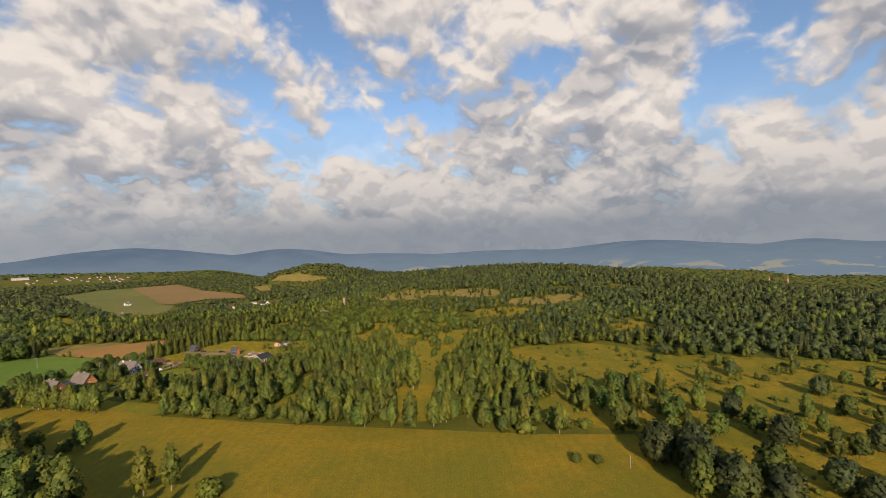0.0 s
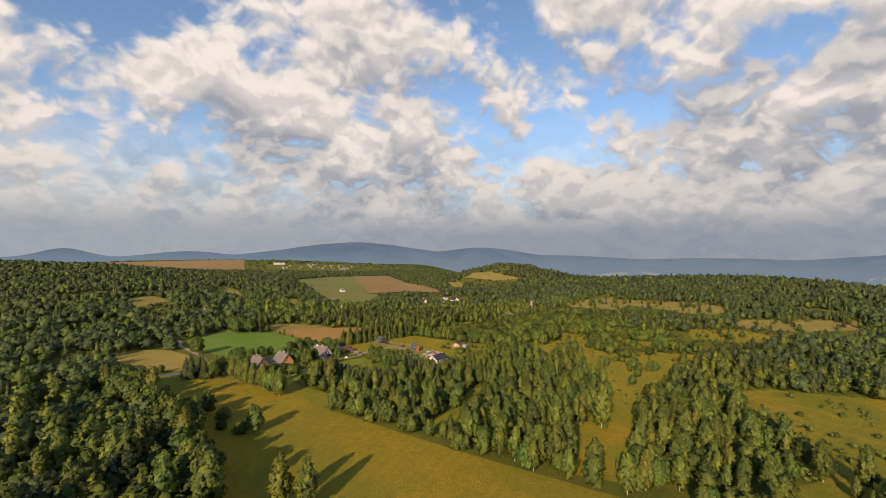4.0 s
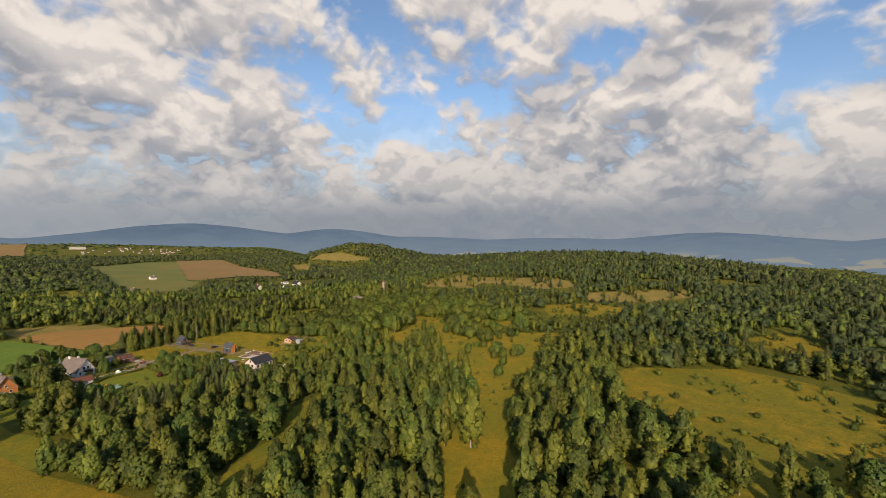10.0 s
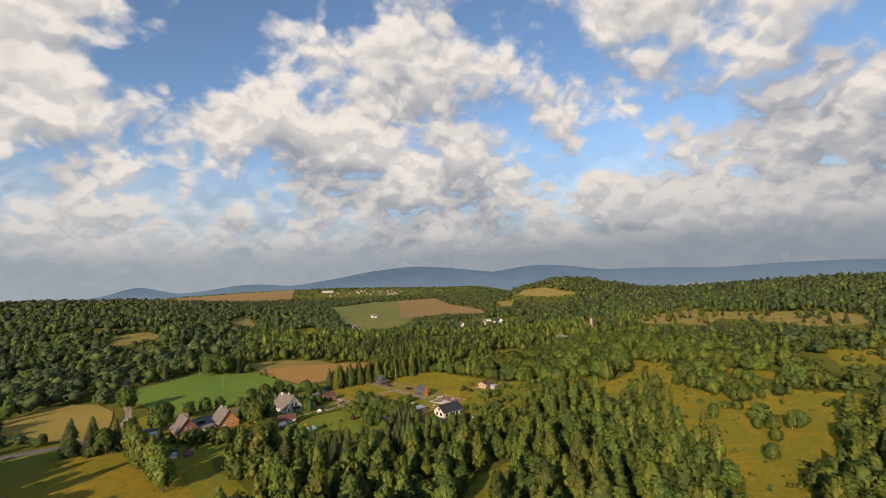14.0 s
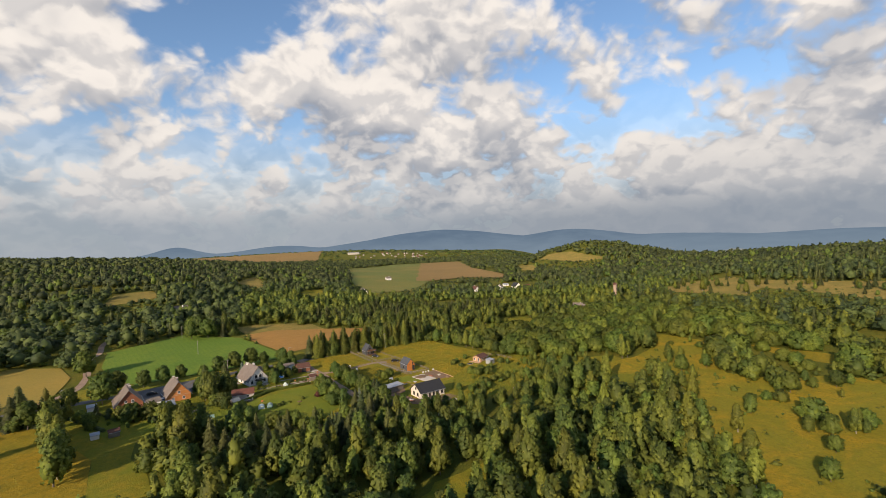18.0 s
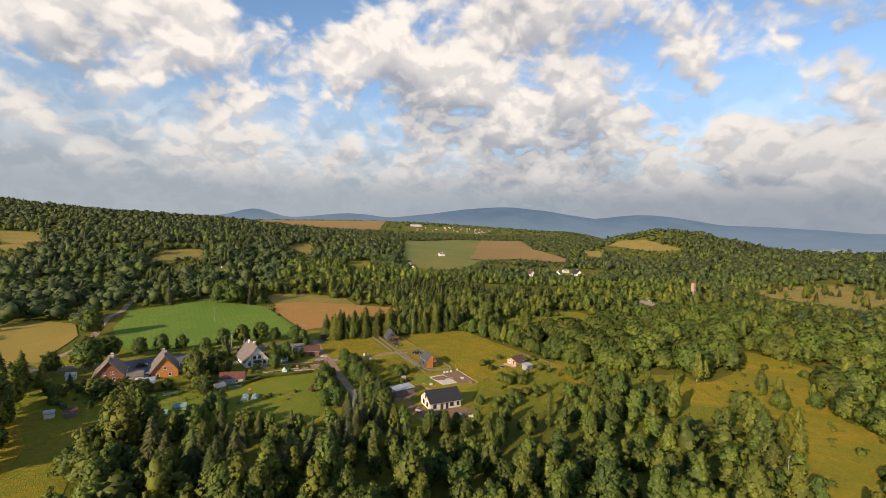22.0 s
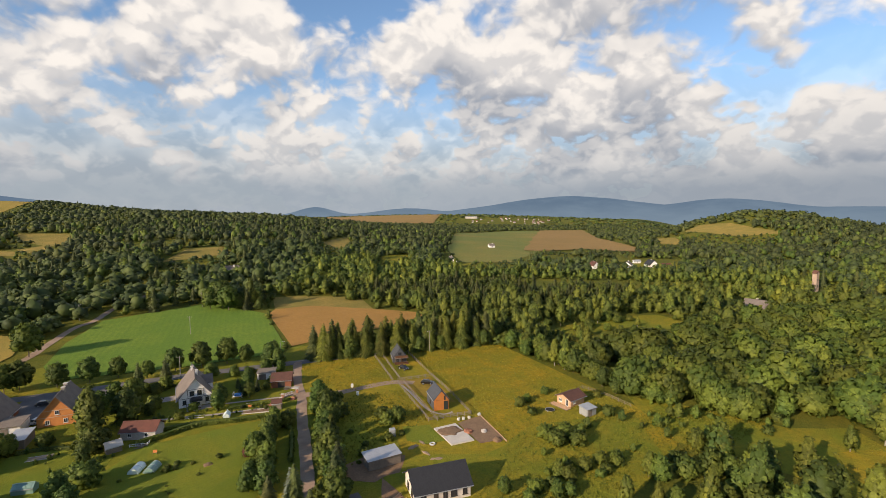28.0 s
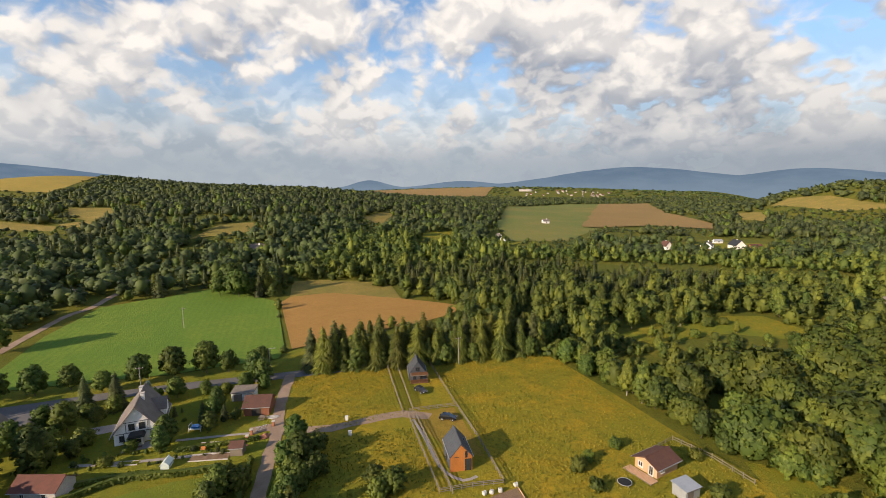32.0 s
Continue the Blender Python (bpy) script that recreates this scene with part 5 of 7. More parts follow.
M_DARKROOF = surface("anthracite_roof", (0.030, 0.031, 0.034), (0.024, 0.025, 0.028), 0.8, 0.55, 4.0, (0.045, 0.045, 0.048), 0.2)
M_METAL = surface("grey_sheet_metal", (0.42, 0.44, 0.46), (0.34, 0.36, 0.39), 0.6, 0.45, 6.0, (0.50, 0.50, 0.50), 0.2, 0.4)
M_GREYCLAD = surface("grey_cladding", (0.085, 0.092, 0.105), (0.068, 0.074, 0.085), 0.6, 0.55, 5.0, None, 0.2)
M_REDTILE = surface("red_roof_tiles", (0.155, 0.060, 0.042), (0.115, 0.050, 0.036), 0.8, 0.8, 8.0, (0.10, 0.042, 0.032), 0.5)
M_BROWNROOF = surface("brown_roof_felt", (0.13, 0.062, 0.045), (0.10, 0.05, 0.038), 0.8, 0.8, 7.0)
M_TIMBER = surface("oiled_timber", (0.52, 0.20, 0.045), (0.44, 0.165, 0.04), 1.2, 0.6, 9.0, (0.33, 0.12, 0.035))
M_CHIMNEY = surface("grey_chimney_plaster", (0.36, 0.31, 0.27), (0.28, 0.24, 0.21), 0.9, 0.9, 6.0)
M_DRY = grass("trodden_dry_grass", (0.360, 0.220, 0.040), (0.270, 0.195, 0.032), (0.180, 0.125, 0.022), 0.12, 0.4)
M_STAIN = surface("brown_stained_wood", (0.16, 0.075, 0.035), (0.12, 0.058, 0.03), 1.2, 0.65, 9.0)
M_PINE = surface("pale_pine_boards", (0.56, 0.36, 0.22), (0.50, 0.31, 0.18), 0.9, 0.7, 8.0, (0.40, 0.25, 0.15))
M_GREYWOOD = surface("grey_weathered_wood", (0.24, 0.20, 0.16), (0.18, 0.15, 0.12), 1.0, 0.85, 9.0)
M_CONCRETE = surface("raw_concrete", (0.60, 0.55, 0.48), (0.50, 0.46, 0.41), 0.5, 0.9, 5.0, (0.40, 0.36, 0.31))
M_BLOCK = surface("aerated_block_wall", (0.66, 0.60, 0.52), (0.58, 0.52, 0.45), 0.7, 0.9, 3.0, (0.50, 0.44, 0.38))
M_FRAME = surface("white_window_frame", (0.78, 0.77, 0.75), (0.72, 0.71, 0.69), 1.0, 0.5, 9.0)
M_DARKFRAME = surface("dark_frame", (0.06, 0.05, 0.045), (0.045, 0.04, 0.035), 1.0, 0.5, 9.0)
M_TEAL = surface("teal_plastic_film", (0.15, 0.26, 0.22), (0.20, 0.31, 0.27), 0.8, 0.4, 5.0, (0.26, 0.36, 0.31))
M_FILM = surface("white_plastic_film", (0.66, 0.74, 0.68), (0.56, 0.67, 0.60), 0.8, 0.4, 5.0, (0.76, 0.78, 0.74))
M_SACK = surface("white_woven_sack", (0.58, 0.56, 0.52), (0.48, 0.46, 0.42), 1.0, 0.8, 6.0)
M_RUBBER = surface("black_rubber", (0.025, 0.025, 0.026), (0.018, 0.018, 0.018), 1.0, 0.8, 9.0)
M_BLUE = surface("blue_plastic", (0.03, 0.17, 0.48), (0.04, 0.21, 0.52), 1.0, 0.4, 9.0)
M_BRICKPILE = surface("broken_red_brick", (0.42, 0.19, 0.11), (0.34, 0.14, 0.08), 1.5, 0.9, 6.0)
M_SOIL = surface("dug_garden_soil", (0.20, 0.125, 0.075), (0.15, 0.095, 0.06), 0.8, 0.95, 3.0, (0.30, 0.20, 0.11), 0.8)
M_PAVING = surface("pale_paving", (0.40, 0.35, 0.31), (0.33, 0.29, 0.26), 0.8, 0.9, 4.0)
m, n = material("window_glass")
finish(n, (0.03, 0.035, 0.04), 0.06, spec=0.8)
M_GLASS = m


def paint(name, colour):
    m, n = material(name)
    b = finish(n, colour, 0.25, spec=0.6)
    b.inputs["Coat Weight"].default_value = 0.6
    return m


M_CARBLACK, M_CARGREY, M_CARSILVER = paint("black_car_paint", (0.012, 0.012, 0.015)), paint("dark_grey_car_paint", (0.025, 0.026, 0.03)), paint("silver_car_paint", (0.42, 0.44, 0.46))


def place(root, x, y, turn, dz=0.0):
    root.matrix_basis = pose(x, y, ground(x, y) + dz, 0, 0, turn)
    return root


def window(root, face, u, z, w, h, L, W, casing=None, bars=1):
    """A window with casing, pane and bars on one side of a house. face: front, back (gables), left, right."""
    casing = casing or M_FRAME
    if face in ("front", "back"):
        s = -1 if face == "front" else 1
        m = Matrix.Translation((u, s * L / 2, z)) @ Matrix.Rotation(0 if s < 0 else math.pi, 4, "Z")
    else:
        s = -1 if face == "left" else 1
        m = Matrix.Translation((s * W / 2, u, z)) @ Matrix.Rotation(-math.pi / 2 if s < 0 else math.pi / 2, 4, "Z")
    outer, t = bmesh.new(), 0.09
    for bx, bz, bw, bh in ((0, -t / 2, w + t, t), (0, h - t / 2, w + t, t), (-w / 2, 0, t, h), (w / 2, 0, t, h), *(((i + 1) * w / (bars + 1) - w / 2, 0, 0.06, h) for i in range(bars))):
        tmp = box(bw, 0.10, bh, (bx, -0.02, bz))
        me = bpy.data.meshes.new("t")
        tmp.to_mesh(me)
        tmp.free()
        outer.from_mesh(me)
        bpy.data.meshes.remove(me)
    bmesh.ops.transform(outer, matrix=m, verts=outer.verts)
    fr = part("window", outer, casing, root)
    g = box(w - 0.04, 0.05, h - 0.04, (0, -0.02, 0.02))
    bmesh.ops.transform(g, matrix=m, verts=g.verts)
    part("pane", g, M_GLASS, fr, "dark reflecting glass")
    s = box(w + 0.3, 0.2, 0.06, (0, -0.08, -0.13))
    bmesh.ops.transform(s, matrix=m, verts=s.verts)
    part("sill", s, casing, fr)
    return fr


def gable_house(name, label, category, x, y, ridge, L, W, E, H, wall, roof, over=0.45, windows=(), chimneys=(), door=None, gable=None, thick=0.18,
                seams=0, group="", casing=None, dz=0.0):
    """A house with a pitched roof. ridge: degrees of the roof's line; the front gable looks the other way along it."""
    root = tagged(new(name), label, category, group)
    body = [(-W / 2, -1.0), (W / 2, -1.0), (W / 2, E), (0, H), (-W / 2, E)]
    part("wall", prism(body, -L / 2, L / 2), wall, root)
    if gable:
        k = 0.02
        part("gable_cladding", prism([(-W / 2 + k, E), (W / 2 - k, E), (0, H - 0.05)], -L / 2 - 0.05, -L / 2 + 0.02), gable, root)
    slope = (H - E) / (W / 2)
    ex, ez = W / 2 + over, E - over * slope
    for s in (-1, 1):
        pts = [(0, H + 0.03), (s * ex, ez + 0.03), (s * ex, ez + 0.03 + thick), (0, H + 0.03 + thick * 1.15)]
        slab = part("roof", prism(pts, -L / 2 - over, L / 2 + over), roof, root)
        for i in range(seams):
            v = -L / 2 - over + (i + 0.5) * (L + 2 * over) / seams
            q = [(0, H + 0.03 + thick * 1.15), (s * ex, ez + 0.03 + thick), (s * ex, ez + 0.08 + thick), (0, H + 0.08 + thick * 1.15)]
            part("roof_seam", prism(q, v - 0.03, v + 0.03), roof, slab)
        part("gutter", prism([(s * (ex + 0.02), ez + 0.02), (s * (ex + 0.14), ez + 0.02), (s * (ex + 0.14), ez + 0.14), (s * (ex + 0.02), ez + 0.14)], -L / 2 - over, L / 2 + over), M_METAL, root)
    part("ridge_cap", prism([(-0.18, H + thick + 0.02), (0.18, H + thick + 0.02), (0.1, H + thick + 0.14), (-0.1, H + thick + 0.14)], -L / 2 - over - 0.02, L / 2 + over + 0.02), roof, root)
    for cx, cy, top, size in chimneys:
        zz = H - abs(cx) * slope - 0.5
        ch = part("chimney", box(size, size * 1.3, H + top - zz, (cx, cy, zz), 0.02), M_CHIMNEY if wall is not M_WHITE else M_WHITE, root)
        part("chimney_cap", box(size + 0.16, size * 1.3 + 0.16, 0.12, (cx, cy, H + top)), M_CONCRETE, ch)
    for w in windows:
        window(root, w[0], w[1], w[2], w[3], w[4], L, W, casing)
    if door:
        face, u, w, h = door
        if face == "front":
            part("door", box(w, 0.12, h, (u, -L / 2 - 0.02, 0.02)), M_DARKFRAME, root)
        else:
            s = -1 if face == "left" else 1
            part("door", box(0.12, w, h, (s * (W / 2 + 0.02), u, 0.02)), M_DARKFRAME, root)
    return place(root, x, y, ridge - 90, dz)


def flat_shed(name, label, x, y, turn, w, d, h, wall, roof, rise=0.3, over=0.25, category="shed", openside=False, door=True):
    """A shed with one sloping roof, higher at the back."""
    root = tagged(new(name), label, category)
    part("wall", prism([(-d / 2, -0.8), (d / 2, -0.8), (d / 2, h + rise), (-d / 2, h)], -w / 2, w / 2, "x"), wall, root)
    o, k = over, rise / d
    part("roof", prism([(-d / 2 - o, h + 0.02 - o * k), (d / 2 + o, h + rise + 0.02 + o * k), (d / 2 + o, h + rise + 0.16 + o * k), (-d / 2 - o, h + 0.16 - o * k)],
                       -w / 2 - o, w / 2 + o, "x"), roof, root)
    if door:
        part("door", box(min(2.2, w * 0.4), 0.1, min(2.0, h * 0.85), (-w * 0.2, -d / 2 - 0.02, 0.02)), M_GREYWOOD, root)
        part("fascia", box(w + 2 * o, 0.05, 0.16, (0, -d / 2 - o - 0.02, h - o * k)), M_GREYWOOD, root)
    return place(root, x, y, turn)


# new bungalow with black roof
gable_house("bungalow", "unfinished pale block bungalow with a black pitched roof", "house", 0.8, 1.6, 32.6, 11.6, 8.2, 2.8, 5.5, M_BLOCK, M_DARKROOF, 0.5,
                [("right", -4.2, 0.9, 1.1, 1.3), ("right", 0.4, 0.2, 0.9, 2.0), ("right", 2.2, 0.9, 1.3, 1.3), ("right", 4.6, 0.9, 0.9, 1.2), ("front", 1.4, 0.9, 1.2, 1.3),
                 ("front", -1.6, 0.9, 1.2, 1.3), ("front", 0.0, 3.4, 0.9, 1.0)], door=("right", -1.6, 1.0, 2.1), casing=M_DARKFRAME)
# white village house with slate roof
W1 = gable_house("white_house", "white village house with steep weathered slate roof and glazed porch", "house", -84.0, 29.6, 134, 13.0, 9.0, 2.7, 8.3, M_WHITE, M_SLATE, 0.6,
                 [("front", -1.0, 3.2, 1.1, 1.3), ("front", 1.0, 3.2, 1.1, 1.3), ("front", -3.0, 0.9, 0.9, 1.2), ("front", 3.0, 0.9, 0.9, 1.2), ("right", -3, 0.9, 1.0, 1.2), ("right", 0, 0.9, 1.0, 1.2),
                  ("left", -2, 0.9, 1.0, 1.2), ("left", 2, 0.9, 1.0, 1.2)], [(0.6, -0.6, 0.7, 0.7), (-0.4, 4.0, 0.6, 0.7)], casing=M_DARKFRAME)
porch = part("porch", box(2.6, 1.8, 2.1, (0, -7.4, -0.2), 0.03), M_WHITE, W1, "white glazed entrance porch")
part("porch_roof", prism([(-1.7, 2.1), (1.7, 2.1), (1.2, 2.75), (-1.2, 2.75)], -9.0, -6.6), M_DARKROOF, porch)
part("porch_window", box(2.0, 0.06, 0.9, (0, -8.57, 0.8)), M_GLASS, porch)
part("porch_step", box(2.2, 0.7, 0.3, (0, -8.95, -0.25)), M_BRICK, porch)
wing = part("dormer", prism([(-2.2, 2.2), (2.2, 2.2), (2.2, 4.4), (0, 6.2), (-2.2, 4.4)], 0.6, 4.9, "x"), M_WHITE, W1, "white cross gable")
for s in (-1, 1):
    bm = prism([(0, 6.25), (s * 2.55, 4.16), (s * 2.55, 4.32), (0, 6.44)], 0.2, 5.2, "x")
    part("dormer_roof", bm, M_SLATE, wing)
for q in (wing, *wing.children):
    q.data.transform(Matrix.Translation((0, 2.0, 0)))
for u in (-2.6, 2.6):
    part("timber", box(0.10, 0.06, 2.5, (u, -6.58, 0.0)), M_DARKFRAME, W1)
for u in (-2.1, 2.1):
    part("timber", box(0.10, 0.06, 2.3 if u else 3.2, (u, -6.58, 2.65)), M_DARKFRAME, W1)
for z, w in ((2.5, 8.1), (4.9, 4.9)):
    part("timber_beam", box(w, 0.06, 0.11, (0, -6.58, z)), M_DARKFRAME, W1)
part("terrace", box(6.4, 3.0, 0.35, (0.6, -8.7, -0.3)), M_PAVING, W1, "pale paved terrace")
# brick houses
gable_house("brick_house", "dark red brick house with steep grey slate roof", "house", -124.5, 0.2, 127, 12.2, 9.4, 2.7, 8.1, M_BRICK, M_SLATE, 0.55,
            [("front", -1.7, 0.9, 0.9, 1.1), ("front", 1.7, 0.9, 0.9, 1.1), ("front", -1.2, 3.3, 0.9, 1.0), ("front", 1.2, 3.3, 0.9, 1.0), ("right", -3, 0.9, 1, 1.2), ("right", 2, 0.9, 1, 1.2)],
            [(0.8, -0.8, 0.8, 0.85), (0.5, 2.6, 0.8, 0.85)], dz=-0.4)
O1 = gable_house("orange_house", "orange brick and timber house with lichen-grey slate roof", "house", -109.6, 9.6, 128, 12.0, 9.0, 2.8, 8.3, M_ORANGE, M_SLATE, 0.6,
                 [("front", -2.2, 0.9, 0.9, 1.1), ("front", 1.8, 0.9, 0.9, 1.1), ("front", 0, 3.4, 0.9, 1.0), ("right", -3, 0.9, 1, 1.2), ("left", 2, 0.9, 1, 1.2)],
                 [(0.3, -1.0, 0.8, 0.8), (-0.2, 3.0, 0.7, 0.8)], dz=-0.3)
part("timber_beam", box(9.3, 0.08, 0.18, (0, -6.05, 2.7)), M_PINE, O1)
part("timber_beam", box(6.0, 0.08, 0.16, (0, -6.05, 4.5)), M_PINE, O1)
flat_shed("garage", "low garage with mossy felt roof beside the brick house", -113.6, -0.6, 37, 5.0, 6.0, 2.4, M_WHITE, M_GREYWOOD)
flat_shed("lean_to", "grey shed with pale sheet roof", -104.6, -5.0, 37, 3.6, 6.5, 2.2, M_GREYWOOD, M_METAL)
gable_house("red_roof_shed", "long white outbuilding with red tiled roof", "shed", -79.2, 6.2, 20, 8.4, 4.8, 2.2, 3.8, M_GREYPLASTER, M_REDTILE, 0.35, [("right", -2, 0.8, 0.8, 0.9), ("right", 2, 0.8, 0.8, 0.9)])
gable_house("lane_garage", "brick garage with red-brown roof at the lane", "garage", -64.4, 46.4, 26, 6.2, 6.0, 2.3, 3.9, M_BRICK, M_BROWNROOF, 0.35, door=("right", 0, 2.2, 2.0))
flat_shed("white_garage", "small white flat-roofed garage beside the road", -73.0, 50.4, 26, 5.6, 4.0, 2.3, M_WHITE, M_GREYWOOD)
flat_shed("metal_roof_shed", "open store with pale sheet metal roof beside the new house", -14.3, 8.7, 43, 7.8, 4.0, 2.3, M_GREYWOOD, M_METAL, 0.35)
# cabins
C1 = gable_house("timber_cabin", "small cabin with grey standing-seam roof and orange timber front", "cabin", -9.8, 43.0, 121, 7.4, 4.6, 3.0, 5.6, M_GREYCLAD, M_GREYCLAD, 0.12,
                 [("front", 1.0, 0.1, 1.0, 2.1), ("front", -1.0, 3.2, 0.8, 0.9), ("left", 0, 1.0, 1.0, 1.0)], seams=9, casing=M_DARKFRAME)
part("timber_front", prism([(-2.25, 0), (2.25, 0), (2.25, 2.98), (0, 5.52), (-2.25, 2.98)], -3.78, -3.71), M_TIMBER, C1, "orange vertical timber boarding")
part("window", box(1.3, 0.08, 2.5, (1.35, -3.83, 0.1)), M_GLASS, C1, "tall dark glazed door")
part("window", box(0.5, 0.08, 1.3, (1.0, -3.83, 2.9)), M_GLASS, C1, "narrow dark upper window")
for i in range(11):
    part("board", box(0.05, 0.03, 2.9, (-2.1 + i * 0.42, -3.79, 0.05)), M_TIMBER, C1)
part("roof_window", box(0.5, 0.8, 0.1, (1.3, 0.5, 4.25)), M_GLASS, C1)
A1 = gable_house("a_frame_cabin", "narrow dark grey cabin with timber porch beside the conifers", "cabin", -35.0, 79.6, 118, 6.6, 5.2, 1.9, 5.4, M_GREYCLAD, M_GREYCLAD, 0.1,
                 [("front", -0.9, 0.2, 0.9, 1.9), ("front", 0.9, 0.2, 0.9, 1.9), ("front", 0, 2.9, 1.2, 1.0)], seams=8, casing=M_DARKFRAME)
part("porch_deck", box(5.2, 2.4, 0.3, (0.4, -4.4, -0.1)), M_STAIN, A1)
for u in (-1.9, 0.4, 2.7):
    part("post", box(0.12, 0.12, 2.4, (u, -5.4, 0)), M_STAIN, A1)
part("balcony", box(4.8, 0.1, 0.9, (0.4, -5.45, 2.4)), M_STAIN, A1)
part("porch_roof", box(5.2, 2.4, 0.12, (0.4, -4.5, 2.3)), M_GREYWOOD, A1)
P1 = gable_house("pine_cabin", "pale pine summer cabin with brown roof and deck", "cabin", 28.9, 54.0, 50, 6.4, 5.0, 2.2, 3.3, M_PINE, M_BROWNROOF, 0.55,
                 [("front", -1.2, 0.8, 1.0, 1.0), ("front", 1.2, 0.2, 0.9, 1.9), ("right", -1.5, 0.9, 1.0, 1.0)])
part("deck", box(6.4, 2.2, 0.3, (0, -4.8, -0.1)), M_GREYWOOD, P1, "low wooden deck")
for i in range(9):
    part("deck_board", box(6.4, 0.2, 0.04, (0, -5.75 + i * 0.24, 0.2)), M_PINE, P1)
flat_shed("grey_shed", "small grey metal shed beside the pine cabin", 33.4, 46.6, 45, 3.6, 3.0, 2.1, M_METAL, M_METAL)
# ruins and far houses
tower = tagged(new("brick_tower"), "old pale plastered tower standing among trees", "tower")
part("shaft", prism([(-1.4, -1), (1.4, -1), (1.4, 12.5), (0, 14.0), (-1.4, 12.5)], -1.3, 1.3), surface("stained_tower_plaster", (0.42, 0.32, 0.24), (0.34, 0.25, 0.19), 0.4, 0.9, 4.0, (0.28, 0.21, 0.16)), tower)
for s in (-1, 1):
    part("roof", prism([(0, 14.1), (s * 1.7, 12.3), (s * 1.7, 12.5), (0, 14.35)], -1.5, 1.5), M_BROWNROOF, tower)
for z in (3.5, 7.5):
    part("window", box(0.7, 0.1, 1.6, (0, -1.32, z)), M_DARKFRAME, tower)
place(tower, 184, 255, 40)
gable_house("grey_roof_house", "house with wide grey roof among trees", "house", 131, 196, 150, 13, 10, 1.8, 6.4, M_BLOCK, M_SLATE, 0.6, [("front", -2, 1, 1, 1.2), ("front", 2, 1, 1, 1.2)], [(0.5, 1, 0.7, 0.8)])
for x, y, a, L, W, H, wall, roof, label in ((112, 396, 110, 11, 8.5, 7.0, M_WHITE, M_DARKROOF, "white far house with dark roof below the big field"), (90, 392, 70, 10, 8, 6.0, M_WHITE, M_SLATE, "white far cottage with slate roof"),
                                            (58, 378, 120, 8, 6.5, 6.6, M_WHITE, M_BROWNROOF, "small white far house with brown gable roof"), (-77, 356, 120, 10, 8.5, 8.0, M_WHITE, M_SLATE, "white house at the foot of the slope field"),
                                            (124, 392, 20, 9, 6, 4.2, M_ORANGE, M_REDTILE, "long low building with orange-red roof"), (-214, 214, 40, 10, 8, 8.6, M_WHITE, M_SLATE, "white house with grey roof in the forest edge"),
                                            (-64, 545, 30, 8, 6, 5.4, M_WHITE, M_SLATE, "small pale farmhouse alone on the slope field"), (104, 430, 20, 7, 4, 3.5, M_WHITE, M_METAL, "low pale hut beside the far houses")):
    gable_house("far_house", label, "house", x, y, a, L, W, 3.0 if H > 5 else 2.2, H, wall, roof, 0.4, [("front", -1.6, 1, 1, 1.2), ("front", 1.6, 1, 1, 1.2), ("right", 0, 1, 1.2, 1.2)], [(0.4, 1, 0.6, 0.7)] if H > 5 else ())

# ---- things round the houses ----


def car(label, x, y, turn, colour):
    """A parked car: body, cabin with glass, wheels and lamps."""
    root = tagged(new("car"), label, "car", "parked cars")
    side = [(-2.1, 0.35), (2.1, 0.35), (2.15, 0.75), (1.25, 0.92), (-1.9, 0.95), (-2.15, 0.7)]
    bm = prism(side, -0.86, 0.86)
    bmesh.ops.bevel(bm, geom=bm.edges[:], offset=0.07, segments=2, affect="EDGES")
    part("body", bm, colour, root)
    bm = prism([(-1.75, 0.93), (1.1, 0.93), (0.45, 1.42), (-1.35, 1.45)], -0.74, 0.74)
    bmesh.ops.bevel(bm, geom=bm.edges[:], offset=0.06, segments=2, affect="EDGES")
    cab = part("cabin", bm, M_GLASS, root, "dark car windows")
    bm = box(1.75, 1.36, 0.05, (-0.45, 0, 1.43), 0.02)
    part("roof_panel", bm, colour, cab)
    for sx in (-1.3, 1.3):
        for sy in (-0.8, 0.8):
            w = tube(0.33, 0.33, 0.22, (0, 0, -0.11), 14)
            bmesh.ops.transform(w, matrix=Matrix.Translation((sx, sy, 0.33)) @ Matrix.Rotation(math.pi / 2, 4, "X"), verts=w.verts)
            wheel = part("wheel", w, M_RUBBER, root)
            w = tube(0.2, 0.2, 0.24, (0, 0, -0.12), 10)
            bmesh.ops.transform(w, matrix=Matrix.Translation((sx, sy, 0.33)) @ Matrix.Rotation(math.pi / 2, 4, "X"), verts=w.verts)
            part("rim", w, M_METAL, wheel)
    for sy in (-0.6, 0.6):
        part("headlight", box(0.06, 0.34, 0.14, (2.12, sy, 0.62)), M_FRAME, root)
        part("tail_light", box(0.06, 0.3, 0.16, (-2.13, sy, 0.68)), M_REDTILE, root)
    return place(root, x, y, turn, 0.12)


car("black parked car on trodden grass by the cabin gate", -17.4, 58.2, 8, M_CARBLACK)
car("dark grey car parked below the narrow cabin", -29.6, 69.8, -30, M_CARGREY)
car("dark parked car in the asphalt yard", -122.5, 13.5, 40, M_CARGREY)
car("silver parked car beside the orange house", -112.6, 4.6, 110, M_CARSILVER)


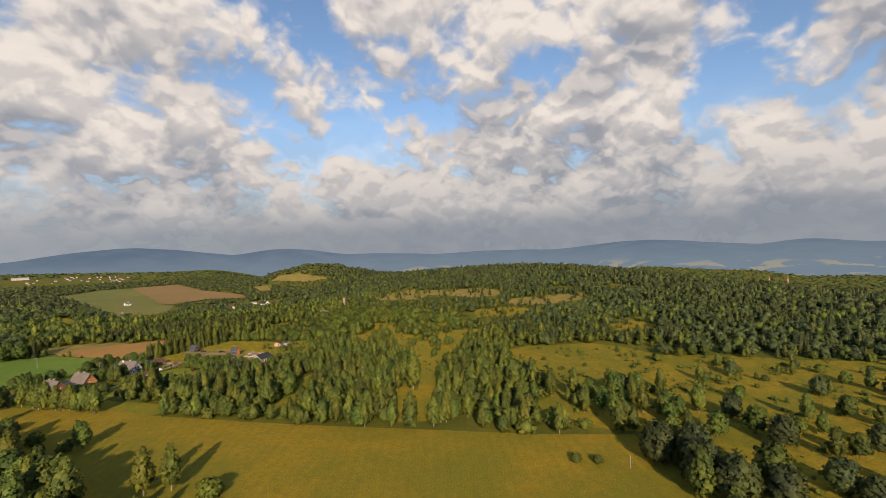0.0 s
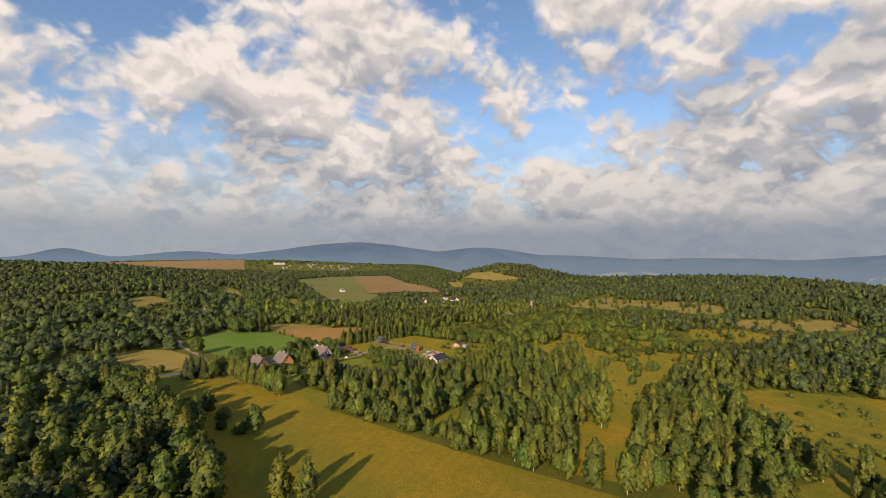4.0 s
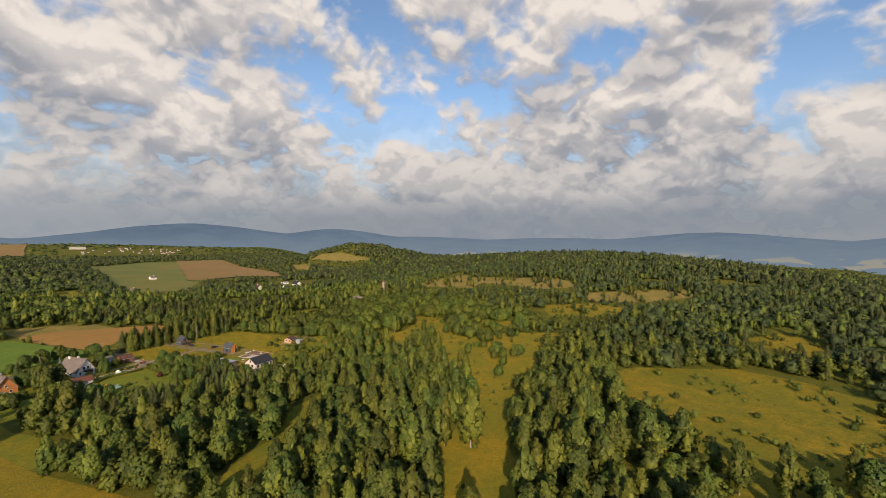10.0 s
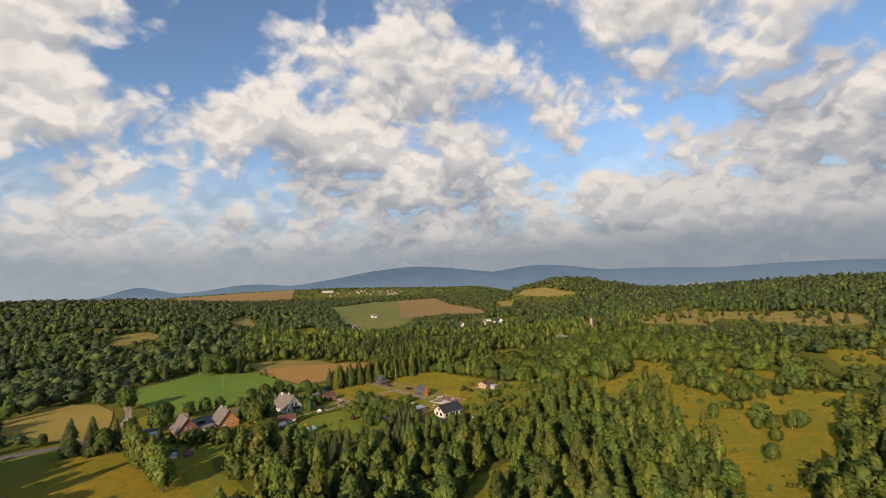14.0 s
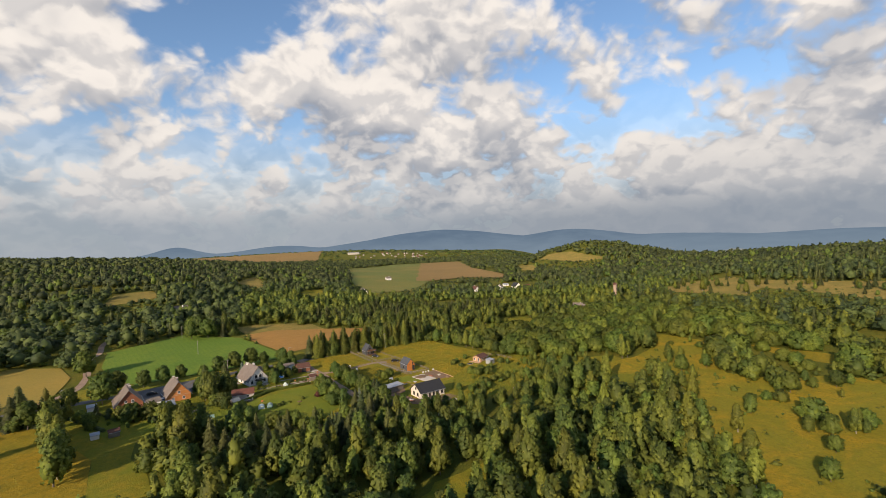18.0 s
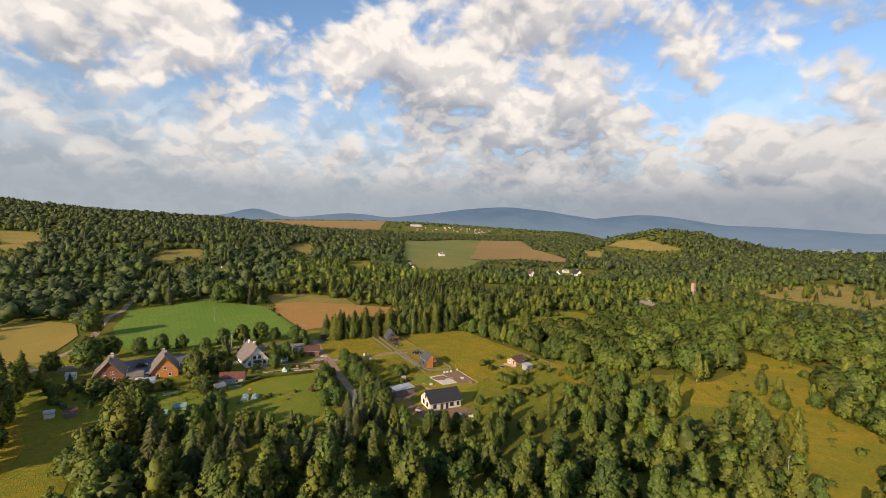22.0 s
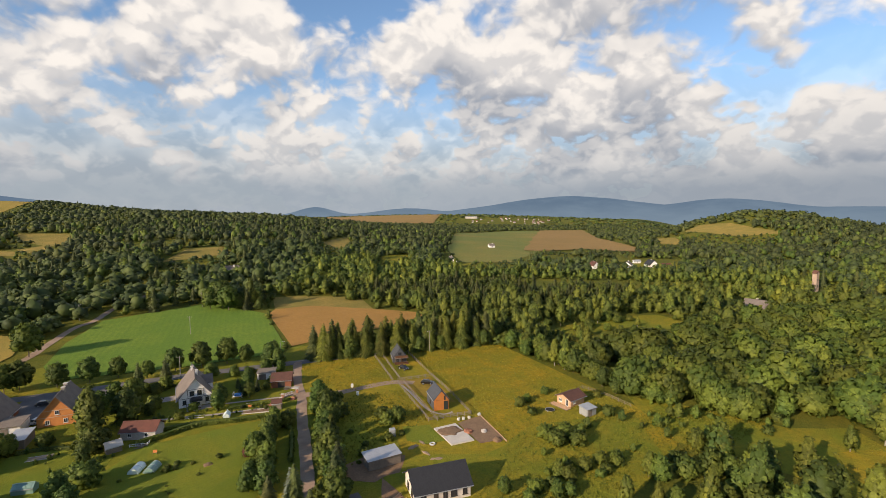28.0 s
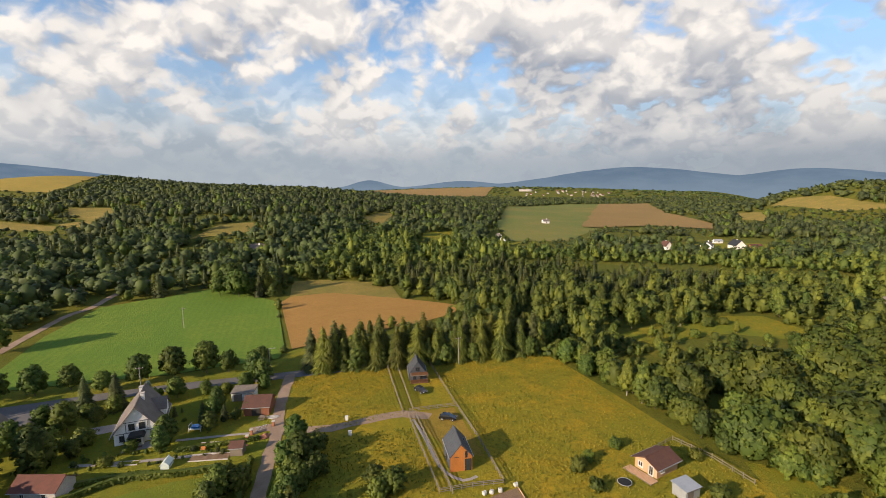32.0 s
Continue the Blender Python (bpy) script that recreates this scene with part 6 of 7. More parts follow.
def fence(name, pts, label, step=2.4, rails=(0.45, 0.85, 1.15), mat=None, post=0.12, top=1.3):
    """A post and rail fence over the ground; each post and rail is a part."""
    mat = mat or M_GREYWOOD
    root = tagged(new(name), label, "fence")
    root.location = (pts[0][0], pts[0][1], ground(*pts[0]))
    ox, oy, oz = root.location
    last = None
    for (ax, ay), (bx, by) in zip(pts, pts[1:]):
        n = max(1, round(math.dist((ax, ay), (bx, by)) / step))
        for i in range(n + 1):
            x, y = ax + (bx - ax) * i / n, ay + (by - ay) * i / n
            p = Vector((x - ox, y - oy, ground(x, y) - oz))
            if last is None or (p - last).length > 0.1:
                part("post", box(post, post, top + 0.3, (p.x, p.y, p.z - 0.3)), mat, root)
                if last is not None:
                    d = p - last
                    for z in rails:
                        bm = box(d.length, 0.05, 0.11, (0, 0, -0.055))
                        m = Matrix.Translation((p + last) / 2 + Vector((0, 0, z))) @ d.to_track_quat("X", "Z").to_matrix().to_4x4()
                        bmesh.ops.transform(bm, matrix=m, verts=bm.verts)
                        part("rail", bm, mat, root)
                last = p
    return root


fence("cabin_fence", [(-45.9, 81.5), (-29.4, 57.6)], "weathered wooden rail fence along the cabin drive")
fence("cabin_fence", [(-27.0, 56.0), (-9.5, 31.8), (-4.2, 35.6), (1.2, 38.6)], "weathered wooden rail fence round the cabin plot")
fence("cabin_fence", [(-43.0, 82.8), (-27.6, 59.8)], "second wooden rail fence beside the drive")
fence("cabin_fence", [(-25.0, 56.4), (-7.2, 32.6)], "inner wooden rail fence of the cabin plot")
fence("cabin_fence", [(-27.8, 58.2), (-17.6, 65.2), (-8.0, 52.3), (1.2, 38.6)], "wooden rail fence across the cabin meadow")
fence("cabin_fence", [(-45.9, 81.5), (-34.9, 89.4), (-17.6, 65.2)], "long low rail fence on the meadow side", rails=(0.5, 1.0))
fence("garden_fence", [(27, 58), (33, 66), (40, 61), (46, 54)], "low wooden fence behind the pine cabin", rails=(0.5, 1.0))
ribbon("stone_path", [(-25.4, 55.4), (-19, 48), (-14.5, 42), (-10.6, 38.2), (-6.5, 37.0), (-4.4, 39.2)], 0.8, M_PAVING, 0.15, "curved grey stone path round the cabin", "path")
drape("trodden_ground", [(-28, 57), (-18, 64.5), (-8.6, 52), (-5, 46), (-13, 46), (-20, 51)], M_DRY, 0.13, 4, "dry trodden grass in the cabin plot", "ground")
# building site
slab = tagged(new("concrete_slab"), "pale concrete foundation slab with heap of brown earth", "foundation")
bm = bmesh.new()
f = bm.faces.new([bm.verts.new((p[0], p[1], 0.0)) for p in ((-7, 27.8), (-0.4, 20.3), (4.6, 24.0), (-2, 32))])
e = bmesh.ops.extrude_face_region(bm, geom=[f])
bmesh.ops.translate(bm, vec=(0, 0, 0.45), verts=[v for v in e["geom"] if isinstance(v, bmesh.types.BMVert)])
part("slab", bm, M_CONCRETE, slab)
slab.location = (0, 0, ground(-1, 26) - 0.1)


def heap(name, label, x, y, r, h, mat, seed, category="heap", stretch=1.0, turn=0):
    """An uneven mound."""
    bm = bmesh.new()
    bmesh.ops.create_uvsphere(bm, u_segments=28, v_segments=14, radius=1)
    bmesh.ops.delete(bm, geom=[v for v in bm.verts if v.co.z < -0.05], context="VERTS")
    for v in bm.verts:
        k = 1 + 0.42 * noise.noise(v.co * 1.8 + Vector((seed, 0, 0))) + 0.30 * noise.noise(v.co * 5.0 + Vector((seed, 3, 0)))
        v.co = Vector((v.co.x * r * k * stretch, v.co.y * r * k, max(-0.1, v.co.z * h * k)))
    me = bpy.data.meshes.new(name)
    bm.to_mesh(me)
    bm.free()
    me.materials.append(mat)
    for p in me.polygons:
        p.use_smooth = True
    return place(tagged(new(name, me), label, category), x, y, turn)


heap("earth_mound", "flat heap of brown earth on the concrete slab", -2.4, 27.0, 2.3, 0.16, M_SOIL, 1, stretch=1.35, turn=40).location.z += 0.35
heap("brick_rubble", "heap of broken bricks beside the slab", 2.2, 28.2, 1.3, 0.7, M_BRICKPILE, 2)
heap("spoil_heap", "small heap of grey rubble in the dug strip", 6.2, 29.4, 0.9, 0.6, M_CONCRETE, 3)
heap("gravel_heap", "dark gravel heap at the end of the dug strip", 10.2, 25.6, 1.1, 0.7, M_SOIL, 4)
heap("earth_bank", "ragged bank of bare earth below the lawn", -9.5, 17.5, 0.7, 0.22, M_DIRT, 5, stretch=2.4, turn=60)
heap("earth_bank", "bare earth bank behind the new house", -2.5, 13.6, 0.7, 0.2, M_DIRT, 6, stretch=2.4, turn=20)
heap("spoil_heap", "white rubble and sacks in front of the new house", 12.4, -6.2, 0.9, 0.45, M_SACK, 7, stretch=1.5)
heap("spoil_heap", "pale builder's rubble in grass", 8.4, -5.4, 0.7, 0.4, M_SACK, 8)
drape("dug_strip", [(0.4, 34.8), (4.0, 38.4), (12.0, 26.4), (6.4, 23.0), (4.9, 24.6), (-1.4, 32.4)], M_SOIL, 0.17, 2, "strip of freshly dug brown earth", "ground")
drape("site_lawn", [(-15.5, 27.0), (-8.6, 29.6), (-7.3, 27.6), (-2.6, 22.2), (-6.5, 19.4), (-11.8, 19.8)], M_LAWN, 0.18, 3, "green mown grass beside the concrete slab", "lawn")
for i in range(9):
    t = i / 8
    root = tagged(new("trench_board"), "pale orange shuttering board along the dug strip", "board", "shuttering boards")
    part("board", box(2.0, 0.12, 0.45, (0, 0, -0.1), 0.02), M_PINE, root)
    place(root, 4.2 + 7.9 * t, 38.0 - 11.6 * t, -56)
drape("site_ground", [(-9, -5), (-5, -10), (2, -11), (9, -8), (13, -2), (10, 1), (-2, -5), (-8, 0), (-12, 3)], M_SOIL, 0.17, 3, "churned bare ground round the new house", "ground")
drape("shed_yard", [(-22, 6), (-16, 14), (-10, 13), (-9, 6), (-13, 1), (-19, 0)], M_SOIL, 0.17, 3, "dark bare ground round the open store", "ground")
for i, (x, y) in enumerate(((-0.4, 35.2), (1.0, 36.2), (3.4, 38.8), (-1.6, 34.4))):
    root = tagged(new("sand_sack"), "white bulk sack standing on bare earth", "sack", "bulk sacks")
    bm = box(0.8, 0.8, 0.75, (0, 0, 0), 0.16)
    part("bag", bm, M_SACK, root)
    for sx in (-0.35, 0.35):
        part("strap", box(0.06, 0.4, 0.12, (sx * 0.8, 0, 0.71)), M_SACK, root)
    place(root, x, y, 20 * i)


def ring(name, label, category, x, y, r, thick, mat, z=0.1, legs=0, top=None):
    """A tyre, or a trampoline on legs."""
    root = tagged(new(name), label, category)
    bm = bmesh.new()
    for i in range(24):
        a, b = 2 * math.pi * i / 24, 2 * math.pi * (i + 1) / 24
        q = [[(math.cos(t) * (r + thick * math.cos(s)), math.sin(t) * (r + thick * math.cos(s)), z + thick * math.sin(s)) for s in (0, 1.57, 3.14, 4.71)] for t in (a, b)]
        for k in range(4):
            bm.faces.new([bm.verts.new(p) for p in (q[0][k], q[1][k], q[1][(k + 1) % 4], q[0][(k + 1) % 4])])
    bmesh.ops.remove_doubles(bm, verts=bm.verts, dist=0.001)
    part("rim", bm, mat, root)
    if top:
        part("mat", tube(r - 0.1, r - 0.1, 0.03, (0, 0, z), 24), top, root)
    for i in range(legs):
        a = 2 * math.pi * i / legs
        part("leg", tube(0.04, 0.04, z, (math.cos(a) * r, math.sin(a) * r, 0), 6), M_METAL, root)
    return place(root, x, y, 0)


ring("trampoline", "round black trampoline on the cabin grass", "trampoline", 22.9, 46.4, 1.3, 0.06, M_METAL, 0.5, 6, M_RUBBER)
ring("tyre", "pale painted tractor tyre lying in grass", "tyre", -5.2, 19.8, 0.6, 0.2, M_SACK, 0.25)
tank = tagged(new("water_tank"), "grey water tank standing in grass", "tank")
part("vessel", box(1.5, 1.3, 1.9, (0, 0, 0.15), 0.12), M_METAL, tank)
part("pallet", box(1.6, 1.4, 0.15, (0, 0, 0), 0.01), M_GREYWOOD, tank)
place(tank, -16.4, 21.6, 30)
for x, y, label in ((-40.5, 49.3, "white meter box on a post beside the drive"), (-36.0, 43.6, "white meter box on a post in grass")):
    root = tagged(new("meter_box"), label, "meter box", "meter boxes")
    part("cabinet", box(0.8, 0.4, 1.0, (0, 0, 0.35), 0.02), M_FRAME, root)
    part("foot", box(0.6, 0.3, 0.5, (0, 0, -0.1)), M_CONCRETE, root)
    place(root, x, y, 30)


def tunnel(label, x, y, turn, r, length, mat):
    """A plastic tunnel with hoops."""
    root = tagged(new("plastic_greenhouse"), label, "greenhouse")
    arc = [(r * math.cos(math.pi * i / 10), r * 1.05 * math.sin(math.pi * i / 10)) for i in range(11)]
    part("cover", prism(arc, -length / 2, length / 2), mat, root)
    for k in range(3):
        yy = -length / 2 + k * length / 2
        hoop = [(a * 1.02, b * 1.02) for a, b in arc] + [(a * 0.99, b * 0.99) for a, b in arc[::-1]]
        part("hoop", prism(hoop, yy - 0.05, yy + 0.05), M_METAL, root)
    return place(root, x, y, turn)


tunnel("small white plastic tunnel on the lawn", -66.6, -7.4, 20, 1.2, 3.4, M_FILM)
tunnel("small pale green plastic tunnel on the lawn", -63.6, -6.2, 20, 1.2, 3.4, M_TEAL)
for x, y, w in ((-82.0, -19.6, 3.8), (-83.6, -25.4, 2.8)):
    root = gable_house("garden_greenhouse", "low teal-glazed garden greenhouse on grass", "greenhouse", x, y, 30, w, 2.2, 1.1, 1.8, M_TEAL, M_TEAL, 0.05, seams=4)
gable_house("garden_hut", "little brown wooden garden hut beside the lane", "hut", -55.2, 29.4, 26, 2.6, 2.4, 1.9, 2.6, M_GREYWOOD, M_BROWNROOF, 0.25)
gable_house("garden_hut", "small weathered hut in the western garden", "hut", -109.4, -31.4, 40, 3.2, 2.4, 1.8, 2.5, M_GREYWOOD, M_BROWNROOF, 0.25)
gable_house("garden_hut", "small white-sided garden hut", "hut", -114.6, -33.4, 40, 2.4, 2.0, 1.6, 2.1, M_WHITE, M_METAL, 0.2)
gable_house("garden_hut", "pale shed roof among shrubs beside the brick house", "hut", -136.0, -4.6, 30, 3.0, 2.4, 1.7, 2.4, M_WHITE, M_METAL, 0.2)
gable_house("tool_hut", "grey tool hut with pale roof below the white outbuilding", "hut", -79.4, -2.0, 60, 3.2, 2.6, 1.6, 2.4, M_GREYWOOD, M_CONCRETE, 0.25)
gable_house("cold_frame", "small white cold frame in the vegetable garden", "cold frame", -65.4, 20.6, 120, 2.4, 1.6, 0.8, 1.5, M_FILM, M_FILM, 0.05)
swing = tagged(new("play_frame"), "blue and white play frame on the lawn", "play frame")
part("platform", box(2.6, 1.8, 0.2, (0, 0, 0.5), 0.02), M_FRAME, swing)
part("pool", box(2.0, 1.4, 0.5, (0, 0, 0.7), 0.08), M_BLUE, swing, "blue paddling tub")
for sx in (-1.3, 1.3):
    for sy in (-0.9, 0.9):
        part("post", box(0.1, 0.1, 1.7, (sx, sy, 0)), M_FRAME, swing)
for sx in (-1.3, 1.3):
    part("rail", box(0.06, 1.8, 0.1, (sx, 0, 1.5)), M_FRAME, swing)
place(swing, -71.6, 33.4, 26)


def bed(label, x, y, turn, w, d, mat, seed):
    """A dug bed with uneven soil and edging."""
    root = tagged(new("garden_bed"), label, "garden bed")
    bm = bmesh.new()
    bmesh.ops.create_grid(bm, x_segments=int(w * 2), y_segments=max(2, int(d * 2)), size=0.5)
    for v in bm.verts:
        v.co = Vector((v.co.x * w, v.co.y * d, 0.18 + 0.12 * noise.noise(Vector((v.co.x * w + seed, v.co.y * d, 0)))))
    part("soil", bm, mat, root)
    for sy in (-1, 1):
        part("edging", box(w, 0.12, 0.26, (0, sy * d / 2, 0)), M_CONCRETE, root)
    return place(root, x, y, turn)


bed("vegetable bed of reddish dug soil", -59.6, 26.0, 27, 8.0, 2.4, M_SOIL, 1)
bed("narrow vegetable bed of brown soil", -61.6, 31.0, 27, 9.0, 1.2, M_SOIL, 2)
bed("flower bed edged with stone", -74.6, 18.0, 27, 6.0, 1.4, M_SCRUB, 3)
bed("bare patch in the garden grass", -93.0, -9.0, 35, 5.0, 2.0, M_DIRT, 4)
ribbon("garden_path", [(-84, 13.5), (-76, 17.5), (-66, 23.5), (-58, 28.6)], 1.0, M_PAVING, 0.17, "pale garden path through the beds", "path")
ribbon("garden_path", [(-72, 28.2), (-64, 33.2), (-57, 37.4)], 0.9, M_PAVING, 0.17, "straight pale path between lawns", "path")
drape("white_gate_apron", [(-60.4, 38.4), (-56.4, 42.0), (-54.2, 39.4), (-57.6, 36.0)], M_GRAVEL, 0.17, 2, "pale gravel apron at the garden gate", "yard")
gate = tagged(new("garden_gate"), "white metal garden gate standing open at the lane", "gate")
part("gate_frame", box(2.6, 0.06, 0.12, (0, 0, 1.0)), M_FRAME, gate)
part("gate_frame", box(2.6, 0.06, 0.1, (0, 0, 0.25)), M_FRAME, gate)
for i in range(9):
    part("bar", box(0.05, 0.05, 0.9, (-1.25 + i * 0.31, 0, 0.2)), M_FRAME, gate)
place(gate, -57.0, 38.6, 60)
for x, y in ((-57.8, 36.2), (-55.6, 41.0), (-56.8, 33.8)):
    root = tagged(new("brick_pillar"), "red brick gate pillar at the lane", "pillar", "gate pillars")
    part("pillar", box(0.6, 0.6, 1.5, (0, 0, -0.2), 0.03), M_BRICKPILE, root)
    part("cap", box(0.8, 0.8, 0.12, (0, 0, 1.3), 0.02), M_CONCRETE, root)
    place(root, x, y, 30)


M_POLE = surface("grey_pole_concrete", (0.34, 0.32, 0.29), (0.27, 0.25, 0.23), 0.6, 0.9, 5.0)


def pole(label, x, y, h=8.5, lamp=False):
    """A utility pole with cross-arm and insulators, or a street lamp."""
    root = tagged(new("street_lamp" if lamp else "utility_pole"), label, "street lamp" if lamp else "utility pole", "poles along the road")
    part("pole", tube(0.14, 0.09, h + 0.5, (0, 0, -0.5), 8), M_POLE, root)
    if lamp:
        part("arm", box(1.6, 0.08, 0.08, (0.7, 0, h - 0.1)), M_METAL, root)
        part("lamp_head", box(0.6, 0.25, 0.14, (1.5, 0, h - 0.16), 0.03), M_METAL, root)
    else:
        part("cross_arm", box(1.8, 0.12, 0.12, (0, 0, h - 0.5)), M_GREYWOOD, root)
        for u in (-0.8, 0, 0.8):
            part("insulator", tube(0.06, 0.04, 0.22, (u, 0, h - 0.38), 6), M_FRAME, root)
    return place(root, x, y, 40)


pole("concrete utility pole in the green field", -138.5, 88)
pole("concrete utility pole beside the field track", -208, 92)
pole("concrete utility pole at the forest edge", -172, 134)
pole("tall street lamp at the road junction", -77.4, 65.6, 8.0, True)
pole("grey utility pole beside the village road", -101, 42, 8.0)
pole("grey utility pole beside the road", -150, -2, 8.0, True)
pole("grey wooden post standing in the meadow", 52, -278, 4.6)
pole("pale utility pole in the meadow wood", 93, -34, 8.0)
pole("utility pole behind the narrow cabin", -26, 92, 9.0)


def hedge(label, pts, w, h, mat, seed):
    """A clipped hedge of leaf clumps along a line."""
    rng = np.random.default_rng(seed)
    way = smooth_line(pts, 0.5)
    C, D = [], []
    for p in way:
        for k in range(26):
            a = rng.random() * 2 * math.pi
            d = np.array([math.cos(a), math.sin(a), rng.random() * 1.3])
            d /= np.linalg.norm(d)
            C.append((p.x + d[0] * w * 0.5 + rng.normal(0, 0.15), p.y + d[1] * w * 0.5 + rng.normal(0, 0.15), ground(p.x, p.y) + max(0.1, d[2]) * h * (0.75 + 0.3 * rng.random())))
            D.append(d)
    C, D = np.array(C), np.array(D) + rng.normal(0, 0.4, (len(D), 3))
    T = np.cross(D, rng.normal(0, 1, D.shape))
    T /= np.linalg.norm(T, axis=1)[:, None]
    B = np.cross(D / np.linalg.norm(D, axis=1)[:, None], T)
    s = 0.16 + 0.16 * rng.random((len(C), 1))
    V = np.stack([C + T * s, C + B * s, C - T * s, C - B * s], 1).reshape(-1, 3)
    root = tagged(new("hedge"), label, "hedge", "garden hedges")
    ob = new("foliage", fast_mesh("foliage", V, np.arange(len(V)).reshape(-1, 4), mat))
    ob.parent = root
    bm = bmesh.new()
    rows = []
    for p in way[::2] + [way[-1]]:
        g = ground(p.x, p.y)
        i = min(way.index(p) + 1, len(way) - 1)
        d = (way[i] - way[max(i - 2, 0)]).normalized()
        q = Vector((-d.y, d.x)) * w * 0.36
        rows.append([bm.verts.new((p.x + q.x * u, p.y + q.y * u, g + z)) for u, z in ((-1, -0.2), (-0.8, h * 0.8), (0.8, h * 0.8), (1, -0.2))])
    for a, b in zip(rows, rows[1:]):
        for k in range(3):
            bm.faces.new((a[k], a[k + 1], b[k + 1], b[k]))
    part("core", bm, mat, root)
    return root


hedge("clipped green garden hedge along the lawn", [(-76, 2), (-73, 7), (-69, 14), (-60, 19.5), (-55, 23)], 1.5, 1.5, M_HEDGE, 1)
hedge("low row of shrubs between vegetable beds", [(-78, 8), (-72, 13.5), (-66, 17.5)], 1.4, 1.1, M_HEDGE, 2)
hedge("clipped green hedge between garden and lawn", [(-68, 25), (-60, 31), (-55, 35)], 1.1, 1.2, M_HEDGE, 3)
hedge("clipped green hedge beside the gravel lane", [(-50.5, 28), (-44, 18.5), (-39, 11), (-35, 4)], 1.0, 1.5, M_HEDGE, 4)
hedge("row of garden shrubs below the brick houses", [(-100, -9), (-94, -5), (-87, -3)], 1.1, 0.9, M_LEAF["willow"], 5)
hedge("garden hedge west of the brick house", [(-138, -14), (-128, -20), (-116, -27)], 1.3, 1.4, M_LEAF["broad"], 6)
hedge("row of vegetables in the western garden", [(-132, -8), (-124, -13), (-118, -17)], 0.9, 0.6, M_LEAF["willow"], 7)

# ---- grass ----


def tussocks(name, polys, per, tall, mat, seed, label, lo=0.18):
    """Tufts and weeds over a meadow, too many to count."""
    r = np.random.default_rng(seed)
    P = []
    for poly in polys:
        xs, ys = [q[0] for q in poly], [q[1] for q in poly]
        area = (max(xs) - min(xs)) * (max(ys) - min(ys))
        x, y = r.uniform(min(xs), max(xs), int(area * per)), r.uniform(min(ys), max(ys), int(area * per))
        k = inside(x, y, poly)
        P.append(np.stack([x[k], y[k]], 1))
    P = np.concatenate(P)
    ok = ~near_way(P[:, 0], P[:, 1], ROAD, 3.2) & ~near_way(P[:, 0], P[:, 1], LANE, 2.4) & ~near_way(P[:, 0], P[:, 1], TRACK, 2.6)
    P = P[ok]
    n = len(P)
    z = height(P[:, 0], P[:, 1])
    V = []
    for q in range(2):
        a = r.random(n) * np.pi
        w, h = 0.07 + 0.14 * r.random(n), tall * (lo + r.random(n) ** 2)
        dx, dy, lean = np.cos(a) * w, np.sin(a) * w, r.normal(0, 0.16, (n, 2))
        V.append(np.stack([np.stack([P[:, 0] - dx, P[:, 1] - dy, z - 0.05], 1), np.stack([P[:, 0] + dx, P[:, 1] + dy, z - 0.05], 1),
                           np.stack([P[:, 0] + dx * 0.75 + lean[:, 0], P[:, 1] + dy * 0.75 + lean[:, 1], z + h], 1),
                           np.stack([P[:, 0] - dx * 0.75 + lean[:, 0], P[:, 1] - dy * 0.75 + lean[:, 1], z + h * 0.8], 1)], 1))
    V = np.concatenate(V).reshape(-1, 3)
    return tagged(new(name, fast_mesh(name, V, np.arange(len(V)).reshape(-1, 4), mat)), label, "grass", kind="stuff")


M_TUFT = leaf("meadow_tufts", (0.270, 0.205, 0.020), (0.175, 0.175, 0.018), 0.2)
M_WEED = leaf("green_weeds", (0.200, 0.195, 0.020), (0.130, 0.155, 0.016), 0.25)
tussocks("meadow_tufts", [MEADOW_SOUTH], 0.4, 0.22, M_TUFT, 1, "yellow-green tufts of the foreground meadow")
tussocks("strip_tufts", [STRIP, DIAGONAL, MEADOW_EAST], 0.4, 0.3, M_TUFT, 2, "tufts of dry and green meadow grass")
tussocks("cabin_meadow_tufts", [[(-65, 59), (-68, 66), (-46, 83), (-43, 80), (-28, 57), (-45, 42)], [(-33, 88), (-4, 111), (5, 105), (17, 87), (33, 70), (48, 52), (26, 38), (12, 27), (3, 39), (-16, 65)]],
         2.2, 0.45, M_TUFT, 3, "tall ochre meadow grass round the cabins")
tussocks("weeds", [[(-50, 36), (-36, 44), (-24, 52), (-10, 32), (-14, 24), (-24, -4), (-36, 16)], [(12, 27), (26, 38), (48, 52), (70, 60), (84, 52), (66, 36), (46, 22), (36, 2), (18, -13), (10, -8), (9, 2), (12, 12)]],
         2.2, 0.50, M_WEED, 4, "rank green weeds and grass")

# ---- far buildings ----
for x, y in ((1960, 330), (1984, 278)):
    root = tagged(new("chimney_tower"), "tall red and pale banded chimney in the far valley", "chimney", "far chimneys")
    for k in range(5):
        part("band", tube(4.6 - 0.5 * k, 4.1 - 0.5 * k, 9, (0, 0, -6 + 9 * k), 12), M_BRICKPILE if k % 2 == 0 else M_PINE, root)
    place(root, x, y, 0)
rng = np.random.default_rng(5)
for k in range(34):
    a, r = radians(rng.uniform(-8.5, 0.0)), rng.uniform(1800, 2040)
    w = rng.uniform(4, 9)
    gable_house("town_house", "small pale house of the far town", "house", HUB[0] + r * math.sin(a), HUB[1] + r * math.cos(a), rng.uniform(0, 180), w, w * 0.7, 3.0, 5.5, M_GREYPLASTER if k % 3 else M_CONCRETE,
                M_REDTILE if k % 2 else M_SLATE, 0.5, group="houses of the far town")
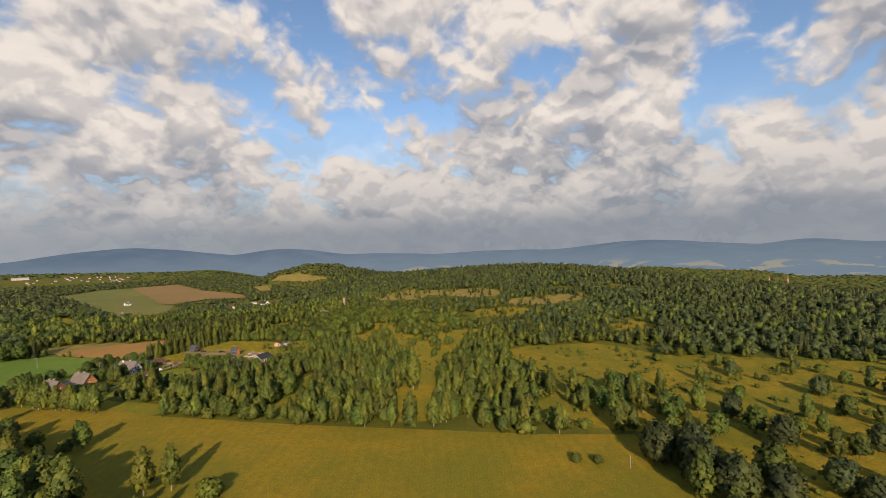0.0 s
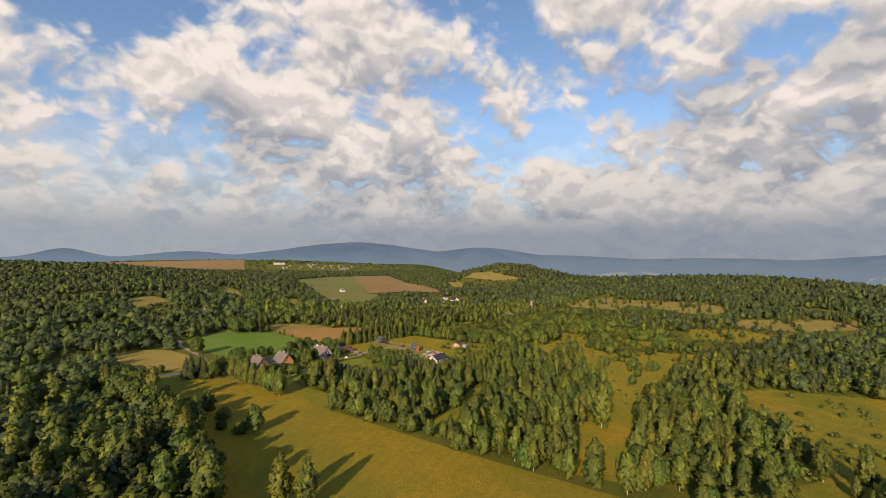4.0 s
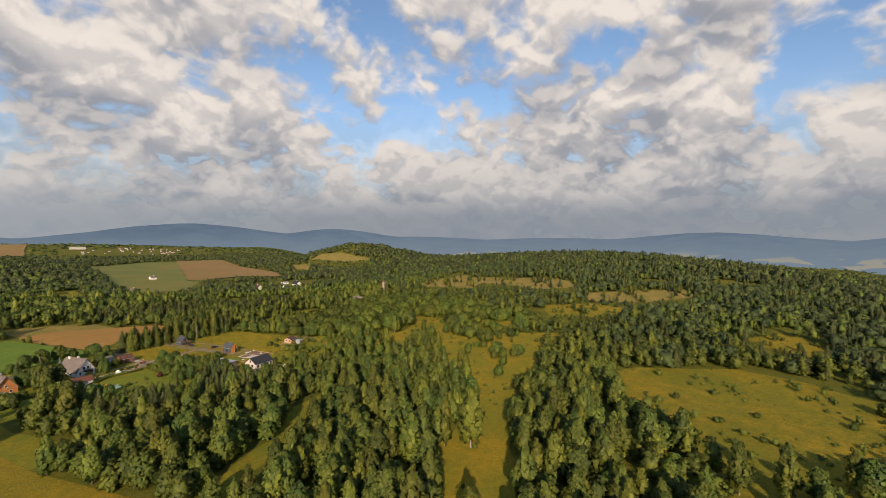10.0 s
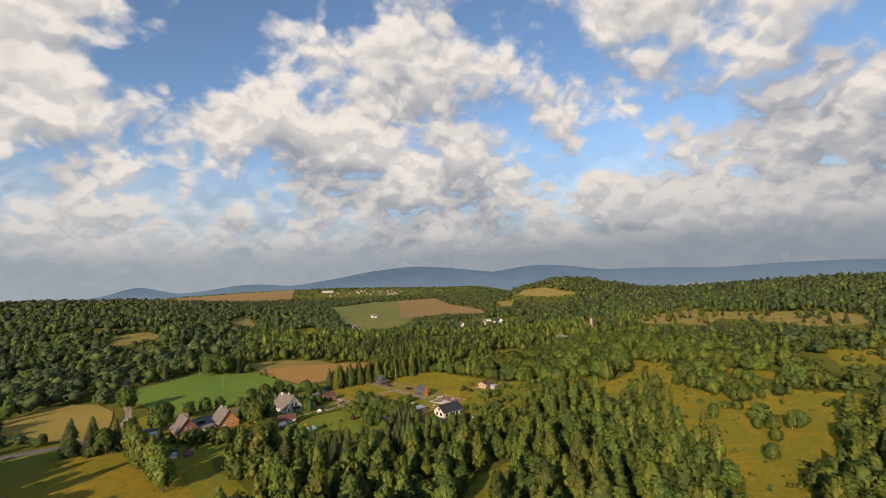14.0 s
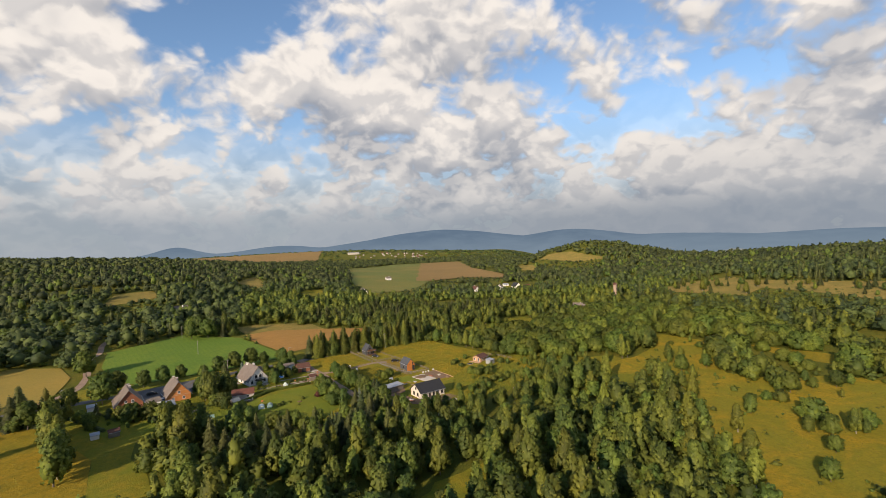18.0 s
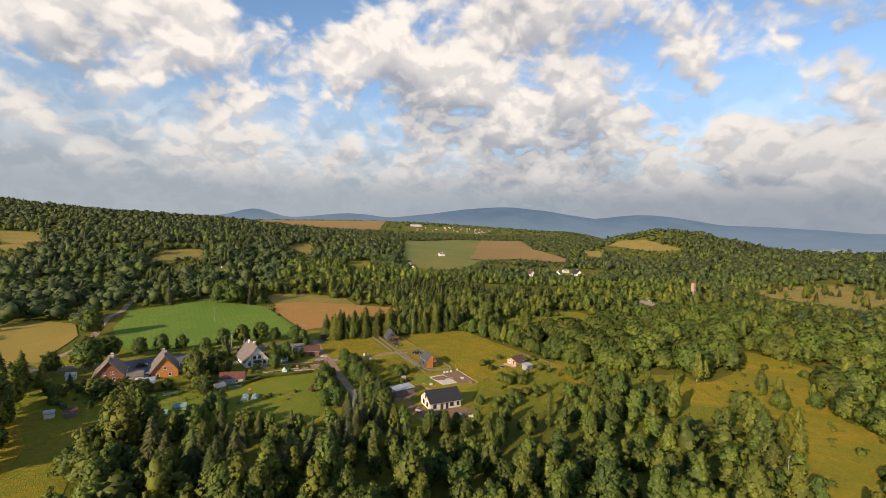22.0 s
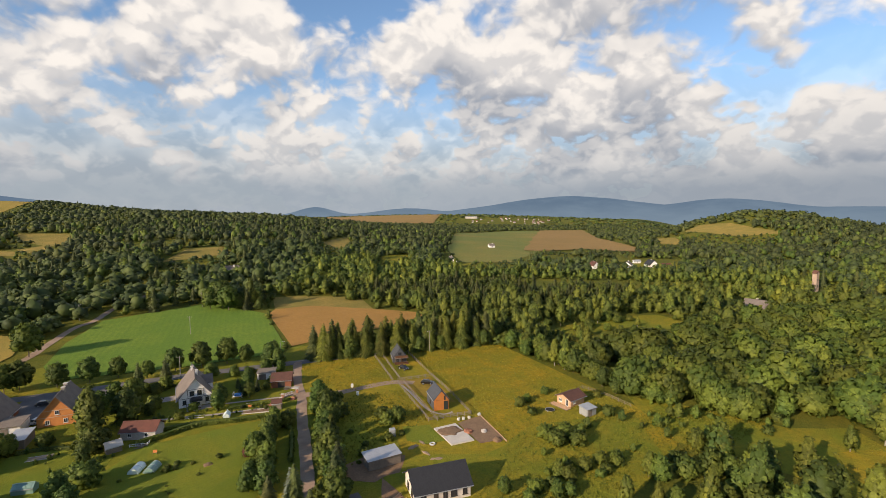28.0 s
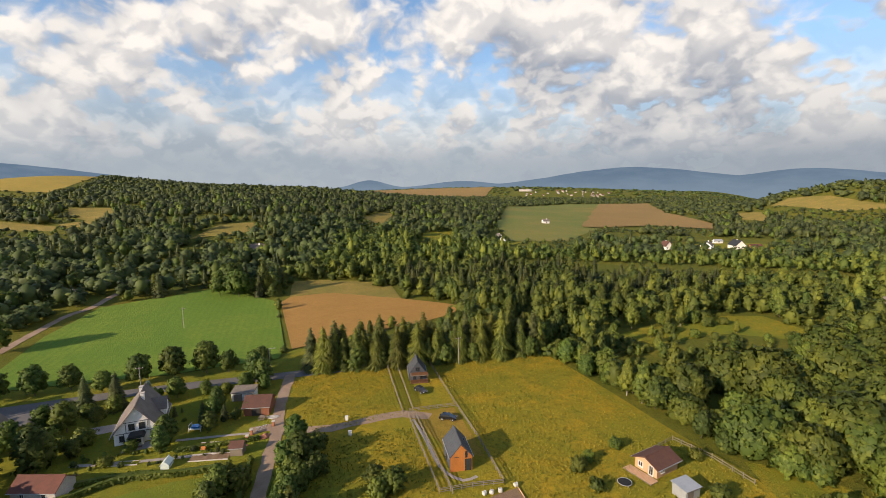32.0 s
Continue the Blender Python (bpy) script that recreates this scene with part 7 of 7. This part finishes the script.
flat_shed("far_hall", "long white industrial hall at the edge of the far town", HUB[0] + 2030 * math.sin(radians(-8.8)), HUB[1] + 2030 * math.cos(radians(-8.8)), 8, 46, 16, 7, M_GREYPLASTER, M_METAL, 1.0, 0.5, "hall")


# ---- small things of gardens and building site ----
drape("paved_patio", [(-96, 24.5), (-91, 29.5), (-88.4, 26.6), (-93, 21.4)], M_PAVING, 0.15, 2, "reddish paved patio beside the white house", "patio")
drape("gravel_yard", [(-24, -10), (-15, -3), (-11, -7), (-14, -13), (-21, -15)], M_ASPHALT, 0.14, 3, "dark gravel turning place at the end of the lane", "yard")


def pile(name, label, x, y, turn, pieces, w, h, mat, seed, category):
    """A loose pile of boards or blocks, each its own piece."""
    r = random.Random(seed)
    root = tagged(new(name), label, category)
    for i in range(pieces):
        part("board", box(w * r.uniform(0.6, 1.0), 0.22, 0.06, (r.uniform(-0.4, 0.4), r.uniform(-0.9, 0.9), 0.05 + h * i / pieces), 0.008, r.uniform(-14, 14)), mat, root)
    return place(root, x, y, turn)


pile("board_pile", "collapsed heap of grey weathered boards among trees", -32.5, -18.5, 20, 22, 4.2, 1.1, M_GREYWOOD, 1, "board pile")
pile("board_pile", "stack of pale boards beside the new house", -6.4, -3.2, 60, 10, 2.6, 0.5, M_PINE, 2, "board pile")
pile("board_pile", "loose planks beside the white outbuilding", -74.6, 1.4, 20, 14, 2.4, 0.5, M_GREYWOOD, 3, "board pile")
pile("board_pile", "firewood boards stacked beside the brick garage", -60.2, 42.6, 26, 12, 2.0, 0.9, M_GREYWOOD, 4, "board pile")
cart = tagged(new("covered_trailer"), "low trailer with white cover on bare ground", "trailer")
part("bed", box(2.4, 1.3, 0.35, (0, 0, 0.4), 0.04), M_BRICKPILE, cart)
part("cover", box(2.1, 1.1, 0.22, (0, 0, 0.75), 0.08), M_SACK, cart, "white cover")
for sy in (-0.7, 0.7):
    w = tube(0.3, 0.3, 0.18, (0, 0, -0.09), 12)
    bmesh.ops.transform(w, matrix=Matrix.Translation((0, sy, 0.3)) @ Matrix.Rotation(math.pi / 2, 4, "X"), verts=w.verts)
    part("wheel", w, M_RUBBER, cart)
part("drawbar", box(1.2, 0.08, 0.08, (1.7, 0, 0.42)), M_METAL, cart)
place(cart, -5.8, -6.4, -30)
for x, y, label in ((-68.6, -0.6, "small orange garden bench on the lawn"), (-63.0, 27.4, "orange garden bench beside the vegetable bed")):
    root = tagged(new("garden_bench"), label, "bench")
    part("seat", box(0.9, 0.5, 0.06, (0, 0, 0.42), 0.01), M_ORANGE, root)
    part("back", box(0.9, 0.06, 0.5, (0, 0.24, 0.45), 0.01), M_ORANGE, root)
    for sx in (-0.4, 0.4):
        for sy in (-0.2, 0.2):
            part("leg", box(0.06, 0.06, 0.42, (sx, sy, 0)), M_GREYWOOD, root)
    place(root, x, y, 30)
for i, (x, y) in enumerate(((-60.6, -4.8), (-59.4, -3.6), (-60.0, -6.2), (-58.6, -5.0), (-52.4, 1.6))):
    tree("willow", x, y, 0.16 + 0.03 * (i % 3), "shrubs beside the plastic tunnels", "dark green shrub beside the plastic tunnels")
heap("compost_heap", "low brown compost heap on the lawn", -53.0, -1.4, 1.0, 0.35, M_SOIL, 11)
heap("earth_bank", "bare ochre earth bank along the lawn of the site", -8.2, 20.2, 0.5, 0.25, M_DIRT, 12, stretch=3.2, turn=-40)
heap("earth_bank", "bare ochre earth bank behind the open store", -5.6, 15.4, 0.5, 0.25, M_DIRT, 13, stretch=3.0, turn=-30)
heap("spoil_heap", "white plaster rubble in the grass", 14.0, -3.0, 0.6, 0.4, M_SACK, 14)
heap("brick_rubble", "heap of orange bricks at the lane gate", -54.4, 36.4, 1.1, 0.6, M_BRICKPILE, 15)
heap("brick_rubble", "long heap of reddish stones at the vegetable garden", -57.4, 31.6, 0.9, 0.4, M_BRICKPILE, 16, stretch=2.4, turn=30)
heap("brick_rubble", "pale rubble beside the lane garage", -58.6, 44.4, 1.0, 0.4, M_CONCRETE, 17, stretch=1.6, turn=20)
fence("garden_fence", [(-75.6, 6.6), (-73.6, 2.2), (-77.0, 0.2)], "white garden fence beside the outbuilding", 1.2, (0.35, 0.75), M_FRAME, 0.08, 0.9)
